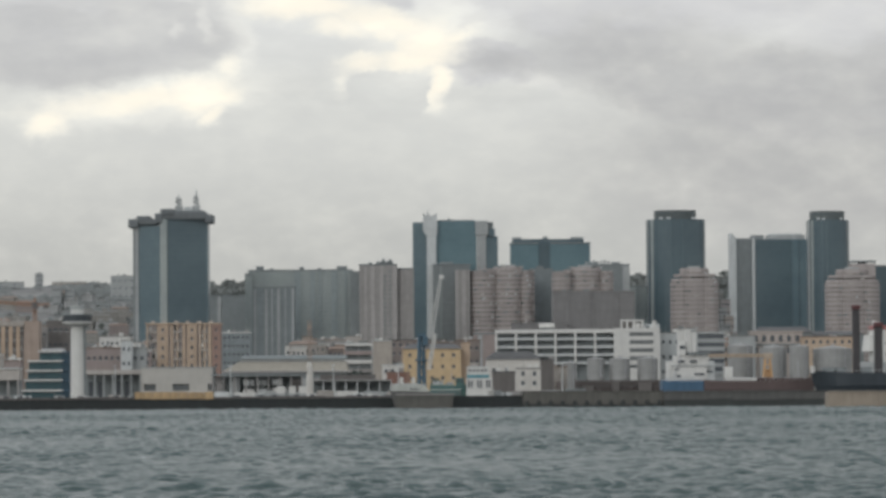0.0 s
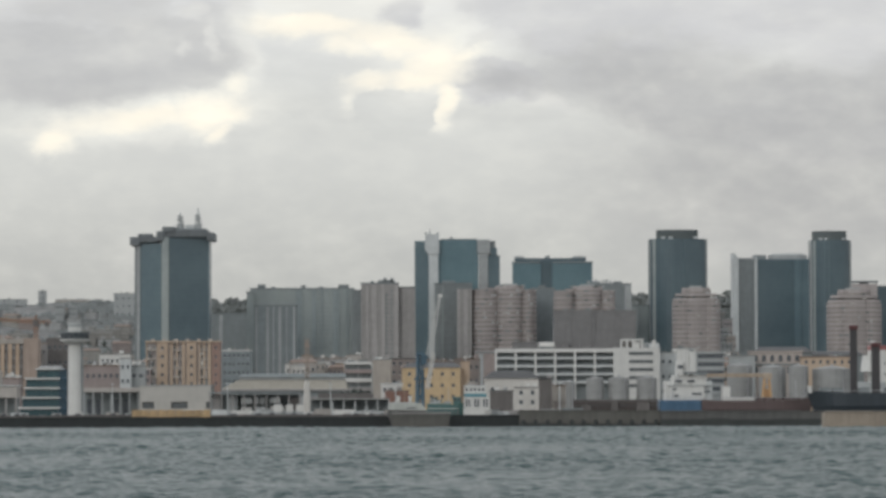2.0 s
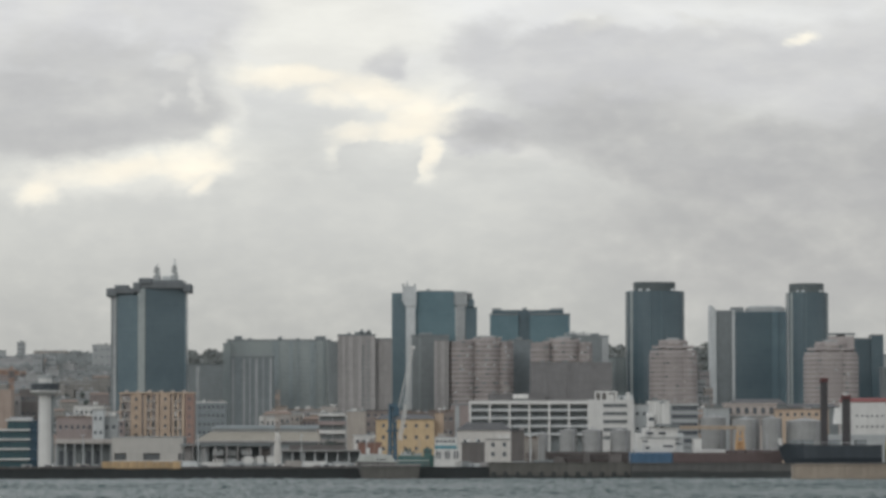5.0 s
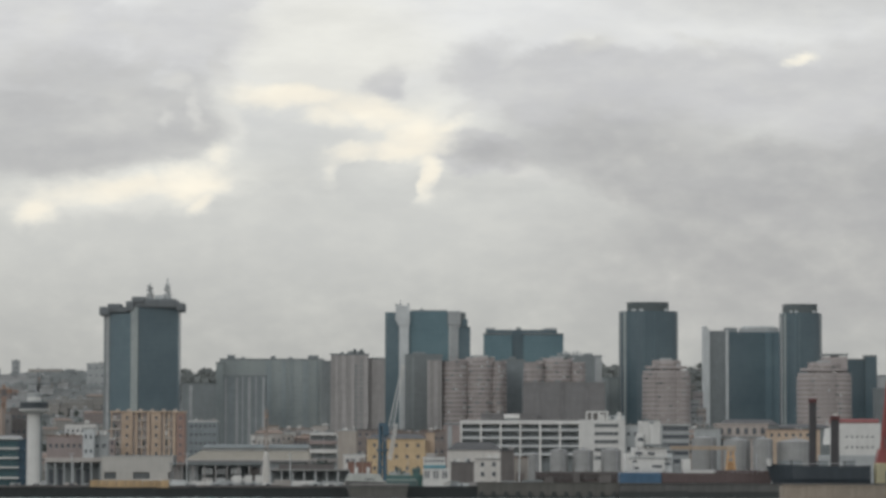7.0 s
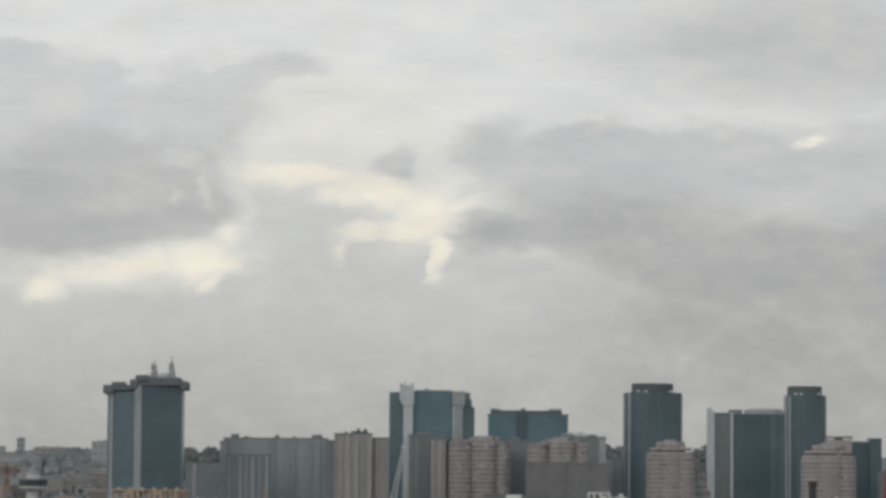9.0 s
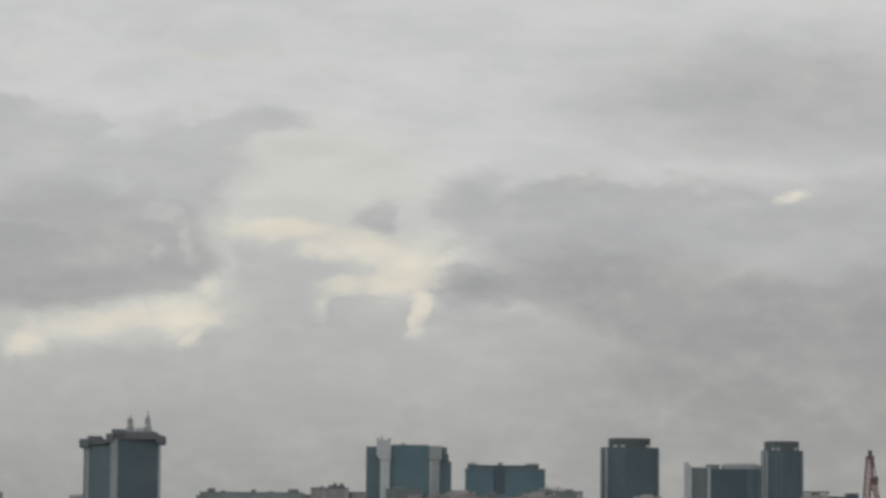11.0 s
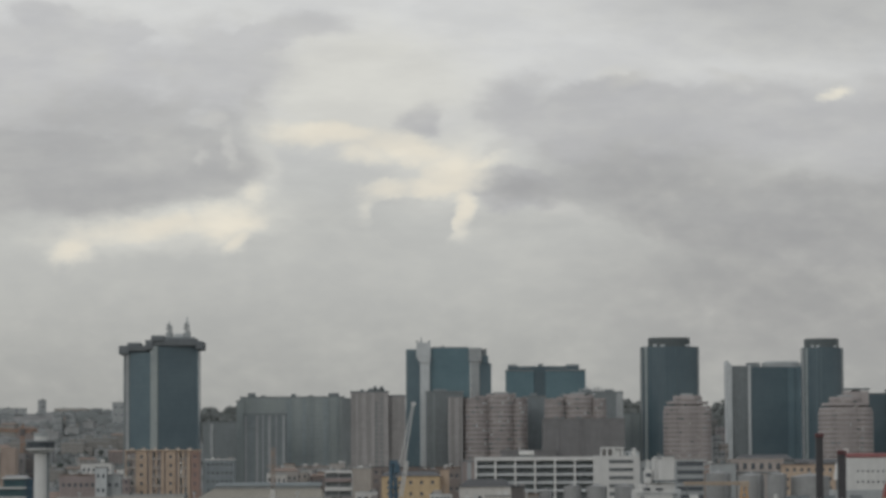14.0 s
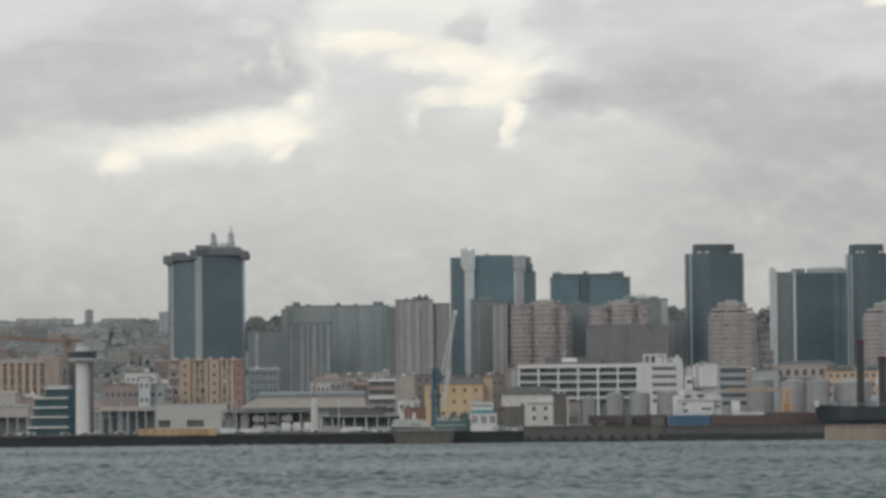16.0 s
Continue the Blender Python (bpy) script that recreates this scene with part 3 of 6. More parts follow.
# ---- office towers ----
def telecom_tower():
    x0, x1, top = -209.0, -158.6, 116.7
    w = x1 - x0
    t = thing("office_tower", x0, 2470, ground_at(x0, 2470), "tall blue-glass office tower with concrete edge strips and roof masts", "skyscraper", "office towers")
    z = top - t.location.z
    s = w / 132.0
    part("left_wing", prism([(8 * s, 1.5), (48 * s, 0), (48 * s, 24), (8 * s, 24)], 0, z - 2), M["glass_blue"], t)
    part("right_wing", prism([(59 * s, 0), (129 * s, 4), (129 * s, 26), (60 * s, 26)], 0, z + 2), M["glass_dark"], t)
    part("edge_strip", box(-1 * s, 3 * s, 1.4, 23, 0, z - 2, bevel=0.2), M["concrete_dark"], t)
    part("edge_strip", box(3 * s, 9 * s, 0.6, 23, 0, z - 2, bevel=0.3), M["concrete"], t, "grey concrete edge strip")
    part("edge_strip", box(47 * s, 60 * s, -1.2, 24, 0, z + 2, bevel=0.5), M["glass_green"], t, "grey concrete middle strip")
    part("edge_strip", box(128 * s, 131 * s, 3.6, 26, 0, z + 2, bevel=0.3), M["glass_blue"], t)
    part("crown", box(-9 * s, 9 * s, -1.5, 25, z - 3.4, z + 2.4, bevel=0.4), M["crown"], t, "overhanging grey corner block")
    part("crown", box(9 * s, 40 * s, -1.0, 25, z - 1.4, z + 2.4, bevel=0.3), M["crown"], t, "dark grey roof band")
    part("roof_plant", box(5 * s, 29 * s, 2, 20, z + 2.4, z + 4.6, bevel=0.4), M["crown"], t)
    part("crown", box(38 * s, 52 * s, -1.7, 25, z - 0.6, z + 6.2, bevel=0.5), M["crown"], t)
    part("crown", box(50 * s, 128 * s, -0.6, 27, z + 2.0, z + 7.4, bevel=0.5), M["crown"], t, "raised dark roof storey")
    part("crown_lip", box(48 * s, 72 * s, -1.6, 20, z + 5.0, z + 9.2, bevel=0.6), M["crown"], t)
    part("crown_lip", box(72 * s, 124 * s, 0.5, 22, z + 7.4, z + 8.0), M["concrete_dark"], t)
    part("crown", box(127 * s, 140 * s, -1, 26, z - 0.4, z + 5.2, bevel=0.4), M["crown"], t, "overhanging grey corner block")
    for cx, h in ((79, 18.6), (110, 21.6)):
        mast = part("mast", lattice(bmesh.new(), (cx * s, 8, z + 8), (cx * s, 8, z + h - 3), 2.0, 6, 0.2), M["concrete_light"], t, "lattice aerial mast with dishes")
        part("mast_base", prism(ring(cx * s, 8, 2.6, 2.2, 10), z + 7.8, z + 11.5), M["concrete"], mast)
        for k, (dz, dx) in enumerate(((12.0, 1.0), (13.2, -1.0), (14.6, 0.8), (15.6, -0.7))):
            part("dish", prism(ring(cx * s + dx, 6.8, 1.2, 0.5, 12), z + dz, z + dz + 1.6), M["concrete"], mast)
        part("whip", bar(bmesh.new(), (cx * s, 8, z + h - 4.5), (cx * s, 8, z + h + 0.6), 0.5), M["concrete_light"], mast)
    part("handrail", box(88 * s, 104 * s, 6, 6.3, z + 8.2, z + 10.6), M["concrete_light"], t)


def pylon_tower():
    x0, x1, top = -22.4, 41.0, 125.6
    t = thing("office_tower", x0, 2700, ground_at(x0, 2700), "blue-glass office tower with a pale concrete pylon and chamfered corner", "skyscraper", "office towers")
    z, s = top - t.location.z, (x1 - x0) / 152.0
    part("side_wing", box(0, 27 * s, 3, 24, 0, z, bevel=0.2), M["glass_blue"], t)
    part("pylon", box(25 * s, 42 * s, 0, 18, 0, z - 8, bevel=0.3), M["concrete_light"], t, "pale concrete lift pylon")
    part("pylon_head", prism([(24 * s, -0.5), (43 * s, -0.5), (43 * s, 16), (24 * s, 16)], z - 10, z - 5.5, None,
                             [(18 * s, -0.5), (44 * s, -0.5), (44 * s, 16), (18 * s, 16)]), M["concrete_light"], t)
    part("pylon_head", prism([(18 * s, -0.5), (44 * s, -0.5), (44 * s, 16), (18 * s, 16)], z - 5.5, z + 4.8, None,
                             [(19 * s, 0), (43 * s, 0), (43 * s, 15), (19 * s, 15)]), M["concrete_light"], t)
    for dx in (20, 27, 41):
        part("finial", prism(ring(dx * s, 4, 0.8, 0.8, 8), z + 4.8, z + 6.4), M["concrete"], t)
    part("mast", bar(bmesh.new(), (27 * s, 6, z + 5), (27 * s, 6, z + 9.0), 0.35), M["steel"], t)
    part("main_wing", box(42 * s, 113 * s, 4, 26, 0, z + 0.8), M["glass_teal"], t)
    part("roof_plant", box(46 * s, 110 * s, 8, 22, z + 0.8, z + 1.8), M["concrete_dark"], t)
    part("roof_plant", box(62 * s, 68 * s, 8, 14, z + 1.8, z + 2.8), M["concrete_dark"], t)
    part("edge_strip", box(114 * s, 130 * s, 2, 24, 0, z - 9, bevel=0.3), M["concrete"], t, "grey concrete corner strip")
    part("strip_head", box(111 * s, 134 * s, 1.6, 24, z - 9.5, z + 1.0, bevel=0.4), M["concrete"], t)
    part("corner_wing", prism([(130 * s, 4), (151 * s, 8), (151 * s, 26), (130 * s, 26)], 0, z - 10.5), M["glass_blue"], t)
    part("corner_wing", box(133 * s, 146 * s, 4.5, 24, z - 10.5, z - 5), M["glass_blue"], t)
    part("corner_wing", box(133 * s, 143 * s, 5, 22, z - 5, z), M["concrete_dark"], t)


def twin_block():
    x0, x1, top = 53.0, 115.7, 116.4
    t = thing("office_tower", x0, 2880, ground_at(x0, 2880), "broad dark blue-glass office block with a recessed middle bay", "skyscraper", "office towers")
    z, s = top - t.location.z, (x1 - x0) / 141.0
    part("left_wing", box(0, 50 * s, 0, 22, 0, z - 0.8), M["glass_teal"], t)
    part("middle_bay", box(50 * s, 70 * s, 2, 22, 0, z + 0.2), M["glass_dark"], t)
    part("right_wing", box(70 * s, 141 * s, -1, 22, 0, z - 0.8), M["glass_teal"], t)
    part("roof_edge", box(-0.4, 50 * s, -0.5, 22, z - 0.8, z + 0.2, bevel=0.1), M["concrete_dark"], t)
    part("roof_edge", box(70 * s, 141 * s + 0.4, -1.5, 22, z - 0.8, z + 0.2, bevel=0.1), M["concrete_dark"], t)
    part("parapet", box(4 * s, 130 * s, 2, 20, z + 0.2, z + 3.0), M["glass_dark"], t)
    part("roof_plant", box(4 * s, 20 * s, 4, 18, z + 3, z + 4.6, bevel=0.2), M["concrete"], t)
    part("roof_plant", box(107 * s, 130 * s, 4, 18, z + 3, z + 4.6, bevel=0.2), M["concrete"], t)
    part("roof_plant", box(58 * s, 66 * s, 4, 18, z + 3, z + 5.0, bevel=0.2), M["concrete_dark"], t)


def crowned_tower(name_label, x0, x1, top, y, crown_drop, c0, c1, strips):
    t = thing("office_tower", x0, y, ground_at(x0, y), name_label, "skyscraper", "office towers")
    z, w = top - t.location.z, x1 - x0
    plan = ring(0.5 * w, 13, 0.5 * w, 13, 15, 180, 360) + [(w, 24), (0, 24)]
    part("shaft", prism(plan, 0, z), M["glass_dark"], t)
    cp = ring((c0 + c1) / 2 * w, 13, (c1 - c0) / 2 * w, 10, 13, 180, 360) + [(c1 * w, 22), (c0 * w, 22)]
    part("crown", prism(cp, z, z + crown_drop - 1.2), M["plant"], t, "dark louvred plant storey")
    part("crown_lip", prism(cp, z + crown_drop - 1.2, z + crown_drop), M["plant"], t)
    for a, b, mt in strips:
        c = (a + b) - 1.0
        y0 = 13 - 13 * math.sqrt(max(0.0, 1 - c * c)) - 0.5
        part("fin", box(a * w, b * w, y0, y0 + 3, 0, z - 0.5, bevel=0.2), M[mt], t)
    for k in (0.2, 0.33, 0.76):
        part("roof_box", box(k * w, (k + 0.07) * w, 1.6, 3.2, z, z + 1.6, bevel=0.1), M["concrete_light"], t)
    return t


def finned_block():
    x0, x1, top = 228.0, 290.3, 118.7
    t = thing("office_tower", x0, 2900, ground_at(x0, 2900), "wide dark office block with pale fins and a round roof drum", "skyscraper", "office towers")
    z, s = top - t.location.z, (x1 - x0) / 139.0
    part("end_fin", prism([(0, 0), (10 * s, -1), (10 * s, 24), (0, 24)], 0, z + 1), M["concrete_light"], t, "pale concrete end fin")
    part("end_fin", prism([(0, 0), (10 * s, -1), (10 * s, 24), (0, 24)], z + 1, z + 5, None, [(0, 0), (1, -1), (1, 24), (0, 24)]), M["concrete_light"], t)
    part("left_wing", box(10 * s, 38 * s, 1, 24, 0, z + 1), M["concrete_dark"], t)
    part("fin", box(38 * s, 43 * s, -1.5, 22, 0, z + 1.5, bevel=0.3), M["concrete_light"], t)
    part("main_wing", box(43 * s, 108 * s, 0, 24, 0, z), M["glass_dark"], t)
    part("fin", box(108 * s, 120 * s, -0.6, 24, 0, z, bevel=0.3), M["glass_blue"], t)
    part("right_wing", box(120 * s, 139 * s, 1, 24, 0, z), M["glass_blue"], t)
    part("roof_drum", prism(ring(100 * s, 16, 35 * s, 13, 28), z, z + 3.6), M["concrete"], t, "pale round roof drum")
    part("roof_drum_lip", prism(ring(100 * s, 16, 30 * s, 11, 28), z + 3.6, z + 4.8), M["concrete_light"], t)
    part("roof_plant", box(38 * s, 60 * s, 6, 20, z, z + 3.6), M["concrete_dark"], t)


telecom_tower()
pylon_tower()
twin_block()
crowned_tower("slender dark glass tower with a set-back plant storey", 152.5, 195.9, 127.8, 2725, 6.9, 0.14, 0.85,
              ((0.0, 0.04, "concrete_dark"), (0.06, 0.12, "glass_green"), (0.40, 0.42, "glass_blue"), (0.58, 0.6, "glass_blue"), (0.95, 1.0, "concrete_dark")))
finned_block()
crowned_tower("slim dark glass tower with pale corner fins", 274.4, 304.9, 127.3, 2740, 6.8, 0.08, 0.91,
              ((0.0, 0.06, "concrete"), (0.06, 0.14, "glass_green"), (0.3, 0.34, "glass_blue"), (0.42, 0.45, "glass_blue"), (0.9, 1.0, "concrete_dark")))


# ---- housing slabs and terraced blocks ----
def slab(name, x0, x1, top, y, depth, mat, label, ribs=(), roof=(), rib_mat="concrete", floor=3.1):
    """A tall slab: body, upright ribs, floor lines, a parapet and roof huts."""
    t = thing(name, x0, y, ground_at(x0, y), label, "apartment block", "housing slabs")
    z, w = top - t.location.z, x1 - x0
    part("body", box(0, w, 0, depth, 0, z), mat, t)
    part("parapet", box(-0.3, w + 0.3, -0.3, depth + 0.3, z, z + 1.0), mat if mat is M["low_block"] else M["concrete_dark"], t)
    line = mesh_of("floor_line", box(0.1, w - 0.1, -0.1, 0.0, -0.18, 0.18), mat)
    for k in range(1, int(z / floor)):
        share("floor_line", line, t, 0, 0, k * floor)
    for a, b in ribs:
        part("rib", box(a * w, b * w, -0.6, 0.2, 0, z - 0.4), M[rib_mat], t)
    for a, b, h in roof:
        part("roof_hut", box(a * w, b * w, 3, depth * 0.7, z + 1, z + 1 + h, bevel=0.2), M["concrete_dark"], t)
    return t


def window_rows(t, w, z0, z1, cols, floor, y=0.0, ww=1.3, wh=1.5, x0=0.0, sills=True, glass="window"):
    """Rows of set-in windows with a sill on a front wall."""
    pane = mesh_of("window", box(-ww / 2, ww / 2, -0.12, 0.0, 0, wh), M[glass])
    sill = mesh_of("sill", box(-ww / 2 - 0.15, ww / 2 + 0.15, -0.3, 0.0, -0.15, 0), M["concrete_light"])
    z = z0
    while z + wh < z1:
        for i in range(cols):
            x = x0 + w * (i + 0.5) / cols
            o = share("window", pane, t, x, y, z)
            if sills:
                share("sill", sill, o, 0, 0, 0)
        z += floor


slab("housing_slab", -136.9, -64.1, 86.4, 2575, 16, M["glass_green"], "long grey-green housing slab with dark roof huts",
     [(0.44, 0.5), (0.6, 0.64), (0.68, 0.7), (0.8, 0.86), (0.93, 0.95)],
     [(0.07, 0.14, 2.6), (0.49, 0.53, 2.0), (0.85, 0.95, 2.4), (0.2, 0.24, 1.0), (0.66, 0.7, 1.0)], "slab_grey")
slab("housing_slab", -139.3, -134.1, 83.8, 2572, 16, M["glass_green"], "lower stair end of the long grey-green housing slab")
slab("housing_slab", -131.7, -102.1, 73.2, 2520, 14, M["slab_dark"], "dark grey slab with pale upright ribs",
     [(0.05, 0.09), (0.3, 0.36), (0.45, 0.48), (0.58, 0.65), (0.76, 0.79), (0.92, 0.97)], (), "concrete", 3.3)
slab("housing_slab", -168.1, -142.0, 70.5, 2640, 14, M["concrete_dark"], "dim grey housing slab behind trees", [(0.2, 0.3)], (), "concrete")
slab("housing_slab", -64.9, -58.2, 84.5, 2556, 14, M["concrete_dark"], "dark stair tower beside a brown housing block")
ribbed_block = slab("housing_slab", -58.4, -32.4, 89.3, 2551, 16, M["brown"], "brown-grey ribbed housing block with dark roof huts",
     [(0.0, 0.03), (0.13, 0.2), (0.3, 0.42), (0.55, 0.64), (0.9, 1.0)], [(0.25, 0.34, 1.2), (0.45, 0.9, 1.8), (0.6, 0.68, 3.4), (0.78, 0.86, 3.2)], "rib")
window_rows(ribbed_block, 2.4, 3, 76, 1, 3.1, -0.1, 1.5, 1.7, 16.6, False, "concrete_dark")
window_rows(ribbed_block, 2.4, 3, 76, 1, 3.1, -0.1, 1.2, 1.5, 20.2, False, "concrete_dark")
slab("housing_slab", -32.8, -20.6, 86.6, 2556, 14, M["brown"], "lower wing of the brown ribbed housing block", [(0.25, 0.4), (0.6, 0.75)], (), "rib")
slab("housing_slab", -7.5, 19.8, 92.9, 2680, 16, M["concrete_dark"], "dark grey housing slab beside the pylon tower", [(0.2, 0.23)], [(0.2, 0.55, 1.6)], "glass_green")
slab("housing_slab", 8.9, 19.6, 89.0, 2660, 12, M["brown"], "narrow brown stair block with open landings", [(0.0, 0.2), (0.45, 0.7)], (), "rib")
slab("housing_slab", 64.1, 80.8, 89.8, 2700, 14, M["slab_dark"], "grey slab between two terraced blocks", (), [(0.3, 0.6, 2.0)])
slab("housing_slab", 104.5, 137.5, 92.8, 2700, 14, M["concrete_dark"], "grey slab with a low roof storey", [(0.0, 0.15), (0.85, 1.0)], [(0.1, 0.3, 1.6), (0.6, 0.8, 1.6)], "concrete")
slab("housing_slab", 139.6, 154.9, 78.3, 2760, 14, M["glass_green"], "dim green-grey slab beside a glass tower", [(0.4, 0.5)], (), "concrete_dark")
slab("housing_slab", 329.8, 346.2, 93.7, 2800, 18, M["glass_dark"], "dark blue-grey slab at the town's edge")
slab("housing_slab", 343.0, 352.1, 96.2, 2795, 16, M["glass_dark"], "dark lift tower of a blue-grey slab")
slab("housing_slab", 376.7, 415.7, 86.3, 3000, 16, M["concrete"], "pale distant slab at the town's edge", [(0.1, 0.2), (0.5, 0.6)])
slab("housing_slab", 339.2, 375.1, 69.2, 2700, 16, M["concrete_dark"], "low dark slab at the town's edge")


def terraced_tower(x0, x1, top, y, storey, label, dome=True, hut=None, bows=None):
    """A housing tower on a curved plan: set-back wall, and a bowed balcony band at every floor."""
    t = thing("terraced_tower", (x0 + x1) / 2, y, ground_at(x0, y), label, "apartment tower", "terraced towers")
    z, w = top - t.location.z, x1 - x0
    r = w / 2
    # three bows side by side: a full one in the middle and two set back beside it
    bows = bows or ((0.0, 0.66, 0.0), (-0.55, 0.45, 0.1), (0.55, 0.45, 0.08))
    tip = z - 3 * storey if dome else z - storey
    for cx, cr, back in bows:
        # core coloured darker than the bands, as shade behind the balconies
        part("core", prism(ring(cx * r, r * (0.62 + back), r * cr * 0.95, r * 0.57, 24), 0, tip), M["balcony_shade"], t, "set-back walls with shade in their colour")
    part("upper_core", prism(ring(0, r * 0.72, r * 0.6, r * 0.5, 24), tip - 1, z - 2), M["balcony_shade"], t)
    n = int((z - 2) / storey)
    shared = {}
    for k in range(n):
        zz = z - (k + 1) * storey
        if zz < 1:
            break
        f = {0: 0.70, 1: 0.86, 2: 0.95}.get(k, 1.0) if dome else {0: 0.9}.get(k, 1.0)
        for i, (cx, cr, back) in enumerate(bows):
            if i and k < (1 if dome else 2):
                continue
            key = (i, f)
            if key not in shared:
                shared[key] = mesh_of("balcony_band", prism(ring(cx * r * f, r * (0.62 + back), r * cr * f, r * 0.6 * f, 28), 0, storey * 0.58), M["rose"])
            share("balcony_band", shared[key], t, 0, 0, zz)
    g = random.Random(int(x0))
    blinds = [mesh_of("awning", box(-a, a, -0.25, 0.15, storey * 0.6, storey * b, bevel=0.05), M[m])
              for a, b, m in ((1.0, 0.95, "plant"), (1.5, 0.9, "cream"), (0.8, 0.98, "brown"), (1.3, 0.97, "concrete_dark"), (0.7, 0.9, "concrete_light"))]
    for k in range(1 if dome else 0, min(n, 20)):
        zz = z - (k + 1) * storey
        if zz < 2:
            break
        f = {1: 0.84, 2: 0.94}.get(k, 0.985) if dome else {0: 0.88}.get(k, 0.985)
        for cx, cr, back in bows:
            for _ in range(1 if dome else 2 if abs(cx) > 0.4 else 3):
                a = radians(g.uniform(215, 325))
                share("awning", blinds[g.randrange(5)], t, cx * r * f + r * cr * f * math.cos(a), r * (0.62 + back) + r * 0.6 * f * math.sin(a), zz,
                      math.degrees(math.atan2(-cr * math.cos(a), 0.6 * -math.sin(a))) * 0.6)
    mx = bows[0][0] * r
    part("roof", prism(ring(mx, r * 0.72, r * bows[0][1] * 0.88, r * 0.46, 24), z - 3.2, z - 0.4), M["rose"], t)
    part("roof_hut", box(mx - r * 0.26, mx + r * 0.22, r * 0.5, r, z - 0.4, z + 1.0, bevel=0.15), M["concrete"], t)
    if not dome:
        # the gaps between bows get their shade from this wall's colour
        part("recess_wall", box(-r * 0.94, r * 0.94, r * 0.55, r * 1.3, 0, z - 1.6 * storey), M["balcony_shade"], t, "brown recesses with painted shade between the balcony stacks")
    if hut:
        top_storey = z + hut[2] - (1.3 if dome else 0.0)
        part("roof_storey", box(hut[0] * w, hut[1] * w, r * 0.6, r * 1.4, z - 3.2 * storey, top_storey, bevel=0.2), M["rose"], t)
        part("roof_storey_lip", box(hut[0] * w - 0.6, hut[1] * w + 0.6, r * 0.6 - 0.6, r * 1.4, z + hut[2], z + hut[2] + 1), M["concrete_dark"], t)
        if dome:
            for c in (0.0, 0.28, 0.62, 0.96):
                xa = (hut[0] + (hut[1] - hut[0]) * c) * w
                part("roof_post", box(xa - 0.35, xa + 0.35, r * 0.6, r * 0.6 + 0.7, top_storey, z + hut[2]), M["concrete"], t)
            part("lift_house", box((hut[0] + 0.16) * w, (hut[0] + 0.27) * w, r * 0.7, r * 1.2, top_storey, z + hut[2]), M["concrete_dark"], t)
    return t


terraced_tower(18.9, 66.6, 91.8, 2655, 3.3, "rose-brown terraced housing tower with bowed balcony bands", False, None,
               ((0.2, 0.5, 0.0), (-0.54, 0.46, 0.05), (0.74, 0.27, 0.05)))
terraced_tower(78.2, 123.0, 90.3, 2630, 3.3, "rose-brown terraced housing tower with a lower grey part", False, None,
               ((0.12, 0.54, 0.0), (-0.62, 0.38, 0.05), (0.74, 0.27, 0.05)))
for i in range(7):
    u = thing("water_tank", 106.0 + i * 2.7, 2705, 93.8, "small pale water tank on a slab roof", "water tank", "roof tanks")
    part("tank", prism(ring(0, 0, 0.95, 0.95, 10), 0, 2.2 + 0.5 * (i % 3), None, ring(0, 0, 0.8, 0.8, 10)), M["concrete"], u)
terraced_tower(164.4, 199.6, 89.3, 2640, 3.3, "rounded rose-grey housing tower with stacked balconies")
terraced_tower(276.5, 316.6, 87.8, 2640, 3.3, "rounded rose-grey housing tower with a roof storey", True, (-0.02, 0.42, 5.0))
# two added blocks stand for the darker, hazy lower half of the towers
slab("housing_slab", 44.6, 81.2, 45.5, 2400, 18, M["low_block"], "added dark brown block standing for the dimmer lower tower half", [(0.3, 0.36), (0.6, 0.66)], (), "low_block")
slab("housing_slab", 72.5, 126.6, 66.5, 2420, 18, M["low_block"], "added dark grey block standing for the dimmer lower tower half", [(0.15, 0.2), (0.45, 0.5), (0.75, 0.8)], (), "low_block")
slab("housing_slab", 19.5, 47.8, 38.8, 2380, 14, M["pink"], "low dusty pink block below a terraced tower", [(0.1, 0.2), (0.5, 0.6)])


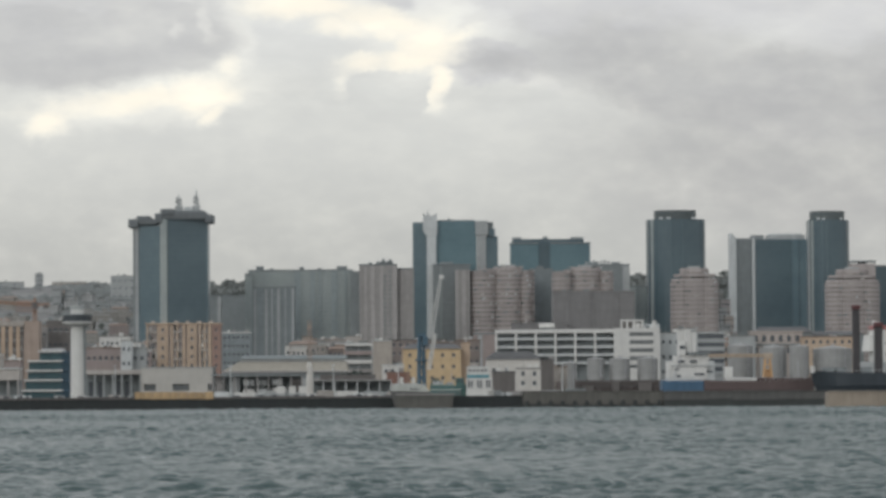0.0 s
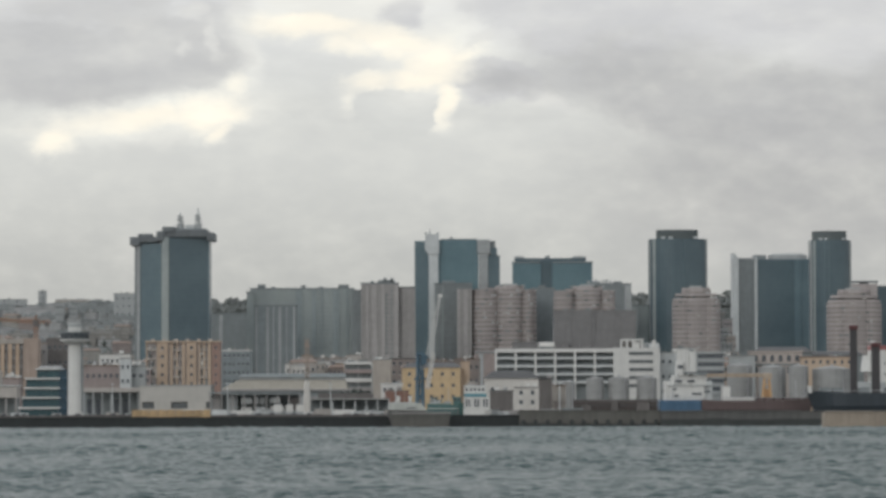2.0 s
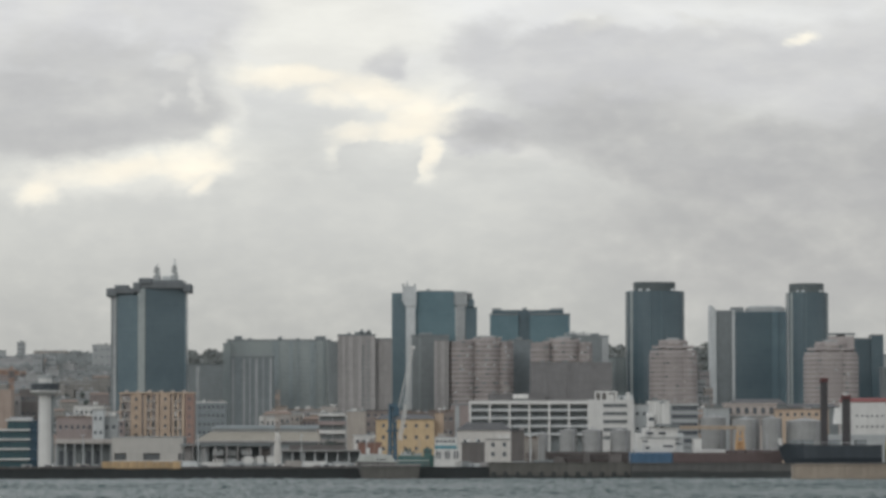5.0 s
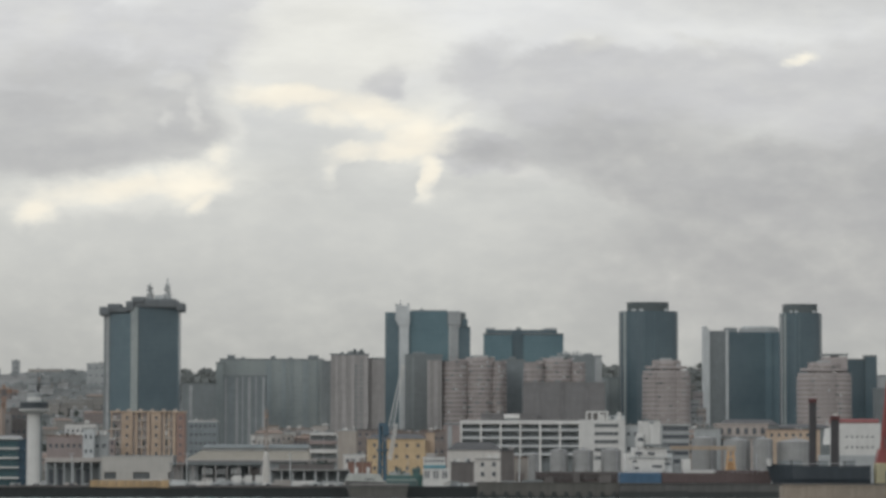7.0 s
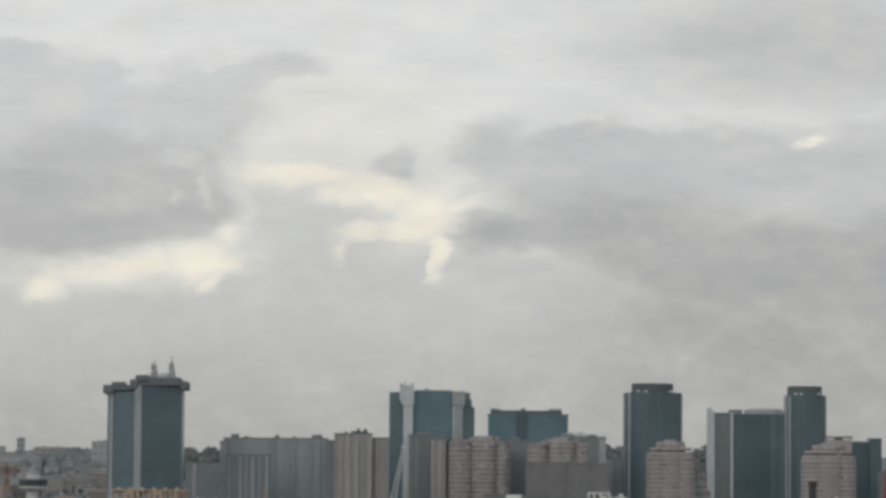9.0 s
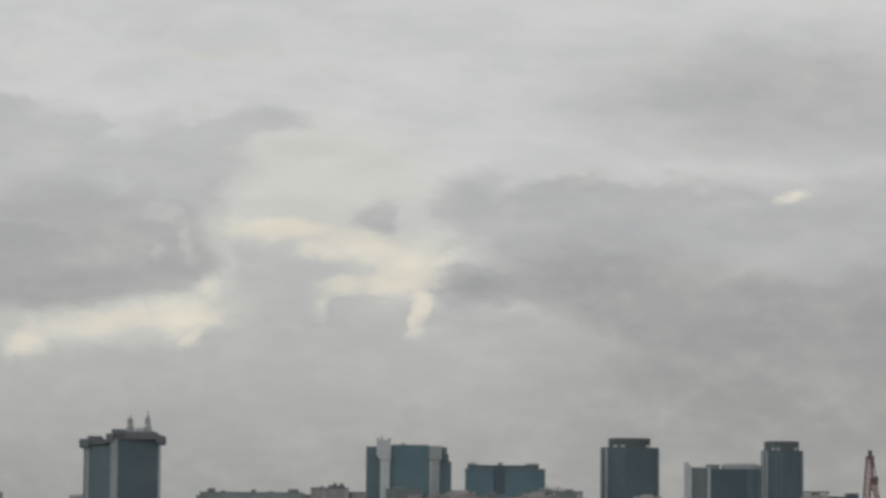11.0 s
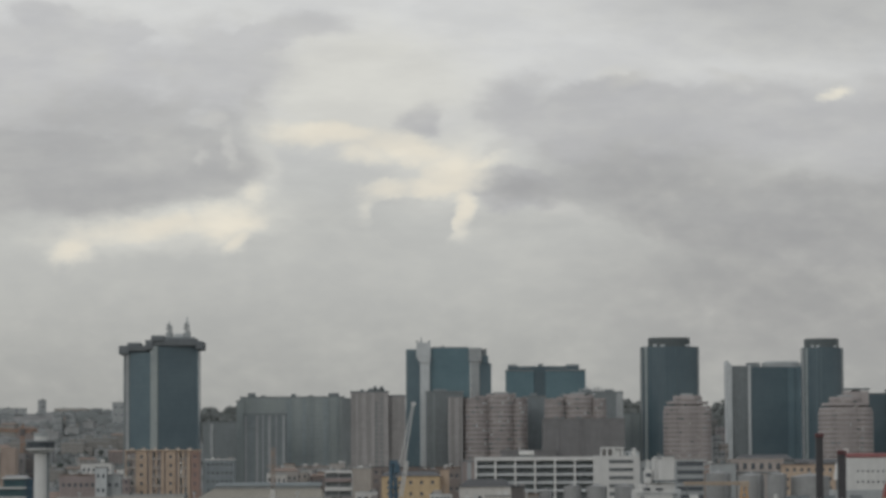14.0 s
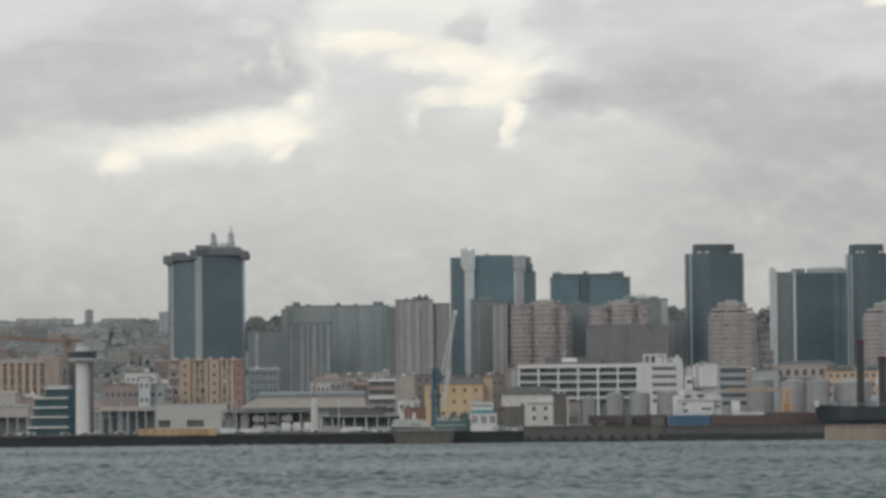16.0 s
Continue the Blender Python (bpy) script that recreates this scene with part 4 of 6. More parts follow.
# ---- harbour front ----
def control_tower():
    x, base = -137.5, 5.8
    t = thing("control_tower", x, 1375, 2.5, "white harbour control tower with a dark glazed lookout ring", "control tower")
    h = 39.1 - 2.5
    w = 5.0
    part("shaft", prism(ring(0, 0, w / 2 * 1.05, w / 2, 20), 0, h * 0.80, None, ring(0, 0, w / 2 * 0.97, w / 2 * 0.95, 20)), M["white"], t)
    # added dark strip: the shaft's right-hand shade as a coloured part
    part("lift_shaft", box(w * 0.36, w * 0.62, -0.6, 1.6, 0, h * 0.8), M["concrete_dark"], t, "dark strip standing for the shaded side of the shaft")
    part("gallery", prism(ring(0, 0, w * 0.75, w * 0.75, 24), h * 0.785, h * 0.815, None, ring(0, 0, w * 1.12, w * 1.12, 24)), M["white"], t)
    part("gallery_rail", prism(ring(0, 0, w * 1.12, w * 1.12, 24), h * 0.815, h * 0.828), M["white"], t)
    cab = part("cab", prism(ring(0, 0, w * 1.0, w * 1.0, 16), h * 0.824, h * 0.892, None, ring(0, 0, w * 1.1, w * 1.1, 16)), M["window"], t, "dark slanting lookout glass")
    post = mesh_of("mullion", box(-0.1, 0.1, -0.1, 0.1, h * 0.826, h * 0.89), M["plant"])
    for px, py in ring(0, 0, w * 1.05, w * 1.05, 16):
        share("mullion", post, cab, px, py, 0)
    part("cab_roof", prism(ring(0, 0, w * 1.14, w * 1.14, 24), h * 0.892, h * 0.905), M["concrete_dark"], t)
    part("upper_drum", prism(ring(0, 0, w * 0.5, w * 0.5, 20), h * 0.905, h * 0.99), M["white"], t)
    part("upper_band", prism(ring(0, 0, w * 0.52, w * 0.52, 20), h * 0.955, h * 0.985), M["concrete"], t)
    for dx, l in ((-0.8, 1.8), (0.1, 3.2), (1.0, 1.4)):
        part("aerial", bar(bmesh.new(), (dx, 0, h * 0.99), (dx, 0, h * 0.99 + l), 0.09), M["steel"], t)


def glass_terminal():
    x1, z1 = -141.3, 22.0
    t = thing("harbour_office", x1, 1385, 2.5, "stepped harbour office with teal glass and white floor bands", "office building")
    k = 0.2
    lefts = (90, 85, 80, 78, 58)
    tops = [7.3 - 2.5, 11.2 - 2.5, 14.8 - 2.5, 18.4 - 2.5, 22.1 - 2.5]
    for i, top in enumerate(tops):
        lo = tops[i - 1] if i else 0.0
        l = -lefts[i] * k
        part("storey", box(l, -16 * k, 0.8, 14, lo, top - 0.6), M["glass_deep"], t, "dark teal glass storey")
        part("floor_band", box(l - 0.5, -14 * k, -0.4, 14.4, top - 0.65, top + 0.02, bevel=0.08), M["white"], t, "white floor band")
        if i:
            for f in (0.42,):
                part("mullion", box(l * (1 - f) - 16 * k * f - 0.1, l * (1 - f) - 16 * k * f + 0.1, 0.6, 0.9, lo, top - 0.7), M["navy_glass"], t)
    part("stair_block", box(-17 * k, 0, 0.4, 14, 0, tops[-1] - 0.8), M["navy_glass"], t, "dark navy glazed stair block")
    for i, top in enumerate(tops):
        part("stair_band", box(-17 * k, 0.2, 0.1, 0.6, top - 0.5, top - 0.3), M["hull_blue"], t)
    part("roof_rail", box(-54 * k, -10 * k, 1, 1.1, tops[-1], tops[-1] + 0.9), M["steel"], t)


def waiting_hall():
    x0, x1, top = -157.6, -132.6, 15.2
    t = thing("quay_canopy", x0, 1605, 2.5, "long white-edged quay canopy on slim columns", "canopy")
    z, w = top - 2.5, x1 - x0
    part("roof_edge", box(0, w, 0, 12, z - 2.0, z, bevel=0.1), M["cream"], t, "pale roof fascia")
    part("back_wall", box(0.3, w - 0.3, 7, 7.4, 0, z - 2.0), M["concrete_dark"], t)
    for i in range(7):
        part("column", box(w * i / 6.3 + 0.3, w * i / 6.3 + 0.9, 0.4, 1.0, 0, z - 2.0), M["concrete"], t)
    for i in (0, 1, 3, 4):
        part("door", box(w * i / 6.3 + 1.3, w * i / 6.3 + 3.4, 6.9, 7.0, 0, z * 0.6), M["window"], t)
    x0, x1, top = -132.2, -101.0, 15.8
    h = thing("ferry_hall", x0, 1600, 2.5, "plain pale box-shaped ferry hall with low dark doorways", "hall")
    z, w = top - 2.5, x1 - x0
    k = w / 136.5
    bm = box(0, w, 1.2, 22, 0, z)
    part("rear", bm, M["dark"], h)
    lo = 5.9 - 2.5
    hi = 8.9 - 2.5
    part("upper_wall", box(0, w, 0, 1.2, hi, z, bevel=0.06), M["hall"], h)
    part("lower_wall", box(0, w, 0, 1.2, 0, lo), M["hall"], h)
    for a, b in ((0, 5), (28, 60), (92, 127)):
        part("pier", box(a * k, b * k, 0.01, 1.2, lo, hi), M["hall"], h)
    part("parapet", box(-0.2, w + 0.2, -0.2, 22, z, z + 0.5), M["concrete"], h)
    for a in (44, 107):
        part("shutter", box(a * k - 3.2, a * k + 3.2, 0.7, 0.9, lo, hi), M["concrete_dark"], h)
    x0, x1, top = -113.4, -84.4, 6.3
    f = thing("barrier", x0, 1343, 2.5, "ochre-painted quay barrier along the breakwater", "barrier")
    n = 9
    seg = mesh_of("panel", box(0.05, (x1 - x0) / n - 0.05, 0, 0.5, 0, top - 2.5, bevel=0.05), M["barrier_ochre"])
    for i in range(n):
        share("panel", seg, f, (x1 - x0) * i / n, 0, 0)


def apartment_house():
    x0, x1, top = -150.2, -113.0, 38.6
    t = thing("apartment_house", x0, 1850, 2.5, "apricot apartment house with recessed balcony stacks", "apartment house")
    z, w = top - 2.5, x1 - x0
    k = w / 134.0
    # recess shade comes from the darker body colour
    part("body", box(0.2, w - 0.2, 1.0, 16, 0, z), M["balcony_shade"], t, "balcony recesses with shade in their colour")
    floor = z / 8.0
    for a, b in ((20, 40), (74, 92)):
        part("front", box(a * k, b * k, 0, 1.6, 0, z), M["orange"], t)
        window_rows(t, (b - a) * k, 1.0, z - 0.5, 1, floor, 0.0, 1.2, 1.6, a * k)
    for a, b in ((44, 49), (66, 71), (96, 99), (113, 118), (0, 2.5), (55, 58), (104, 108)):
        part("fin_wall", box(a * k, b * k, 0.15, 1.6, 0, z), M["orange"], t)
    # shade of the side face is put into this darker, redder colour
    part("end_wall", box(120 * k, w, 0.2, 16, 0, z), M["brick_red"], t, "redder end wall with side shade in its colour")
    window_rows(t, 10 * k, 1.0, z - 0.5, 1, floor, 0.2, 0.9, 1.5, 122 * k)
    for a, b in ((2.5, 20), (49, 66), (99, 113)):
        slabm = mesh_of("balcony", box(a * k, b * k, 0.0, 1.6, 0, 1.1, bevel=0.05), M["beige"])
        for i in range(8):
            share("balcony", slabm, t, 0, 0, i * floor + 0.1)
    g = random.Random(3)
    for a, b in ((2.5, 20), (49, 66), (99, 113)):
        for i in range(8):
            for _ in range(3):
                xa = g.uniform(a, b - 5) * k
                m = M[("cream", "plant", "brown", "white", "concrete_dark")[g.randrange(5)]]
                part("shutter", box(xa, xa + g.uniform(3, 6) * k, 0.5, 0.7, i * floor + 1.2, i * floor + g.uniform(2.0, floor)), m, t)
    part("cornice", box(-0.4, w + 0.4, -0.3, 16.4, z, z + 0.7), M["orange"], t)
    for i in range(6):
        part("roof_hut", box((8 + 21 * i) * k, (14 + 21 * i) * k, 4, 8, z + 0.7, z + 1.8), M["cream"], t)


def ochre_house_far():
    x0, x1, top = -237.6, -201.8, 38.5
    t = thing("apartment_house", x0, 1760, 2.5, "beige-brown apartment house with upright balcony stacks", "apartment house")
    z, w = top - 2.5, x1 - x0
    # body painted in the shade tone behind the balconies
    part("body", box(0.2, w - 0.2, 1.4, 15, 0, z), M["balcony_shade"], t, "balcony recesses with shade in their colour")
    floor = z / 8.0
    n = 10
    bay = w / n
    railing = mesh_of("balcony", box(bay * 0.5, bay * 0.98, 0.1, 1.4, 0, 1.0, bevel=0.05), M["brown"])
    for i in range(n):
        part("front", box(i * bay, (i + 0.48) * bay, 0, 1.4, 0, z - 1.8), M["orange"], t)
        part("fin_wall", box((i + 0.7) * bay, (i + 0.78) * bay, 0.3, 1.4, 0, z - 1.8), M["brown"], t)
        for k in range(8):
            share("balcony", railing, t, i * bay, 0, k * floor + 0.1)
    g = random.Random(8)
    for i in range(n):
        for q in range(8):
            if g.random() < 0.55:
                xa = (i + g.uniform(0.5, 0.72)) * bay
                part("shutter", box(xa, xa + bay * g.uniform(0.12, 0.24), 0.5, 0.7, q * floor + 1.1, q * floor + g.uniform(1.8, floor)), M[("cream", "plant", "brown", "concrete")[g.randrange(4)]], t)
    part("attic", box(-0.3, w + 0.2, -0.2, 15.3, z - 1.8, z + 0.6, bevel=0.1), M["beige"], t)
    part("fire_wall", box(w, w + 7.1, 0.4, 14, 0, z + 0.8), M["sienna"], t, "bare brown fire wall")
    for i in range(5):
        part("chimney", box(w * (0.1 + 0.2 * i), w * (0.1 + 0.2 * i) + 1.2, 5, 6, z + 0.6, z + 2.2), M["brown"], t)


control_tower()
glass_terminal()
waiting_hall()
apartment_house()
ochre_house_far()


# ---- the white multi-storey building ----
def car_park():
    x0, x1, top = 26.8, 110.3, 35.1
    t = thing("car_park", x0, 1865, 2.5, "white multi-storey car park with open dark decks", "car park")
    z, w = top - 2.5, x1 - x0
    k = w / 290.0
    bays = 210 * k
    fl = 4.1
    # dark grey puts the shade of the open decks into the wall colour
    part("inner_wall", box(0.5, bays, 4.0, 26, 0, z - 0.5), M["concrete_dark"], t, "inner wall of the open decks, coloured dark as shade")
    part("roof_deck", box(0, bays, 0, 26, z - 1.9, z, bevel=0.1), M["white"], t)
    for i in range(1, 5):
        part("deck", box(0, bays, 0.1, 26, z - i * fl - 1.35, z - i * fl - 0.1, bevel=0.08), M["concrete_light"], t)
    for i in range(7):
        xx = bays * i / 6.0
        part("column", box(xx - 0.55, xx + 0.55, -0.3, 0.8, 0, z - 0.1, bevel=0.08), M["white"], t)
    part("stair_block", box(bays, w, -0.4, 26, 0, z + 0.4, bevel=0.1), M["white"], t)
    for i in range(5):
        lo = z - i * fl - 3.4
        lv = part("louvre", box(bays + 26 * k, bays + 68 * k, -0.55, -0.3, lo, lo + 1.7), M["dark"], t, "dark louvred opening")
        for f in (0.35, 0.68):
            part("blade", box(bays + 26 * k, bays + 68 * k, -0.62, -0.5, lo + 1.7 * f - 0.08, lo + 1.7 * f + 0.08), M["concrete_dark"], lv)
    part("roof_hut", box(77 * k, 104 * k, 6, 14, z + 1.1, z + 3.3, bevel=0.1), M["white"], t)
    part("roof_hut_frame", box(79 * k, 102 * k, 7, 13, z - 0.1, z + 1.2), M["concrete_dark"], t)
    for a, b in ((221, 224), (231, 234), (242, 246), (257, 261)):
        part("frame_post", box(a * k, b * k, 2, 3, z + 0.4, z + 4.0), M["white"], t)
    part("frame_beam", box(221 * k, 262 * k, 1.8, 3.2, z + 4.0, z + 4.8, bevel=0.1), M["white"], t)
    part("roof_screen", box(222 * k, 262 * k, 8.2, 8.5, z + 0.4, z + 3.8), M["soot"], t, "dark screen behind the roof frame")
    part("roof_plant", box(247 * k, 255 * k, 2.4, 6, z + 0.4, z + 3.2, bevel=0.15), M["white"], t)
    part("roof_plant", box(263 * k, 290 * k, 4, 9, z + 0.4, z + 2.6, bevel=0.15), M["concrete_light"], t)
    part("roof_plant", box(266 * k, 271 * k, 2, 4.2, z + 0.4, z + 2.2, bevel=0.1), M["concrete_dark"], t)
    part("roof_plant", box(277 * k, 284 * k, 2, 4.2, z + 0.4, z + 4.2, bevel=0.2), M["white"], t)


car_park()


def town_house(x0, x1, top, y, depth, wall, roof, label, floors=0, cols=0, hip=0.0, name="town_house", z0=None, group="town houses", shown=0):
    """A rendered house: walls, window rows, eaves, and a flat roof or a hipped one hip metres high."""
    g = ground_at((x0 + x1) / 2, y) if z0 is None else z0
    t = thing(name, x0, y, g, label, "building", group)
    z, w = top - g - hip, x1 - x0
    part("wall", box(0, w, 0, depth, 0, z), wall, t)
    if floors:
        low = max(0.9, z / floors * 0.3) + (max(0, floors - shown) * z / floors if shown else 0.0)
        window_rows(t, w * 0.94, low, z, cols, z / floors, 0.0, min(1.4, w / cols * 0.42), min(1.7, z / floors * 0.5), w * 0.03, not shown)
    if hip:
        e = 0.6
        part("roof", prism([(-e, -e), (w + e, -e), (w + e, depth + e), (-e, depth + e)], z, z + hip, None,
                           [(hip * 1.2, depth * 0.4), (w - hip * 1.2, depth * 0.4), (w - hip * 1.2, depth * 0.6), (hip * 1.2, depth * 0.6)]), roof, t)
    else:
        part("roof", box(-0.3, w + 0.3, -0.3, depth + 0.3, z, z + 0.5), roof, t)
        r = random.Random(int(x0 * 13 + top * 7))
        for _ in range(min(4, int(w / 4))):
            xa, bw = r.uniform(0.05, 0.8) * w, r.uniform(0.7, 2.4)
            part("roof_box", box(xa, min(w, xa + bw), 2, 2 + bw, z + 0.5, z + 0.5 + r.uniform(0.5, 1.7)), M[r.choice(("concrete_light", "concrete_dark", "white", "brown"))], t)
        if w > 5:
            part("aerial", bar(bmesh.new(), (w * 0.3, 3, z + 0.5), (w * 0.3, 3, z + 3.6), 0.07, 5), M["concrete_dark"], t)
    return t


def palazzo():
    x0, x1, top = 159.7, 186.7, 33.6
    t = thing("palazzo", x0, 1905, 2.5, "beige harbour palazzo with a row of tall arched windows", "building", "town houses")
    z, w = top - 2.5, x1 - x0
    part("wall", box(0, w, 0, 14, 0, z), M["palazzo"], t)
    part("cornice", box(-0.5, w + 0.5, -0.5, 14.5, z, z + 0.6, bevel=0.12), M["palazzo"], t)
    part("string_course", box(-0.4, w + 0.4, -0.6, 0.0, z - 7.0, z - 6.1), M["concrete_dark"], t)
    arch = [(-1.05, 0), (1.05, 0), (1.05, 2.4)] + [(1.05 * math.cos(radians(a)), 2.4 + 1.05 * math.sin(radians(a))) for a in range(20, 180, 20)] + [(-1.05, 2.4)]
    bm = bmesh.new()
    front = [bm.verts.new((x, -0.15, zz)) for x, zz in arch]
    back = [bm.verts.new((x, 0.0, zz)) for x, zz in arch]
    bm.faces.new(front)
    for i in range(len(arch)):
        bm.faces.new((front[i], back[i], back[(i + 1) % len(arch)], front[(i + 1) % len(arch)]))
    pane = mesh_of("arched_window", bm, M["window"])
    for i in range(6):
        share("arched_window", pane, t, w * (0.1 + 0.16 * i), 0, z - 5.0)
        share("arched_window", pane, t, w * (0.1 + 0.16 * i), 0, z - 11.0)


# mid-distance houses, one by one
town_house(-20.7, 8.7, 27.9, 1851, 14, M["ochre"], M["roof_dark"], "yellow customs house with small dark windows", 4, 5, 2.4)
town_house(8.9, 13.4, 28.6, 1858, 10, M["orange"], M["roof_tile"], "narrow apricot wing beside the yellow house")
town_house(6.2, 19.1, 30.1, 1900, 14, M["dull_brown"], M["roof_tile"], "plain brown house with a bare side wall", 4, 4)
town_house(-36.3, -26.7, 29.8, 1880, 12, M["beige"], M["concrete"], "beige house with a blank pink-grey wall")
town_house(-33.8, 1.6, 31.4, 2000, 14, M["dull_brown"], M["roof_dark"], "dull brown house row under dark roofs", 6, 9)
town_house(-12.0, 6.5, 29.4, 1940, 12, M["low_block"], M["roof_tile"], "grey-brown roof storey above the yellow house", 4, 6)
town_house(-27.6, -18.0, 16.4, 1642, 8, M["white"], M["concrete_light"], "low white store with a flat roof", 3, 3)


def balcony_house():
    x0, x1, top = -51.3, -37.2, 28.9
    t = thing("balcony_house", x0, 1900, 2.5, "grey-white house with deep shaded balcony floors", "building", "town houses")
    z, w = top - 2.5, x1 - x0
    # darker concrete stands in for shade behind the balcony fronts
    part("wall", box(0.3, w - 0.3, 2.0, 12, 0, z - 0.5), M["concrete_dark"], t, "balcony walls coloured dark as shade")
    for i, m in ((0, "white"), (1, "pink"), (2, "white"), (3, "brown"), (4, "concrete")):
        lo = z - 1.3 - i * 4.6
        part("balcony", box(0, w, 0, 2.2, lo, lo + (1.3 if i == 0 else 2.0), bevel=0.08), M[m], t)
    for xx in (0.0, w * 0.5, w - 0.5):
        part("post", box(xx, xx + 0.5, 0.2, 0.8, 0, z - 1.2), M["concrete"], t)


balcony_house()
town_house(-54.7, -45.8, 34.2, 2050, 12, M["cream"], M["roof_grey"], "cream block rising above the lower roofs", 3, 3)
town_house(-82.6, -68.0, 30.9, 1960, 12, M["cream"], M["roof_tile"], "cream house with a dark tiled roof", 4, 5, 1.5)
town_house(-76.8, -71.5, 33.3, 1990, 10, M["beige"], M["roof_tile"], "narrow beige stair tower", 5, 2)
town_house(-72.6, -53.9, 32.0, 2020, 12, M["brown"], M["roof_tile"], "brown house row with awnings", 6, 7)
town_house(-126.1, -109.7, 36.8, 2080, 12, M["slab_dark"], M["white"], "blue-grey office house with a white parapet", 7, 6)
palazzo()
tones = [("cream", "cream"), ("pink", "dusty pink"), ("beige", "beige"), ("offwhite", "off-white"), ("concrete", "grey"), ("dull_brown", "dull brown"), ("sienna", "brown"), ("white", "white"), ("concrete_light", "pale grey")]
tg = random.Random(17)
for xa, xb, ya, yb, za, zb, count in ((-88, -30, 1930, 2080, 26, 34, 20), (-182, -146, 1780, 2150, 20, 37, 30), (-238, -186, 1660, 1740, 17, 23, 10), (-30, 18, 1930, 1990, 26, 31, 9), (118, 160, 1900, 1960, 28, 33, 8)):
    for i in range(count):
        yy = ya + (yb - ya) * (i + tg.random()) / count
        hw = tg.uniform(4.5, 10)
        hx = tg.uniform(xa, xb - hw)
        tone, word = tg.choice(tones)
        peak = za + (zb - za) * (0.75 * (yy - ya) / (yb - ya) + 0.25 * tg.random())
        tiled = tg.random() < 0.4
        town_house(hx, hx + hw, peak, yy, tg.uniform(7, 11), M[tone], M["roof_tile" if tiled else tg.choice(("roof_grey", "concrete", "concrete_light"))],
                   word + (" house under a low tiled roof" if tiled else " flat-roofed house in the old town"), tg.randint(4, 7), max(2, int(hw / 2.4)), 1.4 if tiled else 0.0, shown=2)
town_house(163.7, 194.6, 36.7, 1930, 14, M["concrete_dark"], M["roof_dark"], "long grey roof storey behind the palazzo", hip=3.0)
town_house(191.6, 223.1, 34.4, 1945, 14, M["concrete_dark"], M["roof_dark"], "long low grey roof behind the ochre house", hip=2.0)
town_house(185.6, 213.2, 30.7, 1900, 12, M["orange"], M["roof_tile"], "ochre harbour house with shuttered windows", 6, 7)
town_house(111.1, 122.2, 33.0, 1885, 12, M["concrete_light"], M["roof_grey"], "pale grey house beside the car park", 4, 3)
town_house(115.3, 124.2, 34.0, 1800, 10, M["white"], M["concrete"], "white silo house with one dark hatch", 1, 1)
town_house(148.1, 161.0, 31.3, 1890, 12, M["concrete"], M["roof_grey"], "plain grey warehouse wall")
town_house(-166.6, -149.3, 25.4, 1700, 12, M["pink"], M["roof_tile"], "dusty pink low house with a flat roof", 3, 6)
town_house(-184.2, -167.8, 33.9, 1960, 12, M["white"], M["roof_grey"], "white houses stepped up the slope", 5, 6)
town_house(-148.9, -143.9, 28.7, 1690, 8, M["concrete_light"], M["roof_grey"], "narrow pale grey tower house", 4, 2)
town_house(-144.6, -137.8, 25.3, 1695, 8, M["concrete"], M["roof_grey"], "grey side house below the apartment block", 3, 2)
town_house(-195.2, -183.8, 40.0, 1800, 10, M["soot"], M["roof_grey"], "dark unfinished concrete building", 5, 4)
town_house(-197.5, -193.6, 37.1, 1785, 8, M["brown"], M["roof_tile"], "narrow brown house beside an unfinished building", 5, 2)
town_house(-216.0, -193.8, 22.0, 1600, 14, M["cream"], M["white"], "low pale shed with a white roof edge", 2, 8)
town_house(-198.7, -189.6, 19.4, 1640, 10, M["pink"], M["roof_tile"], "low dusty pink store beside a shed", 2, 5)


def open_store():
    x0, x1, top = -200.3, -168.1, 15.4
    t = thing("harbour_store", x0, 1450, 2.5, "long low cream harbour store with dark open bays", "shed")
    z, w = top - 2.5, x1 - x0
    part("upper_wall", box(0, w, 0, 10, z - 4.5, z, bevel=0.08), M["cream"], t)
    part("back_wall", box(0.2, w - 0.2, 5, 10, 0, z - 4.5), M["concrete_dark"], t)
    part("roof_edge", box(-0.4, w + 0.4, -0.5, 10.4, z, z + 0.5), M["concrete_light"], t)
    for i in range(9):
        part("column", box(w * i / 8.2, w * i / 8.2 + 0.7, 0.2, 0.9, 0, z - 4.5), M["brown"], t)
    for i in (1, 3, 4, 6):
        part("crate", box(w * i / 8.2 + 1.2, w * i / 8.2 + 4.2, 2, 4, 0, 2.2, bevel=0.05), M["concrete_light"], t)


open_store()
town_house(18.9, 43.2, 22.5, 1640, 12, M["offwhite"], M["roof_dark"], "dull white harbour house under a dark hipped roof", 2, 4, 3.5)
town_house(19.6, 28.9, 12.9, 1480, 10, M["soot"], M["roof_dark"], "dark grey cube-shaped pump house")
town_house(30.2, 40.3, 14.4, 1520, 10, M["offwhite"], M["roof_grey"], "off-white cube-shaped harbour house with few windows", 3, 2)
town_house(41.3, 46.9, 18.2, 1560, 10, M["soot"], M["roof_dark"], "dark narrow plant house", 0, 0)
town_house(46.2, 53.3, 15.2, 1580, 10, M["beige"], M["roof_tile"], "beige store with a wide brown gate")
store_gate = thing("gate", 48.2, 1579.6, 2.5, "brown sheet-metal gate of a beige store", "gate")
part("leaf", box(0, 1.7, 0, 0.2, 0, 6.4, bevel=0.05), M["dull_brown"], store_gate)
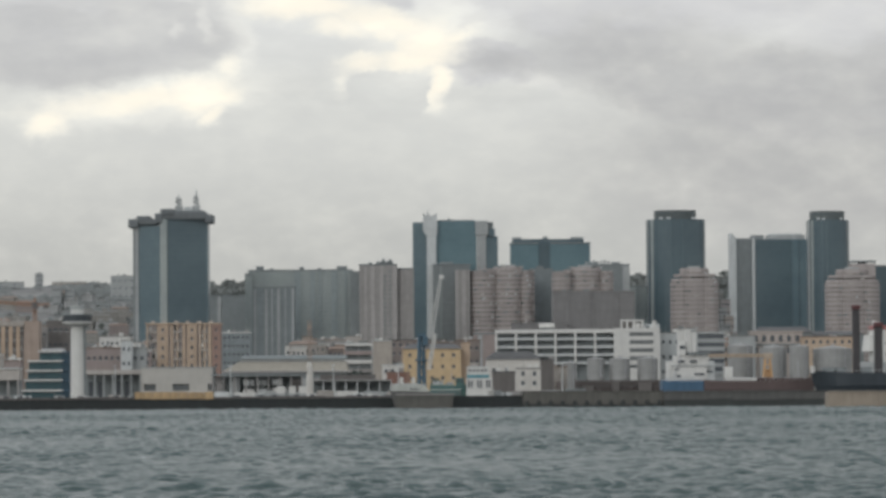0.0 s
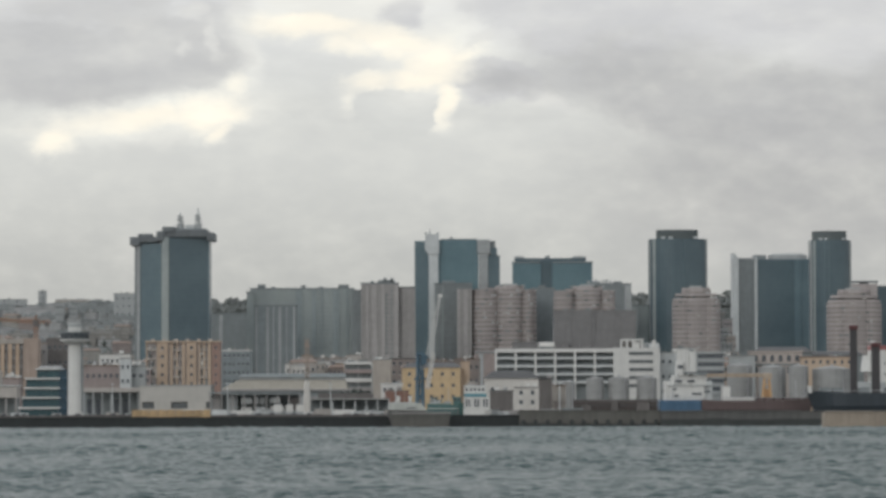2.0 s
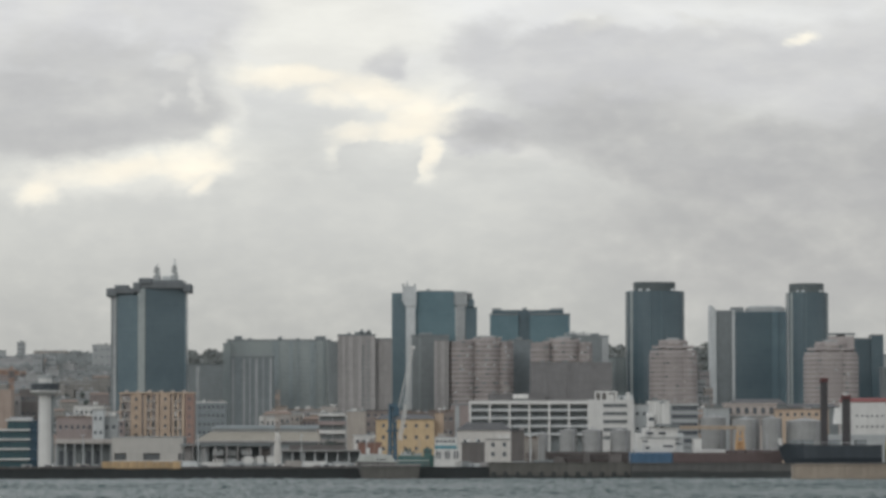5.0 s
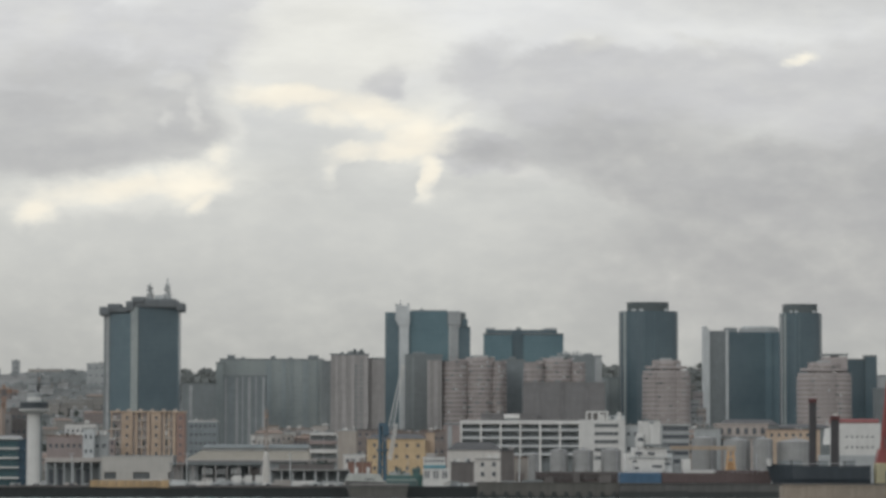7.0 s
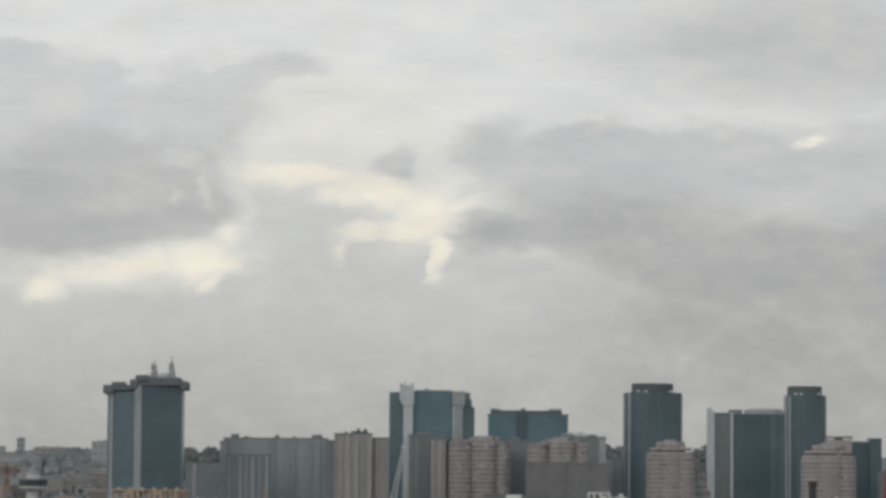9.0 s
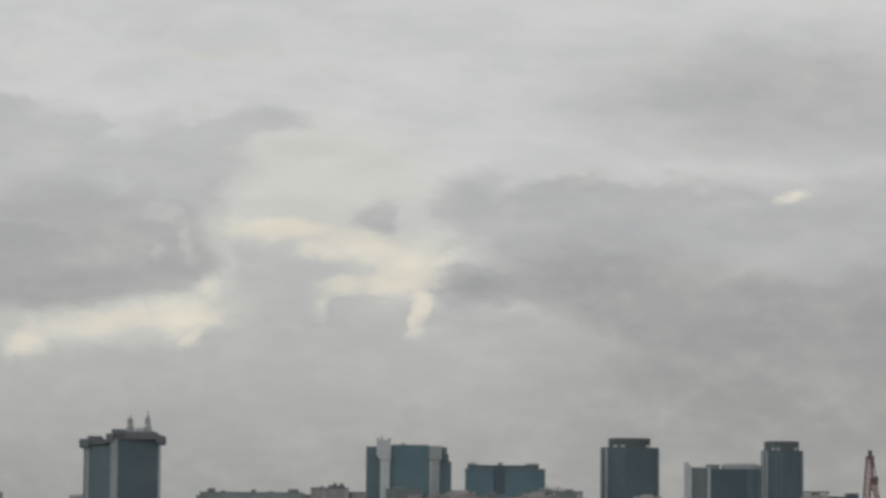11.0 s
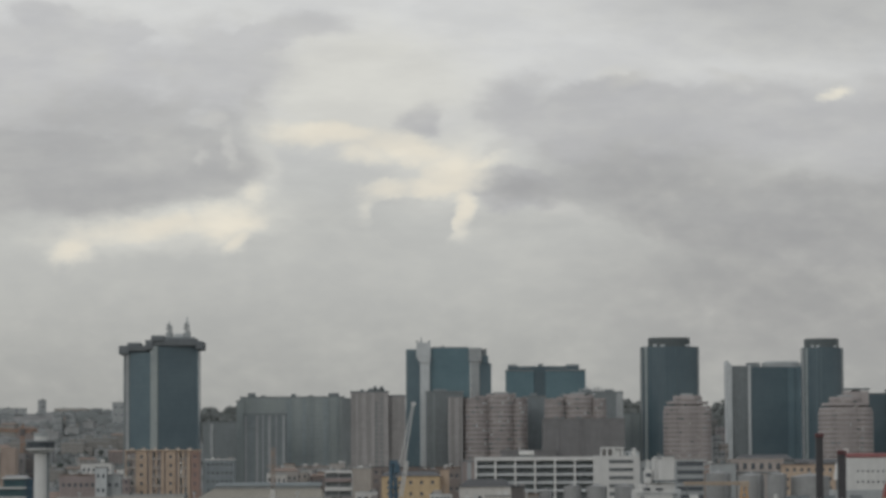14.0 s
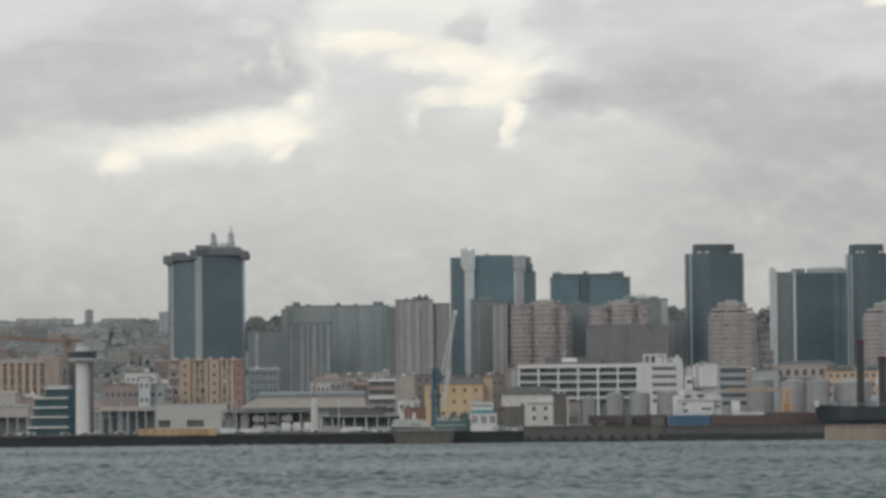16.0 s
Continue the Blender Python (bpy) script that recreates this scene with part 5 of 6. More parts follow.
part("leaf", box(1.76, 3.5, 0, 0.2, 0, 6.4, bevel=0.05), M["dull_brown"], store_gate)
town_house(-25.4, -15.0, 13.2, 1628, 10, M["rust"], M["roof_tile"], "low red-brown harbour store", 1, 5)


def deck_house():
    x0, x1, top = 127.5, 141.2, 32.4
    t = thing("office_house", x0, 1840, 2.5, "grey office house with long dark window bands", "building", "town houses")
    z, w = top - 2.5, x1 - x0
    part("wall", box(0, w, 0.4, 14, 0, z), M["concrete"], t)
    for i in range(5):
        part("window_band", box(0.4, w - 0.4, 0.1, 0.4, z - 2.6 - i * 4.1, z - 0.6 - i * 4.1), M["window"], t)
        part("floor_band", box(-0.1, w + 0.1, 0, 0.4, z - 4.7 - i * 4.1, z - 2.6 - i * 4.1), M["concrete"], t)
    part("roof", box(-0.5, w + 0.5, -0.4, 14, z, z + 0.6), M["concrete_light"], t)


deck_house()


def long_shed():
    x0, x1, top = -101.5, -45.4, 21.8
    t = thing("transit_shed", x0, 1700, 2.5, "long transit shed with a tan roof and pale ridge monitor", "shed")
    z, w = top - 2.5, x1 - x0
    k = 0.3
    eave, slope, sill = z - 24 * k, z - 10 * k, z - 5.5 * k
    part("wall", box(1, w - 1, 0, 30, 0, eave), M["concrete_dark"], t, "dark wall under deep eaves")
    part("eave_board", box(-1.2, w + 1, -1.6, 31, eave - 0.9, eave, bevel=0.1), M["brown"], t)
    part("roof", prism([(-1, -1.4), (w + 1, -1.4), (w + 1, 31), (-1, 31)], eave, slope, None, [(20 * k, 9), (w, 9), (w, 22), (20 * k, 22)]), M["tan_roof"], t, "tan sheeted roof slope")
    part("monitor", box(22 * k, w - 1, 9.5, 21, slope - 0.1, sill), M["concrete"], t, "shaded ridge monitor")
    part("monitor_roof", prism([(20 * k, 8.6), (w, 8.6), (w, 22), (20 * k, 22)], sill, z, None, [(28 * k, 11), (w, 11), (w, 19), (28 * k, 19)]), M["concrete_dark"], t, "pale ridge roof")
    for i in range(22):
        a = i / 21.0
        part("seam", bar(bmesh.new(), (w * a, -1.3, eave + 0.06), (20 * k + (w - 20 * k) * a, 9, slope + 0.06), 0.09, 4), M["tan_roof"], t)
    for i in range(9):
        part("door", box(6 + (w - 12) * i / 9, 10.5 + (w - 12) * i / 9, -0.12, 0, 0, eave * 0.7), M["brown"] if i % 3 else M["concrete"], t)
    x0, x1, top = -93.5, -57.2, 12.9
    t = thing("goods_shed", x0, 1480, 2.5, "low dark open goods shed with pale crates inside", "shed")
    z, w = top - 2.5, x1 - x0
    part("roof", box(-0.5, w, -1, 14, z - 0.7, z, bevel=0.1), M["concrete_dark"], t)
    part("back_wall", box(0, w, 8, 8.4, 0, z - 1), M["concrete_dark"], t)
    for i in range(9):
        part("column", box(w * i / 8 - 0.3, w * i / 8 + 0.3, 0, 0.6, 0, z - 1), M["brown"], t)
    for a, b, lo, hi, m in ((0.02, 0.1, 0.3, 0.85, "brown"), (0.2, 0.3, 0.1, 0.9, "concrete"), (0.34, 0.46, 0.12, 0.42, "white"), (0.34, 0.46, 0.55, 0.78, "concrete_light"), (0.5, 0.6, 0.12, 0.42, "concrete_light"),
                            (0.5, 0.6, 0.55, 0.78, "concrete"), (0.66, 0.82, 0.12, 0.45, "white"), (0.66, 0.78, 0.58, 0.8, "concrete_light"), (0.88, 0.98, 0.2, 0.8, "soot")):
        part("bay_panel", box(w * a, w * b, 3.0, 3.4, z * lo, z * hi), M[m], t)
    x0, x1, top = -52.9, -21.2, 10.4
    t = thing("goods_shed", x0, 1470, 2.5, "low goods shed with a pale eaves line and open bays", "shed")
    z, w = top - 2.5, x1 - x0
    part("roof", box(-0.5, w, -1, 14, z - 0.7, z, bevel=0.1), M["roof_grey"], t)
    part("upper_roof", box(w * 0.1, w * 0.8, 4, 14, z, z + 2.0), M["soot"], t)
    part("back_wall", box(0, w, 8, 8.4, 0, z - 0.7), M["concrete_dark"], t)
    for i in range(8):
        part("column", box(w * i / 7 - 0.25, w * i / 7 + 0.25, 0, 0.5, 0, z - 0.7), M["concrete_light"], t)


long_shed()


# ---- tanks ----
def storage_tank(x0, x1, top, y, label):
    t = thing("storage_tank", (x0 + x1) / 2, y, 2.5, label, "storage tank", "storage tanks")
    r, z = (x1 - x0) / 2, top - 2.5
    part("shell", prism(ring(0, 0, r, r, 32), 0, z), M["tank"], t)
    for k in range(1, 5):
        part("hoop", prism(ring(0, 0, r + 0.12, r + 0.12, 32), z * k / 5 - 0.12, z * k / 5 + 0.12), M["tank"], t)
    part("roof", prism(ring(0, 0, r + 0.1, r + 0.1, 32), z, z + r * 0.16, None, ring(0, 0, r * 0.15, r * 0.15, 32)), M["roof_grey"], t)
    part("vent", prism(ring(0, 0, 0.5, 0.5, 10), z + r * 0.1, z + r * 0.16 + 0.8), M["steel"], t)
    ladder = bmesh.new()
    bar(ladder, (r * 0.5, -r * 0.88, 0), (r * 0.5, -r * 0.88, z + 0.6), 0.12)
    bar(ladder, (r * 0.5 + 0.7, -r * 0.84, 0), (r * 0.5 + 0.7, -r * 0.84, z + 0.6), 0.12)
    part("ladder", ladder, M["steel"], t)


storage_tank(56.5, 62.3, 17.4, 1720, "pale grey storage tank on the quay")
for a in ((68.8, 77.2, 19.6), (79.4, 89.4, 19.5), (92.9, 102.7, 19.5)):
    storage_tank(*a, 1757, "grey steel storage tank with a ladder")
storage_tank(138.7, 151.3, 25.6, 1790, "tall grey storage tank behind a gantry")
storage_tank(153.2, 166.3, 24.6, 1775, "tall grey storage tank with streaked sides")
storage_tank(166.5, 176.2, 25.0, 1765, "tall slim pale grey tank")
storage_tank(178.4, 197.4, 23.8, 1770, "wide grey storage tank by the dark ship")


def pipe_rack(x0, x1, top, y):
    """A dark rack of pipes and pump sheds in front of the tanks."""
    t = thing("pipe_rack", x0, y, 2.5, "dark rusty pipe rack with pump sheds below the tanks", "pipe rack")
    h, w = top - 2.5, x1 - x0
    part("wall", box(0, w, 2.0, 2.6, 0, h * 0.88), M["soot"], t)
    for k in range(5):
        part("pipe", bar(bmesh.new(), (0, 1.0 - 0.1 * k, h * (0.25 + 0.15 * k)), (w, 1.0 - 0.1 * k, h * (0.25 + 0.15 * k)), 0.22, 8), M["hull_red"] if k % 2 else M["soot"], t)
    n = int(w / 5)
    for i in range(n + 1):
        part("rack_post", box(w * i / n - 0.15, w * i / n + 0.15, 0.4, 0.8, 0, h), M["soot"], t)
    for a, b, hh in ((0.1, 0.2, 0.6), (0.42, 0.5, 0.8), (0.72, 0.86, 0.7)):
        part("pump_shed", box(a * w, b * w, -2.0, 0.2, 0, h * hh, bevel=0.1), M["soot"], t)


pipe_rack(56.0, 93.5, 10.4, 1560)

town_house(213.5, 241.2, 26.3, 1600, 12, M["ochre"], M["roof_tile"], "ochre dockside house behind the red crane", 6, 7)


# ---- ships and cranes ----
def hull(length, beam, depth, sheer, rake):
    """A ship's hull along x, bow at the far end (or at x=0 with a negative rake)."""
    bm = bmesh.new()
    n = 18
    rows = []
    for i in range(n + 1):
        s = i / n
        b = beam / 2 * (1 - max(0.0, (s - 0.72) / 0.28) ** 2.2)
        b = max(b, 0.25)
        top = depth + sheer * max(0.0, (s - 0.6) / 0.4) ** 2 + sheer * 0.3 * max(0.0, (0.15 - s) / 0.15)
        x = length * s
        over = rake * max(0.0, (s - 0.75) / 0.25)
        rows.append([bm.verts.new(p) for p in ((x, -b * 0.8, -1.5), (x + over * 0.6, -b, depth * 0.5), (x + over, -b, top),
                                               (x + over, b, top), (x + over * 0.6, b, depth * 0.5), (x, b * 0.8, -1.5))])
    for r, q in zip(rows, rows[1:]):
        for j in range(6):
            bm.faces.new((r[j], q[j], q[(j + 1) % 6], r[(j + 1) % 6]))
    bm.faces.new(rows[0])
    bm.faces.new(rows[-1][::-1])
    return bm


def cargo_ship():
    x0, deck = 84.7, 9.3
    x1 = 141.6
    t = thing("cargo_ship", x0, 1420, 2.5, "cargo ship with white bridge, blue stern and oxide-red hull", "ship")
    L = x1 - x0
    k = L / 260.0
    dk = deck - 2.5
    bm = box(0, 74 * k, 0, 16, 0, dk, bevel=0.3)
    part("stern", bm, M["hull_blue"], t, "blue painted stern")
    hl = part("hull", hull(L - 74 * k, 16, dk - 0.2, 1.5, 4), M["hull_red"], t, "oxide-red hull side")
    hl.location = (74 * k, 8, 0)
    part("rail", box(0, L, 0.1, 0.2, dk + 0.9, dk + 1.05), M["steel"], t)
    for i in range(30):
        part("stanchion", box(L * i / 30, L * i / 30 + 0.1, 0.1, 0.2, dk - 0.3, dk + 0.95), M["steel"], t)
    def zz(level):
        return dk + (674 - level) * k
    bridge = part("bridge_house", box(19 * k, 80 * k, 2, 14, dk - 0.4, zz(648), bevel=0.2), M["white"], t, "white deckhouse")
    part("side_house", box(9 * k, 24 * k, 3, 12, dk - 0.3, zz(640), bevel=0.15), M["white"], t)
    part("upper_deck", box(23 * k, 84 * k, 2.6, 13, zz(648), zz(630), bevel=0.2), M["white"], t)
    # grey instead of white: the shade on this end is in its colour
    part("aft_house", box(79 * k, 94 * k, 3, 12, dk - 0.3, zz(640), bevel=0.15), M["concrete_light"], t)
    part("wheelhouse", box(31 * k, 43 * k, 2.2, 12, zz(630), zz(604), bevel=0.2), M["white"], t)
    part("wheelhouse_glass", box(32 * k, 42 * k, 2.1, 2.3, zz(618), zz(612)), M["window"], t)
    part("funnel", box(44 * k, 49 * k, 4, 8, zz(630), zz(585), bevel=0.15), M["white"], t)
    part("funnel", box(54 * k, 61 * k, 4, 9, zz(630), zz(583), bevel=0.15), M["white"], t, "white funnel with a dark rim")
    part("funnel_rim", box(53.6 * k, 61.4 * k, 3.8, 9.2, zz(587), zz(584)), M["concrete_dark"], t)
    part("bridge_wing", box(44 * k, 86 * k, 1, 12, zz(628), zz(624)), M["concrete_dark"], t)
    part("boat_deck", box(16 * k, 90 * k, 1.6, 13, zz(649), zz(647)), M["concrete"], t)
    for lo, hi, a, b in ((665, 661, 58, 75), (656, 653, 22, 30), (642, 638, 28, 40), (642, 638, 50, 62), (668, 664, 26, 34), (660, 657, 80, 90)):
        part("window_strip", box(a * k, b * k, 1.85, 2.1, zz(lo), zz(hi)), M["window"], bridge)
    part("mast", lattice(bmesh.new(), (37 * k, 6, zz(604)), (37 * k, 6, zz(588)), 0.9, 5, 0.12), M["white"], t)
    part("ladder", bar(bmesh.new(), (20 * k, 1.8, zz(670)), (34 * k, 1.8, zz(632)), 0.16), M["steel"], t)
    part("deck_store", box(112 * k, 126 * k, 3, 12, dk - 0.2, zz(650), bevel=0.15), M["white"], t)
    part("deck_locker", box(112 * k, 168 * k, 1.2, 2.0, dk - 0.2, zz(669), bevel=0.05), M["white"], t)
    for i in range(7):
        part("hatch", box((140 + i * 16) * k, (153 + i * 16) * k, 2, 13, dk - 0.3, dk + 1.0, bevel=0.1), M["hull_red"], t)
    part("foredeck_mast", bar(bmesh.new(), (244 * k, 7, dk), (244 * k, 7, zz(640)), 0.18), M["steel"], t)


def dark_ship():
    x0, deck = 134.4, 11.9
    t = thing("bulk_ship", x0, 1349, 2.5, "dark-hulled ship lying behind the pale pier", "ship")
    k = 0.2
    dk = deck - 2.5
    hb = hull(190 * k - 5, 17, dk, 1.0, 5)
    bmesh.ops.rotate(hb, verts=hb.verts, cent=(0, 0, 0), matrix=Matrix.Rotation(math.pi, 3, "Z"))
    h = part("hull", hb, M["hull_black"], t, "black hull with a raised bow")
    h.location = (195 * k, 9, 0)
    part("rail", box(8, 185 * k, 0.6, 0.7, dk + 0.9, dk + 1.05), M["steel"], t)
    for a, top, wd in ((92, 660, 15), (133, 692, 17)):
        hh = dk + (785 - top) * k
        part("derrick_post", box((a - wd / 2 + 1) * k, (a + wd / 2 - 1) * k, 6, 8.5, dk - 0.5, hh - 1.5, bevel=0.2), M["post"], t, "dark derrick post")
        part("post_cap", box((a - wd / 2) * k, (a + wd / 2) * k, 5.6, 9, hh - 1.6, hh, bevel=0.2), M["cap_red"], t, "dull red post cap")
    for a in (40, 62, 110, 160):
        part("hatch", box((a - 9) * k, (a + 9) * k, 4, 14, dk - 0.5, dk + 2.0, bevel=0.1), M["concrete_dark"], t)
    part("bow_light", prism(ring(10 * k, 5, 0.9, 0.9, 12), dk, dk + 2.6), M["white"], t)


def red_roof_hall():
    x0, x1, top = 179.5, 202.2, 30.7
    t = thing("passenger_ship", x0, 1560, 2.5, "white passenger ship's upperworks with a red top deck", "ship")
    z, w = top - 2.5, x1 - x0
    k = w / 94.0
    part("hull", box(-6 * k, w + 8 * k, 0, 18, 0, z * 0.5, bevel=0.3), M["concrete"], t)
    part("deckhouse", box(15 * k, w + 4 * k, 1, 17, z * 0.45, z - 0.4, bevel=0.3), M["white"], t, "white deckhouse with portholes")
    bm = prism(ring(12 * k, 9, 13 * k, 8, 20), z * 0.66, z - 2.6, None, ring(13 * k, 9, 10 * k, 7, 20))
    part("fore_deck", bm, M["white"], t, "rounded white front of the upper decks")
    part("red_rail", box(14 * k, w + 1 * k, 0.8, 16, z - 0.4, z + 1.4, bevel=0.3), M["rail_red"], t, "red top-deck bulwark")
    part("vent", prism(ring(20 * k, 6, 1.0, 1.0, 10), z + 1.6, z + 3.6), M["white"], t)
    part("promenade", box(8 * k, w + 6 * k, 0.4, 1.0, z * 0.47, z * 0.5), M["concrete_dark"], t)
    hole = mesh_of("porthole", box(-0.4, 0.4, 0.8, 1.0, -0.4, 0.4), M["window"])
    for i in range(6):
        for j in range(2):
            share("porthole", hole, t, (38 + 9 * i) * k, 0, z * (0.62 + 0.16 * j))


def red_crane():
    x, top = 182.6, 67.4
    z0 = 2.5
    t = thing("harbour_crane", x, 1352, z0, "tall red lattice harbour crane on a pale base", "crane")
    k = 0.2
    z = top - z0
    def lv(level):
        return z + (520 - level) * k
    part("base", box(-37 * k, -3 * k, -4, 4, 0, lv(792), bevel=0.2), M["base_yellow"], t, "pale yellow base house")
    part("base_door", box(-20 * k, -15 * k, -4.1, -3.9, 0, lv(806)), M["dark"], t)
    part("portal", prism([(-36 * k, -3), (-2 * k, -3), (-2 * k, 3), (-36 * k, 3)], lv(792), lv(766), None,
                         [(-30 * k, -3), (-8 * k, -3), (-8 * k, 3), (-30 * k, 3)]), M["red_paint"], t)
    part("cabin", box(-20 * k, -8 * k, -1.6, 1.6, lv(745), lv(715), bevel=0.2), M["red_paint"], t)
    part("tower", lattice(bmesh.new(), (-18 * k, 0, lv(770)), (-5 * k, 0, lv(640)), 2.7, 9, 0.5), M["red_paint"], t)
    part("upper_tower", lattice(bmesh.new(), (-4 * k, 0, lv(645)), (6 * k, 0, lv(525)), 2.4, 12, 0.24), M["red_faded"], t, "sun-faded upper lattice")
    part("backstay", lattice(bmesh.new(), (24 * k, 0, lv(640)), (9 * k, 0, lv(530)), 1.2, 10, 0.13), M["red_faded"], t)
    part("head", box(0, 13 * k, -1.2, 1.2, lv(530), lv(524)), M["soot"], t)
    part("head_sheave", prism(ring(6 * k, 0, 0.8, 0.8, 10), lv(524), lv(514)), M["soot"], t)
    part("counterweight", box(10 * k, 20 * k, -1.5, 1.5, lv(576), lv(562), bevel=0.1), M["soot"], t)
    part("jib", lattice(bmesh.new(), (8 * k, -2, lv(566)), (44 * k, -2, lv(700)), 1.6, 14, 0.12), M["red_faded"], t)


def blue_crane():
    x, base = -9.7, 8.2
    t = thing("floating_crane", x, 1600, 2.5, "blue-columned harbour crane with a raised white lattice jib", "crane")
    k = 0.247
    def lv(level):
        return 28.0 - 2.5 + (600 - level) * k
    for cx in (-5 * k, 5 * k):
        part("column", prism(ring(cx, 0, 4.3 * k, 4.3 * k, 12), 0, lv(592), None, ring(cx * 0.7, 0, 3.2 * k, 3.2 * k, 12)), M["blue_paint"], t, "tall blue column")
    for cz in (668, 652, 622, 608):
        part("column_tie", box(-6 * k, 6 * k, -0.5, 0.5, lv(cz + 2), lv(cz - 2), bevel=0.05), M["blue_paint"], t)
    part("ring", prism(ring(0, 0, 11 * k, 10 * k, 16), lv(640), lv(636)), M["blue_paint"], t)
    part("cabin", box(3 * k, 12 * k, -3.5, 1, lv(612), lv(596), bevel=0.15), M["blue_paint"], t)
    part("head", prism([(-6 * k, -2), (8 * k, -2), (8 * k, 2), (-6 * k, 2)], lv(596), lv(590)), M["blue_paint"], t)
    tip = (36 * k, -2, lv(491))
    jib = part("jib", lattice(bmesh.new(), (13 * k, -2, lv(655)), (24 * k, -2, lv(592)), 1.3, 9, 0.26), M["white"], t, "white lattice jib")
    for foot, end in ((11 * k, 34 * k), (20 * k, 37 * k)):
        for yy in (-2.7, -1.3):
            b = bmesh.new()
            bar(b, (foot, yy, lv(597)), (end, -2, lv(492)), 0.2, 6)
            part("jib_chord", b, M["white"], jib)
    for i in range(18):
        u, v = i / 18, (i + 1) / 18
        b = bmesh.new()
        za, zb = lv(597 - 105 * u), lv(597 - 105 * v)
        xa, xb = (11 + 23 * u) * k, (20 + 17 * v) * k
        bar(b, (xa, -2.6 + 0.6 * u, za), (xb, -2.6 + 0.6 * v, zb), 0.1, 4)
        part("jib_diagonal", b, M["white"], jib)
    part("jib_head", box(32 * k, 40 * k, -2.8, -1.2, lv(494), lv(488), bevel=0.1), M["white"], t)
    part("brace", lattice(bmesh.new(), (2 * k, -1, lv(620)), (16 * k, -2, lv(612)), 1.0, 3, 0.12), M["steel"], t)


def boat(x0, x1, deck, y, mat, label, house, z0=2.5):
    """A small harbour boat: hull, deckhouses and a mast."""
    base = z0
    t = thing("work_boat", x0, y, base, label, "boat", "harbour boats")
    L, d = x1 - x0, deck - base
    h = part("hull", hull(L * 0.96, 5.5, d, 0.8, 1.2), mat, t)
    h.location = (0, 3, 0)
    part("rubbing_strake", box(0.2, L * 0.8, 0.15, 0.35, d * 0.7, d * 0.7 + 0.25), M["white"], t)
    for a, b, z0, z1, m in house:
        part("deckhouse", box(a * L, b * L, 1.0, 5.0, d + z0 - 0.1, d + z1, bevel=0.12), M[m], t)
        if z1 - z0 > 0.9:
            n = max(2, int((b - a) * L / 1.6))
            for i in range(n):
                xa = a * L + (b - a) * L * (i + 0.2) / n
                part("cabin_window", box(xa, xa + (b - a) * L * 0.55 / n, 0.9, 1.02, d + z0 + (z1 - z0) * 0.4, d + z0 + (z1 - z0) * 0.78), M["window"], t)
    part("mast", bar(bmesh.new(), (L * 0.55, 3, d), (L * 0.55, 3, d + 6), 0.1), M["steel"], t)
    for i in range(8):
        part("tyre_fender", prism(ring(L * (0.08 + 0.1 * i), 0.2, 0.35, 0.15, 10), d * 0.3, d * 0.62), M["dark"], t)
    return t


def gantry():
    x, z = 153.2, 20.9
    t = thing("loading_gantry", x, 1733, 2.5, "orange quay gantry with a long boom on a lattice tower", "crane")
    k = 0.3
    h = z - 2.5
    for dx in (-1, 1):
        for y in (-1.6, 1.6):
            part("leg", bar(bmesh.new(), (dx * 9 * k, y, 0), (dx * 3.5 * k, y, h - 2), 0.5, 6), M["orange_paint"], t)
    for i in range(6):
        part("brace", box((-8 + 0.8 * i) * k, (8 - 0.8 * i) * k, -1.8, 1.8, (h - 3) * (0.12 + 0.15 * i), (h - 3) * (0.12 + 0.15 * i) + 0.7), M["orange_paint"], t)
    part("panel", prism([(-7 * k, -0.5), (7 * k, -0.5), (7 * k, 0.5), (-7 * k, 0.5)], 1.0, h * 0.62, None, [(-4 * k, -0.5), (4 * k, -0.5), (4 * k, 0.5), (-4 * k, 0.5)]), M["orange_paint"], t, "orange weather cladding")
    part("head", box(-6 * k, 8 * k, -2, 2, h - 2.2, h + 0.6, bevel=0.15), M["tan_paint"], t)
    part("boom", box(-95 * k, -6 * k, -1, 1, h - 1.2, h + 0.5, bevel=0.1), M["tan_paint"], t, "long faded tan boom")
    for i in range(9):
        part("boom_frame", box((-94 + 10 * i) * k, (-93 + 10 * i) * k, -1.2, 1.2, h - 1.4, h + 0.7), M["tan_paint"], t)
    part("boom_prop", bar(bmesh.new(), (-90 * k, 6, 0), (-90 * k, 0, h - 1.0), 0.25), M["concrete_dark"], t)


cargo_ship()
dark_ship()
red_roof_hall()
red_crane()
blue_crane()
gantry()
def side_profile(points, y0, y1, bm=None):
    """A solid with the given outline of (x, z), from y0 to y1."""
    bm = bm or bmesh.new()
    near = [bm.verts.new((x, y0, z)) for x, z in points]
    away = [bm.verts.new((x, y1, z)) for x, z in points]
    bm.faces.new(near)
    bm.faces.new(away[::-1])
    for i in range(len(points)):
        j = (i + 1) % len(points)
        bm.faces.new((near[i], away[i], away[j], near[j]))
    return bm


def deck_barge():
    t = thing("barge", -17.2, 1293, 0.0, "broad brown-grey barge moored at the breakwater", "boat", "harbour boats")
    part("hull", side_profile(((0.6, -1.2), (19.8, -1.2), (20.8, 5.2), (0, 5.0)), 0, 9), M["quay_grey"], t)
    part("rubbing_strake", box(0.4, 20.4, -0.2, 0.02, 3.9, 4.3, bevel=0.05), M["quay_dark"], t)
    part("deck_edge", box(-0.1, 20.9, -0.1, 0.3, 4.95, 5.35, bevel=0.05), M["brown"], t)


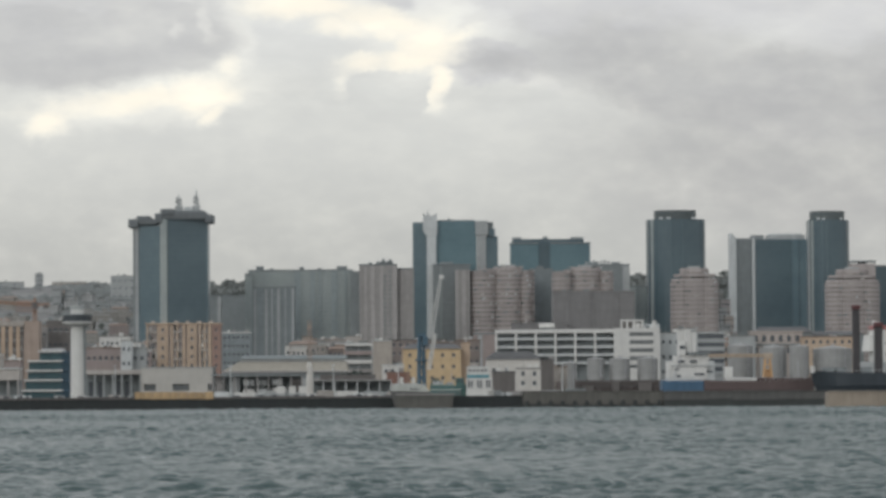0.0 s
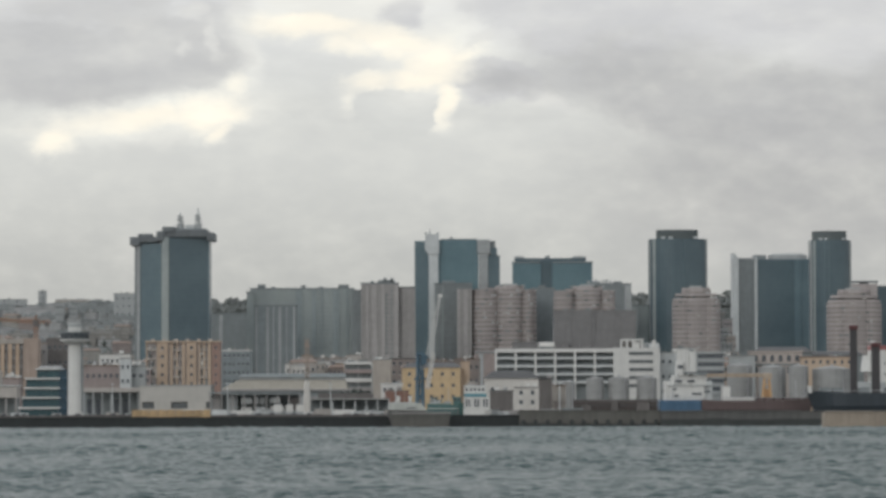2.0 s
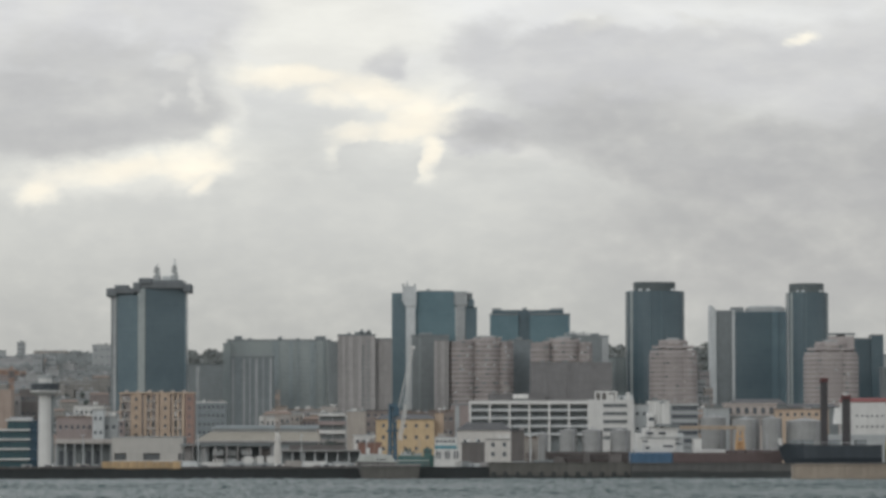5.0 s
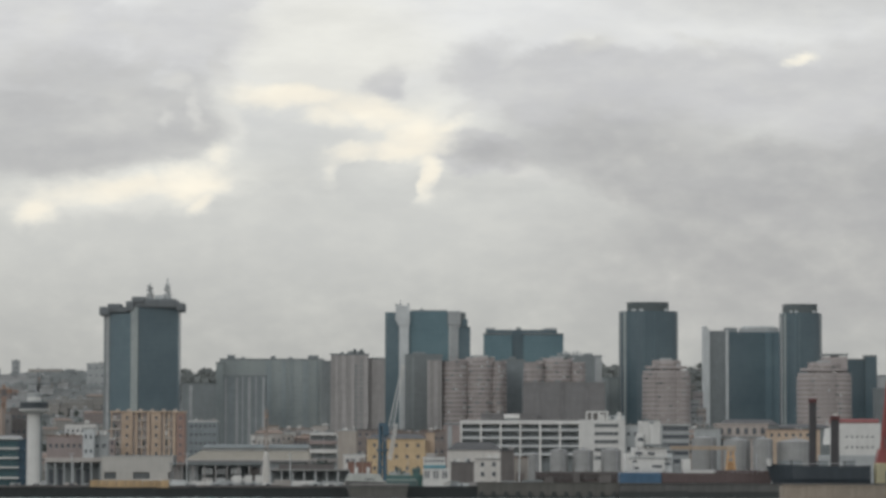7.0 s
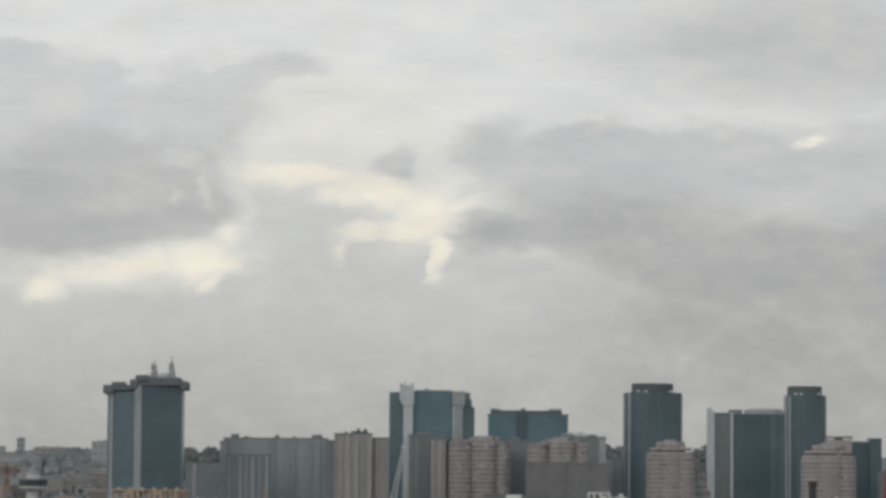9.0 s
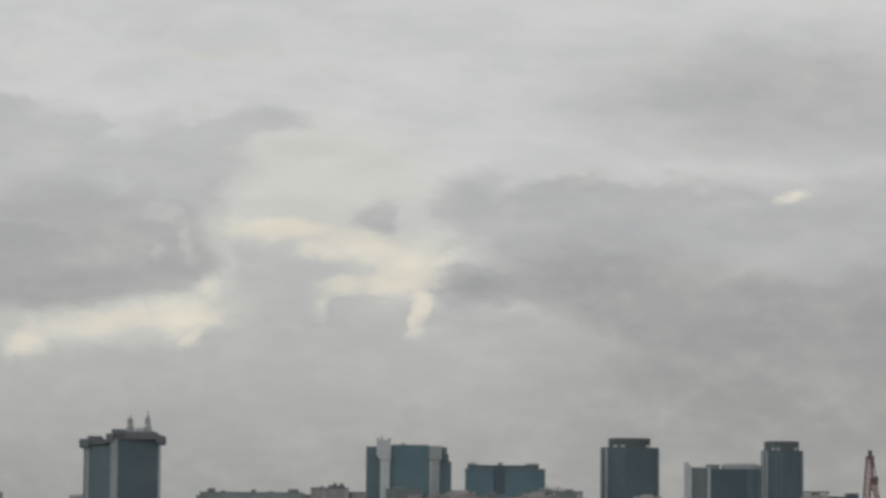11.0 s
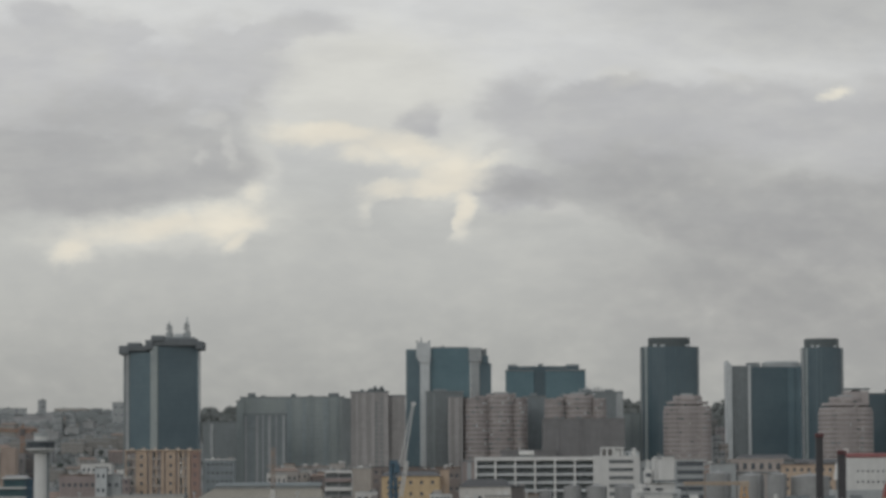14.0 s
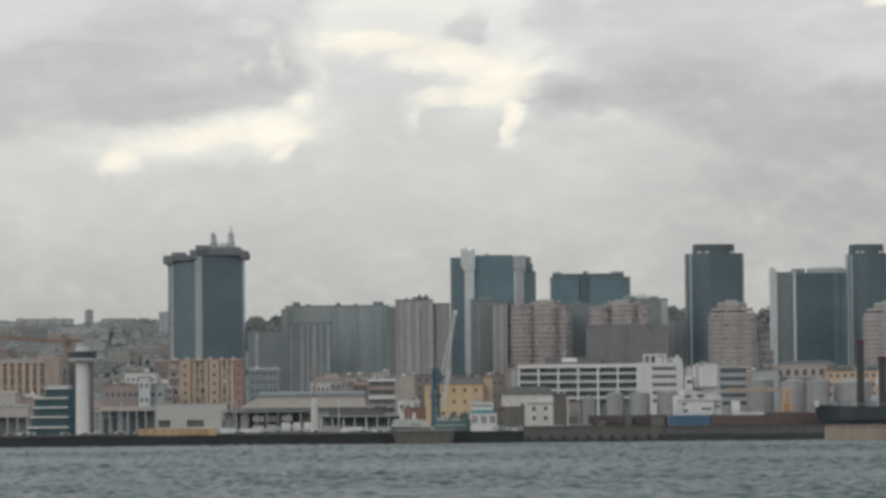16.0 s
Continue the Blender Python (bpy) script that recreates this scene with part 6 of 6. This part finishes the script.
def pale_launch():
    t = thing("work_boat", -19.4, 1303, 0.0, "pale grey-green work boat with two white funnels", "boat", "harbour boats")
    part("hull", side_profile(((2.4, -1.0), (14.6, -1.0), (14.6, 6.0), (0.2, 6.4)), -0.6, 2.8), M["quay_dark"], t)
    part("deckhouse", side_profile(((0.3, 6.3), (14.5, 5.9), (12.6, 8.5), (9.5, 9.0), (1.6, 9.0)), -0.3, 2.6), M["barge_pale"], t, "long pale sloping deckhouse")
    part("deck_edge", box(0.9, 13.2, -0.45, -0.2, 8.4, 8.7), M["concrete_light"], t)
    for i, fx in enumerate((4.4, 8.6)):
        part("funnel", prism(ring(fx, 1.0, 0.6, 0.6, 14), 8.6, 11.2), M["white"], t, "white funnel")
    part("mast", bar(bmesh.new(), (6.6, 1.2, 8.6), (6.6, 1.2, 14.6), 0.12), M["tan_paint"], t)
    for i in range(4):
        part("cabin_window", box(7.4 + 0.9 * i, 8.0 + 0.9 * i, -0.42, -0.28, 6.7, 7.3), M["window"], t)


deck_barge()
pale_launch()
boat(-5.2, 9.4, 8.0, 1374, M["hull_green"], "dark green work boat with a pale wheelhouse",
     ((0.02, 0.6, 0, 0.5, "hull_grey"), (0.08, 0.34, 0.5, 1.6, "concrete_light"), (0.42, 0.62, 0.3, 1.2, "concrete"), (0.66, 0.88, 0, 2.9, "hull_green")))


def harbour_ferry():
    """Two full white decks, a teal band between them and a set-back top deck."""
    t = thing("ferry", 8.4, 1370, 2.5, "small white ferry with a teal band and three decks", "ferry", "harbour boats")
    h = part("hull", hull(9.8, 5.5, 3.4, 0.5, 0.8), M["white"], t)
    h.location = (0, 3, 0)
    low = part("lower_deck", box(0.1, 9.8, 0.3, 5.6, 3.2, 8.3, bevel=0.12), M["white"], t)
    part("teal_band", box(0.2, 8.6, 0.1, 5.5, 8.3, 9.5, bevel=0.06), M["teal_strip"], t, "teal painted band")
    up = part("upper_deck", box(0.3, 8.5, 0.5, 5.4, 9.5, 12.5, bevel=0.1), M["white"], t)
    part("roof", box(0.0, 8.2, 0.3, 5.6, 12.3, 12.6, bevel=0.05), M["concrete_light"], t)
    part("wheelhouse", box(1.4, 4.6, 1.2, 4.4, 12.6, 14.0, bevel=0.1), M["cream"], t)
    for i in range(8):
        if i % 3 != 2:
            part("deck_window", box(0.8 + 1.1 * i, 1.4 + 1.1 * i, 0.2, 0.36, 4.6, 7.4), M["window"], low)
    for i in range(5):
        part("deck_window", box(0.9 + 1.5 * i, 1.8 + 1.5 * i, 0.4, 0.56, 10.6, 11.5), M["window"], up)
    part("mast", bar(bmesh.new(), (5.4, 3, 12.6), (5.4, 3, 16.0), 0.1), M["steel"], t)


harbour_ferry()


def furled_sail():
    x, top = -50.4, 17.2
    base = 2.5
    t = thing("white_pylon", x, 1378, base, "tall slender white tapered harbour light", "harbour light")
    h = top - base
    r = 1.25
    part("shaft", prism(ring(0, 0, r * 0.75, r * 0.75, 14), 0, h * 0.45, None, ring(0, 0, r * 1.15, r * 1.0, 14)), M["offwhite"], t)
    part("upper_shaft", prism(ring(0, 0, r * 1.15, r * 1.0, 14), h * 0.45, h * 0.9, None, ring(0, 0, r * 0.8, r * 0.8, 14)), M["offwhite"], t)
    part("tip", prism(ring(0, 0, r * 0.8, r * 0.8, 14), h * 0.9, h, None, ring(-r * 0.2, 0, r * 0.35, r * 0.35, 14)), M["offwhite"], t)
    part("lamp", prism(ring(0, 0, r * 0.4, r * 0.4, 10), h, h + 1.2), M["concrete_dark"], t)
    mast = part("mast", lattice(bmesh.new(), (0, 0, h + 0.4), (0, 0, h + 15.5), 1.3, 9, 0.13), M["sienna"], t, "tan lattice mast over the white shaft")
    part("mast_head", prism(ring(0, 0, 1.0, 1.0, 10), h + 12.6, h + 14.0, None, ring(0, 0, 0.5, 0.5, 10)), M["sienna"], mast)
    part("mast_arm", box(-2.6, 2.6, -0.2, 0.2, h + 8.4, h + 8.8), M["sienna"], mast)


def lamp_post(x, y, h):
    t = thing("street_lamp", x, y, 2.5, "tall pale steel lamp post on the quay", "street lamp", "quay lamps")
    part("post", prism(ring(0, 0, 0.28, 0.28, 8), 0, h, None, ring(0, 0, 0.16, 0.16, 8)), M["concrete_light"], t)
    part("lamp_head", box(-0.9, 0.9, -0.25, 0.25, h, h + 0.25), M["concrete_light"], t)
    return t


furled_sail()
for lx in (-81.5, -125.4, -42.2, -17.4, 45.2):
    lamp_post(lx, 1398, 13.5)


def tower_crane():
    x, z = -256.6, 58.0
    g = ground_at(x, 2300)
    t = thing("tower_crane", x, 2300, g, "small brown building-site tower crane", "crane")
    h = z - g
    part("mast", lattice(bmesh.new(), (0, 0, 0), (0, 0, h), 2.0, 16, 0.26), M["crane_orange"], t)
    part("jib", lattice(bmesh.new(), (-2, 0, h + 0.3), (-44, 0, h + 3.4), 1.7, 14, 0.3), M["crane_orange"], t, "long rusty orange jib")
    part("counter_jib", lattice(bmesh.new(), (-2, 0, h + 0.3), (9, 0, h + 0.3), 1.6, 5, 0.26), M["crane_orange"], t)
    part("counterweight", box(5.5, 8.6, -1.0, 1.0, h - 2.2, h + 0.2, bevel=0.1), M["soot"], t)
    part("cab", box(-1.6, 1.6, -1.4, 1.4, h - 2.6, h + 1.6, bevel=0.15), M["soot"], t)
    part("tower_head", lattice(bmesh.new(), (0, 0, h + 1.4), (0, 0, h + 4.6), 1.0, 3, 0.18), M["crane_orange"], t)


tower_crane()


# ---- quay clutter ----
def van(x, y, mat, label, L=5.2, H=2.3):
    t = thing("van", x, y, 2.5, label, "van", "vehicles on the quay")
    part("body", prism([(0, 0), (L, 0), (L, 2), (0, 2)], 0.35, H * 0.6), mat, t)
    part("cab", prism([(0.1, 0.05), (L * 0.85, 0.05), (L * 0.85, 1.95), (0.1, 1.95)], H * 0.6, H, None,
                      [(0.2, 0.15), (L * 0.72, 0.15), (L * 0.72, 1.85), (0.2, 1.85)]), mat, t)
    part("glass", box(L * 0.3, L * 0.68, 0.0, 0.1, H * 0.62, H * 0.9), M["window"], t)
    for wx in (L * 0.2, L * 0.8):
        for wy in (0.05, 1.75):
            b = bmesh.new()
            bar(b, (wx, wy, 0.35), (wx, wy + 0.22, 0.35), 0.35, 12)
            part("wheel", b, M["dark"], t)
    return t


def container(x, y, mat, label, z=2.5):
    t = thing("shipping_container", x, y, z, label, "shipping container", "containers on the quay")
    part("body", box(0, 6.1, 0, 2.4, 0.05, 2.55), mat, t)
    rib = mesh_of("rib", box(-0.06, 0.06, -0.05, 0, 0.15, 2.45), mat)
    for i in range(12):
        share("rib", rib, t, 0.3 + i * 0.5, 0, 0)
    return t


rng = random.Random(5)
colours = [("white", "white"), ("cream", "cream"), ("concrete", "grey"), ("concrete_dark", "dark grey"), ("brown", "brown-grey"), ("concrete_light", "pale grey")]
for i in range(34):
    m, word = colours[rng.randrange(6)]
    van(-165 + i * 4.7 + rng.uniform(-1.5, 1.5), rng.uniform(1352, 1386), M[m], word + " parked van on the quay", rng.uniform(4.2, 6.2), rng.uniform(1.6, 2.9))
for i in range(18):
    m, word = colours[rng.randrange(6)]
    container(-95 + i * 7.0 + rng.uniform(0, 0.6), 1452 + rng.uniform(0, 5), M[m], word + " shipping container in the goods yard")
for i in range(9):
    m, word = colours[rng.randrange(6)]
    container(-70 + i * 15 + rng.uniform(0, 4), 1430, M[m], word + " shipping container standing on the quay")


def truck(x, y, mat, label, L, H):
    t = thing("truck", x, y, 2.5, label, "truck", "vehicles on the quay")
    part("box", box(0, L * 0.76, 0, 2.5, 0.9, H, bevel=0.05), mat, t)
    part("chassis", box(0, L, 0.3, 2.2, 0.55, 0.9), M["dark"], t)
    cab = part("cab", prism([(L * 0.79, 0.05), (L, 0.05), (L, 2.45), (L * 0.79, 2.45)], 0.7, 2.9, None,
                            [(L * 0.79, 0.1), (L * 0.96, 0.1), (L * 0.96, 2.4), (L * 0.79, 2.4)]), M["concrete_light"], t)
    part("side_window", box(L * 0.85, L * 0.95, 0.0, 0.1, 1.8, 2.5), M["window"], cab)
    for wx in (L * 0.12, L * 0.25, L * 0.9):
        for wy in (0.05, 2.15):
            b = bmesh.new()
            bar(b, (wx, wy, 0.5), (wx, wy + 0.3, 0.5), 0.5, 12)
            part("wheel", b, M["dark"], t)
    return t


for i in range(16):
    m, word = colours[rng.randrange(6)]
    truck(-98 + i * 9.6 + rng.uniform(-2, 2), rng.uniform(1388, 1396), M[m], word + " box truck parked by the sheds", rng.uniform(7, 11), rng.uniform(3.0, 4.0))


def portable_cabin(x, y, w, z, mat, label):
    t = thing("portable_cabin", x, y, z, label, "cabin", "cabins before the ferry hall")
    part("body", box(0, w, 0, 2.4, 0, 2.7, bevel=0.08), mat, t)
    part("roof", box(-0.1, w + 0.1, -0.1, 2.5, 2.7, 2.82), M["concrete"], t)
    part("window", box(w * 0.15, w * 0.85, -0.04, 0.05, 1.0, 2.0), M["concrete_dark"] if mat is M["white"] else M["window"], t) if w > 3.6 else None
    return t


for cx, cw in ((-63.3, 3.2), (-58.6, 2.6), (-54.8, 3.5)):
    portable_cabin(cx, 1384, cw, 2.5, M["concrete"], "grey site cabin at the foot of a stack")
    portable_cabin(cx, 1384, cw, 5.33, M["white"], "white site cabin stacked on a grey one")


# ---- town and trees behind ----
def far_house(w, d, h, wall, roof, label, wing=0.0):
    t = thing("hill_house", 0, 0, 0, label, "house", "houses on the hillside")
    part("wall", box(0, w, 0, d, -4, h), wall, t)
    if roof is M["roof_tile"]:
        part("roof", prism([(-0.5, -0.5), (w + 0.5, -0.5), (w + 0.5, d + 0.5), (-0.5, d + 0.5)], h, h + 1.6, None,
                           [(1.5, d * 0.4), (w - 1.5, d * 0.4), (w - 1.5, d * 0.6), (1.5, d * 0.6)]), roof, t)
    else:
        part("roof", box(-0.3, w + 0.3, -0.3, d + 0.3, h, h + 0.7), roof, t)
        part("roof_hut", box(w * 0.3, w * 0.55, d * 0.3, d * 0.7, h + 0.7, h + 3.2), wall, t)
    if wing:
        part("wing", box(w, w + wing, 1.5, d, -4, h * 0.6), wall, t)
    return t


rng = random.Random(11)
kinds = [far_house(16, 11, 10, M["far_cream"], M["roof_tile"], "cream hillside house under a tiled roof", 5),
         far_house(22, 12, 11, M["far_beige"], M["concrete"], "beige hillside apartment house", 8),
         far_house(12, 10, 8, M["far_white"], M["roof_grey"], "small white hillside house"),
         far_house(26, 12, 12, M["far_grey"], M["concrete_dark"], "grey hillside apartment block"),
         far_house(18, 10, 11, M["far_pink"], M["roof_tile"], "faded pink hillside house")]
first = set()


def bearing():
    """A bearing towards one of the open views between the towers."""
    r = rng.random()
    return rng.uniform(-0.146, -0.078) if r < 0.72 else rng.uniform(-0.066, -0.05) if r < 0.8 else rng.uniform(0.105, 0.14)


for i in range(250):
    y = rng.choice((rng.uniform(2020, 2450), rng.uniform(2450, 2950), rng.uniform(2950, 3500), rng.uniform(3000, 3700), rng.uniform(3100, 3640)))
    x = bearing() * y
    if y < 2500:
        x = rng.uniform(-0.146, -0.078) * y
    k = rng.choice((0, 1, 2, 2, 2, 0, 3, 4, 1)) if y > 2500 else rng.choice((0, 2, 2, 4))
    m = pose(x, y, ground_at(x, y), 0, 0, rng.uniform(-20, 20))
    if k not in first:
        first.add(k)
        kinds[k].matrix_basis = m
    else:
        copy_thing(kinds[k], m)


def hilltop_block(x0, x1, top, y, mat, label):
    return town_house(x0, x1, top, y, 14, mat, M["concrete"], label, 3, 4, name="hilltop_building", group="hilltop buildings")


hilltop_block(-438.3, -431.0, 124.6, 3930, M["concrete"], "small grey water tower house on the ridge")
hilltop_block(-336.1, -311.0, 115.2, 3700, M["concrete"], "large pale block on the ridge")
hilltop_block(-384.5, -376.0, 103.3, 3600, M["concrete"], "tall pale block on the upper slope")
hilltop_block(-373.5, -364.5, 101.0, 3610, M["concrete"], "tall pale block on the upper slope")
hilltop_block(-411.6, -377.1, 113.2, 3850, M["beige"], "long beige building along the ridge")
hilltop_block(-501.9, -442.5, 113.6, 3850, M["concrete"], "long grey building along the ridge")


def tree_mesh(name, r, h, n, seed, leaf="leaf", shell=0.5, size=1.0):
    """Many small leaf clumps gathered in uneven lobes, with gaps between."""
    g = random.Random(seed)
    bm = bmesh.new()
    lobes = [(g.uniform(-0.6, 0.6) * r, g.uniform(-0.6, 0.6) * r, h * g.uniform(0.5, 0.95), r * g.uniform(0.35, 0.6)) for _ in range(7)]
    for i in range(n):
        cx, cy, cz, cr = lobes[i % 7]
        v = Vector((g.gauss(0, 1), g.gauss(0, 1), g.gauss(0, 0.7))).normalized() * cr * g.uniform(shell, 1.05)
        c = Vector((cx, cy, cz)) + v
        s = g.uniform(0.35, 0.75) * size
        e = Euler((g.uniform(0, 6.28), g.uniform(0, 6.28), 0)).to_matrix()
        q = [bm.verts.new(c + e @ Vector(p) * s) for p in ((-1, -0.6, 0), (1, -0.6, 0.2), (0.8, 0.7, 0), (-0.9, 0.6, -0.2))]
        bm.faces.new(q)
    return mesh_of(name, bm, M[leaf])


def trunk_mesh(h):
    bm = prism(ring(0, 0, 0.45, 0.45, 8), -1, h * 0.7, None, ring(0.2, 0, 0.2, 0.2, 8))
    for a in range(4):
        bar(bm, (0, 0, h * 0.4), (math.cos(a * 1.7) * 2.2, math.sin(a * 1.7) * 2.2, h * 0.75), 0.14, 5)
    return mesh_of("trunk", bm, M["bark"])


crowns = [(tree_mesh("crown", 4.5, 10, 260, s), trunk_mesh(10)) for s in (1, 2, 3)]
ridge_crowns = [(tree_mesh("crown", 5.5, 8, 620, s, "ridge_leaf", 0.85, 1.35), trunk_mesh(6)) for s in (4, 5, 6)]


def tree(x, y, scale, label="dark broad-leaved tree on the slope", z=None, kinds_of=crowns):
    t = thing("tree", x, y, ground_at(x, y) if z is None else z, label, "tree", "trees on the slopes")
    c, tr = kinds_of[rng.randrange(3)]
    turn = rng.uniform(0, 360)
    for nm, me in (("trunk", tr), ("crown", c)):
        o = share(nm, me, t, 0, 0, 0, turn)
        o.scale = (scale, scale, scale)
    return t


for i in range(120):
    y = rng.uniform(2700, 3450)
    tree(bearing() * y, y, rng.uniform(0.45, 0.9))

for i in range(80):
    y = rng.uniform(3560, 3860)
    tree(rng.uniform(-0.068, -0.048) * y, y, rng.uniform(1.0, 1.6), "dark tree on the skyline ridge", None, ridge_crowns)
for i in range(40):
    y = rng.uniform(3560, 3850)
    tree(rng.uniform(0.046, 0.0565) * y, y, rng.uniform(1.0, 1.7), "dark tree on the skyline ridge", None, ridge_crowns)
for hx, hw, ht, hm, hy in ((209.0, 5.0, 75.0, "far_cream", 2800), (212.0, 7.0, 69.0, "rose", 2790), (208.5, 6.5, 62.0, "far_white", 2780), (213.5, 6.5, 56.0, "palazzo", 2772), (208.0, 9.0, 50.0, "far_white", 2764), (211.0, 10.0, 44.0, "palazzo", 2756)):
    town_house(hx, hx + hw, ht, hy, 9, M[hm], M["concrete"], "faded rose house stepped up the steep slope", 9, 3)
for i in range(26):
    y = rng.uniform(3640, 3860)
    tree(rng.uniform(0.0725, 0.0815) * y, y, rng.uniform(1.0, 1.5), "dark tree on the skyline ridge", None, ridge_crowns)
for i in range(14):
    y = rng.uniform(2950, 3550)
    copy_thing(kinds[(0, 2, 4)[i % 3]], pose(rng.uniform(0.0725, 0.081) * y, y, ground_at(0.077 * y, y), 0, 0, rng.uniform(-20, 20)))
pine = tree(290.3, 3800, 1.9, "broad umbrella pine on the skyline ridge")
for o in pine.children:
    if o.name.startswith("crown"):
        o.scale, o.location = (1.5, 1.5, 0.9), (0, 0, 11.0)

tree(-47.3, 1885, 1.15, "dark round-headed tree before a white house")
tree(-3.5, 1700, 0.8, "small dark tree beside the yellow house")


def woodland():
    """Scrub and low trees over the slopes: thousands of small clumps in loose drifts."""
    g = random.Random(21)
    bm = bmesh.new()
    for i in range(760):
        y = g.uniform(2980, 3880)
        r = g.random()
        x = (g.uniform(-0.104, -0.078) if r < 0.4 else g.uniform(-0.146, -0.078) if r < 0.7 else g.uniform(-0.068, -0.046) if r < 0.9 else g.uniform(0.1, 0.14)) * y
        for j in range(16):
            px, py = x + g.gauss(0, 9), y + g.gauss(0, 6)
            c = Vector((px, py, ground_at(px, py) + g.uniform(0.2, 2.0)))
            e = Euler((g.uniform(0.2, 1.1), g.uniform(-0.5, 0.5), g.uniform(-0.6, 0.6))).to_matrix()
            s = g.uniform(1.1, 2.6)
            bm.faces.new([bm.verts.new(c + e @ Vector(p) * s) for p in ((-1, -0.6, 0), (1, -0.6, 0.3), (0.8, 0.7, 0), (-0.9, 0.6, -0.3))])
    ob = new("woodland", mesh_of("woodland", bm, M["far_leaf"]))
    tagged(ob, "dark scrub and low woods over the hillside", "woodland", kind="stuff")


woodland()
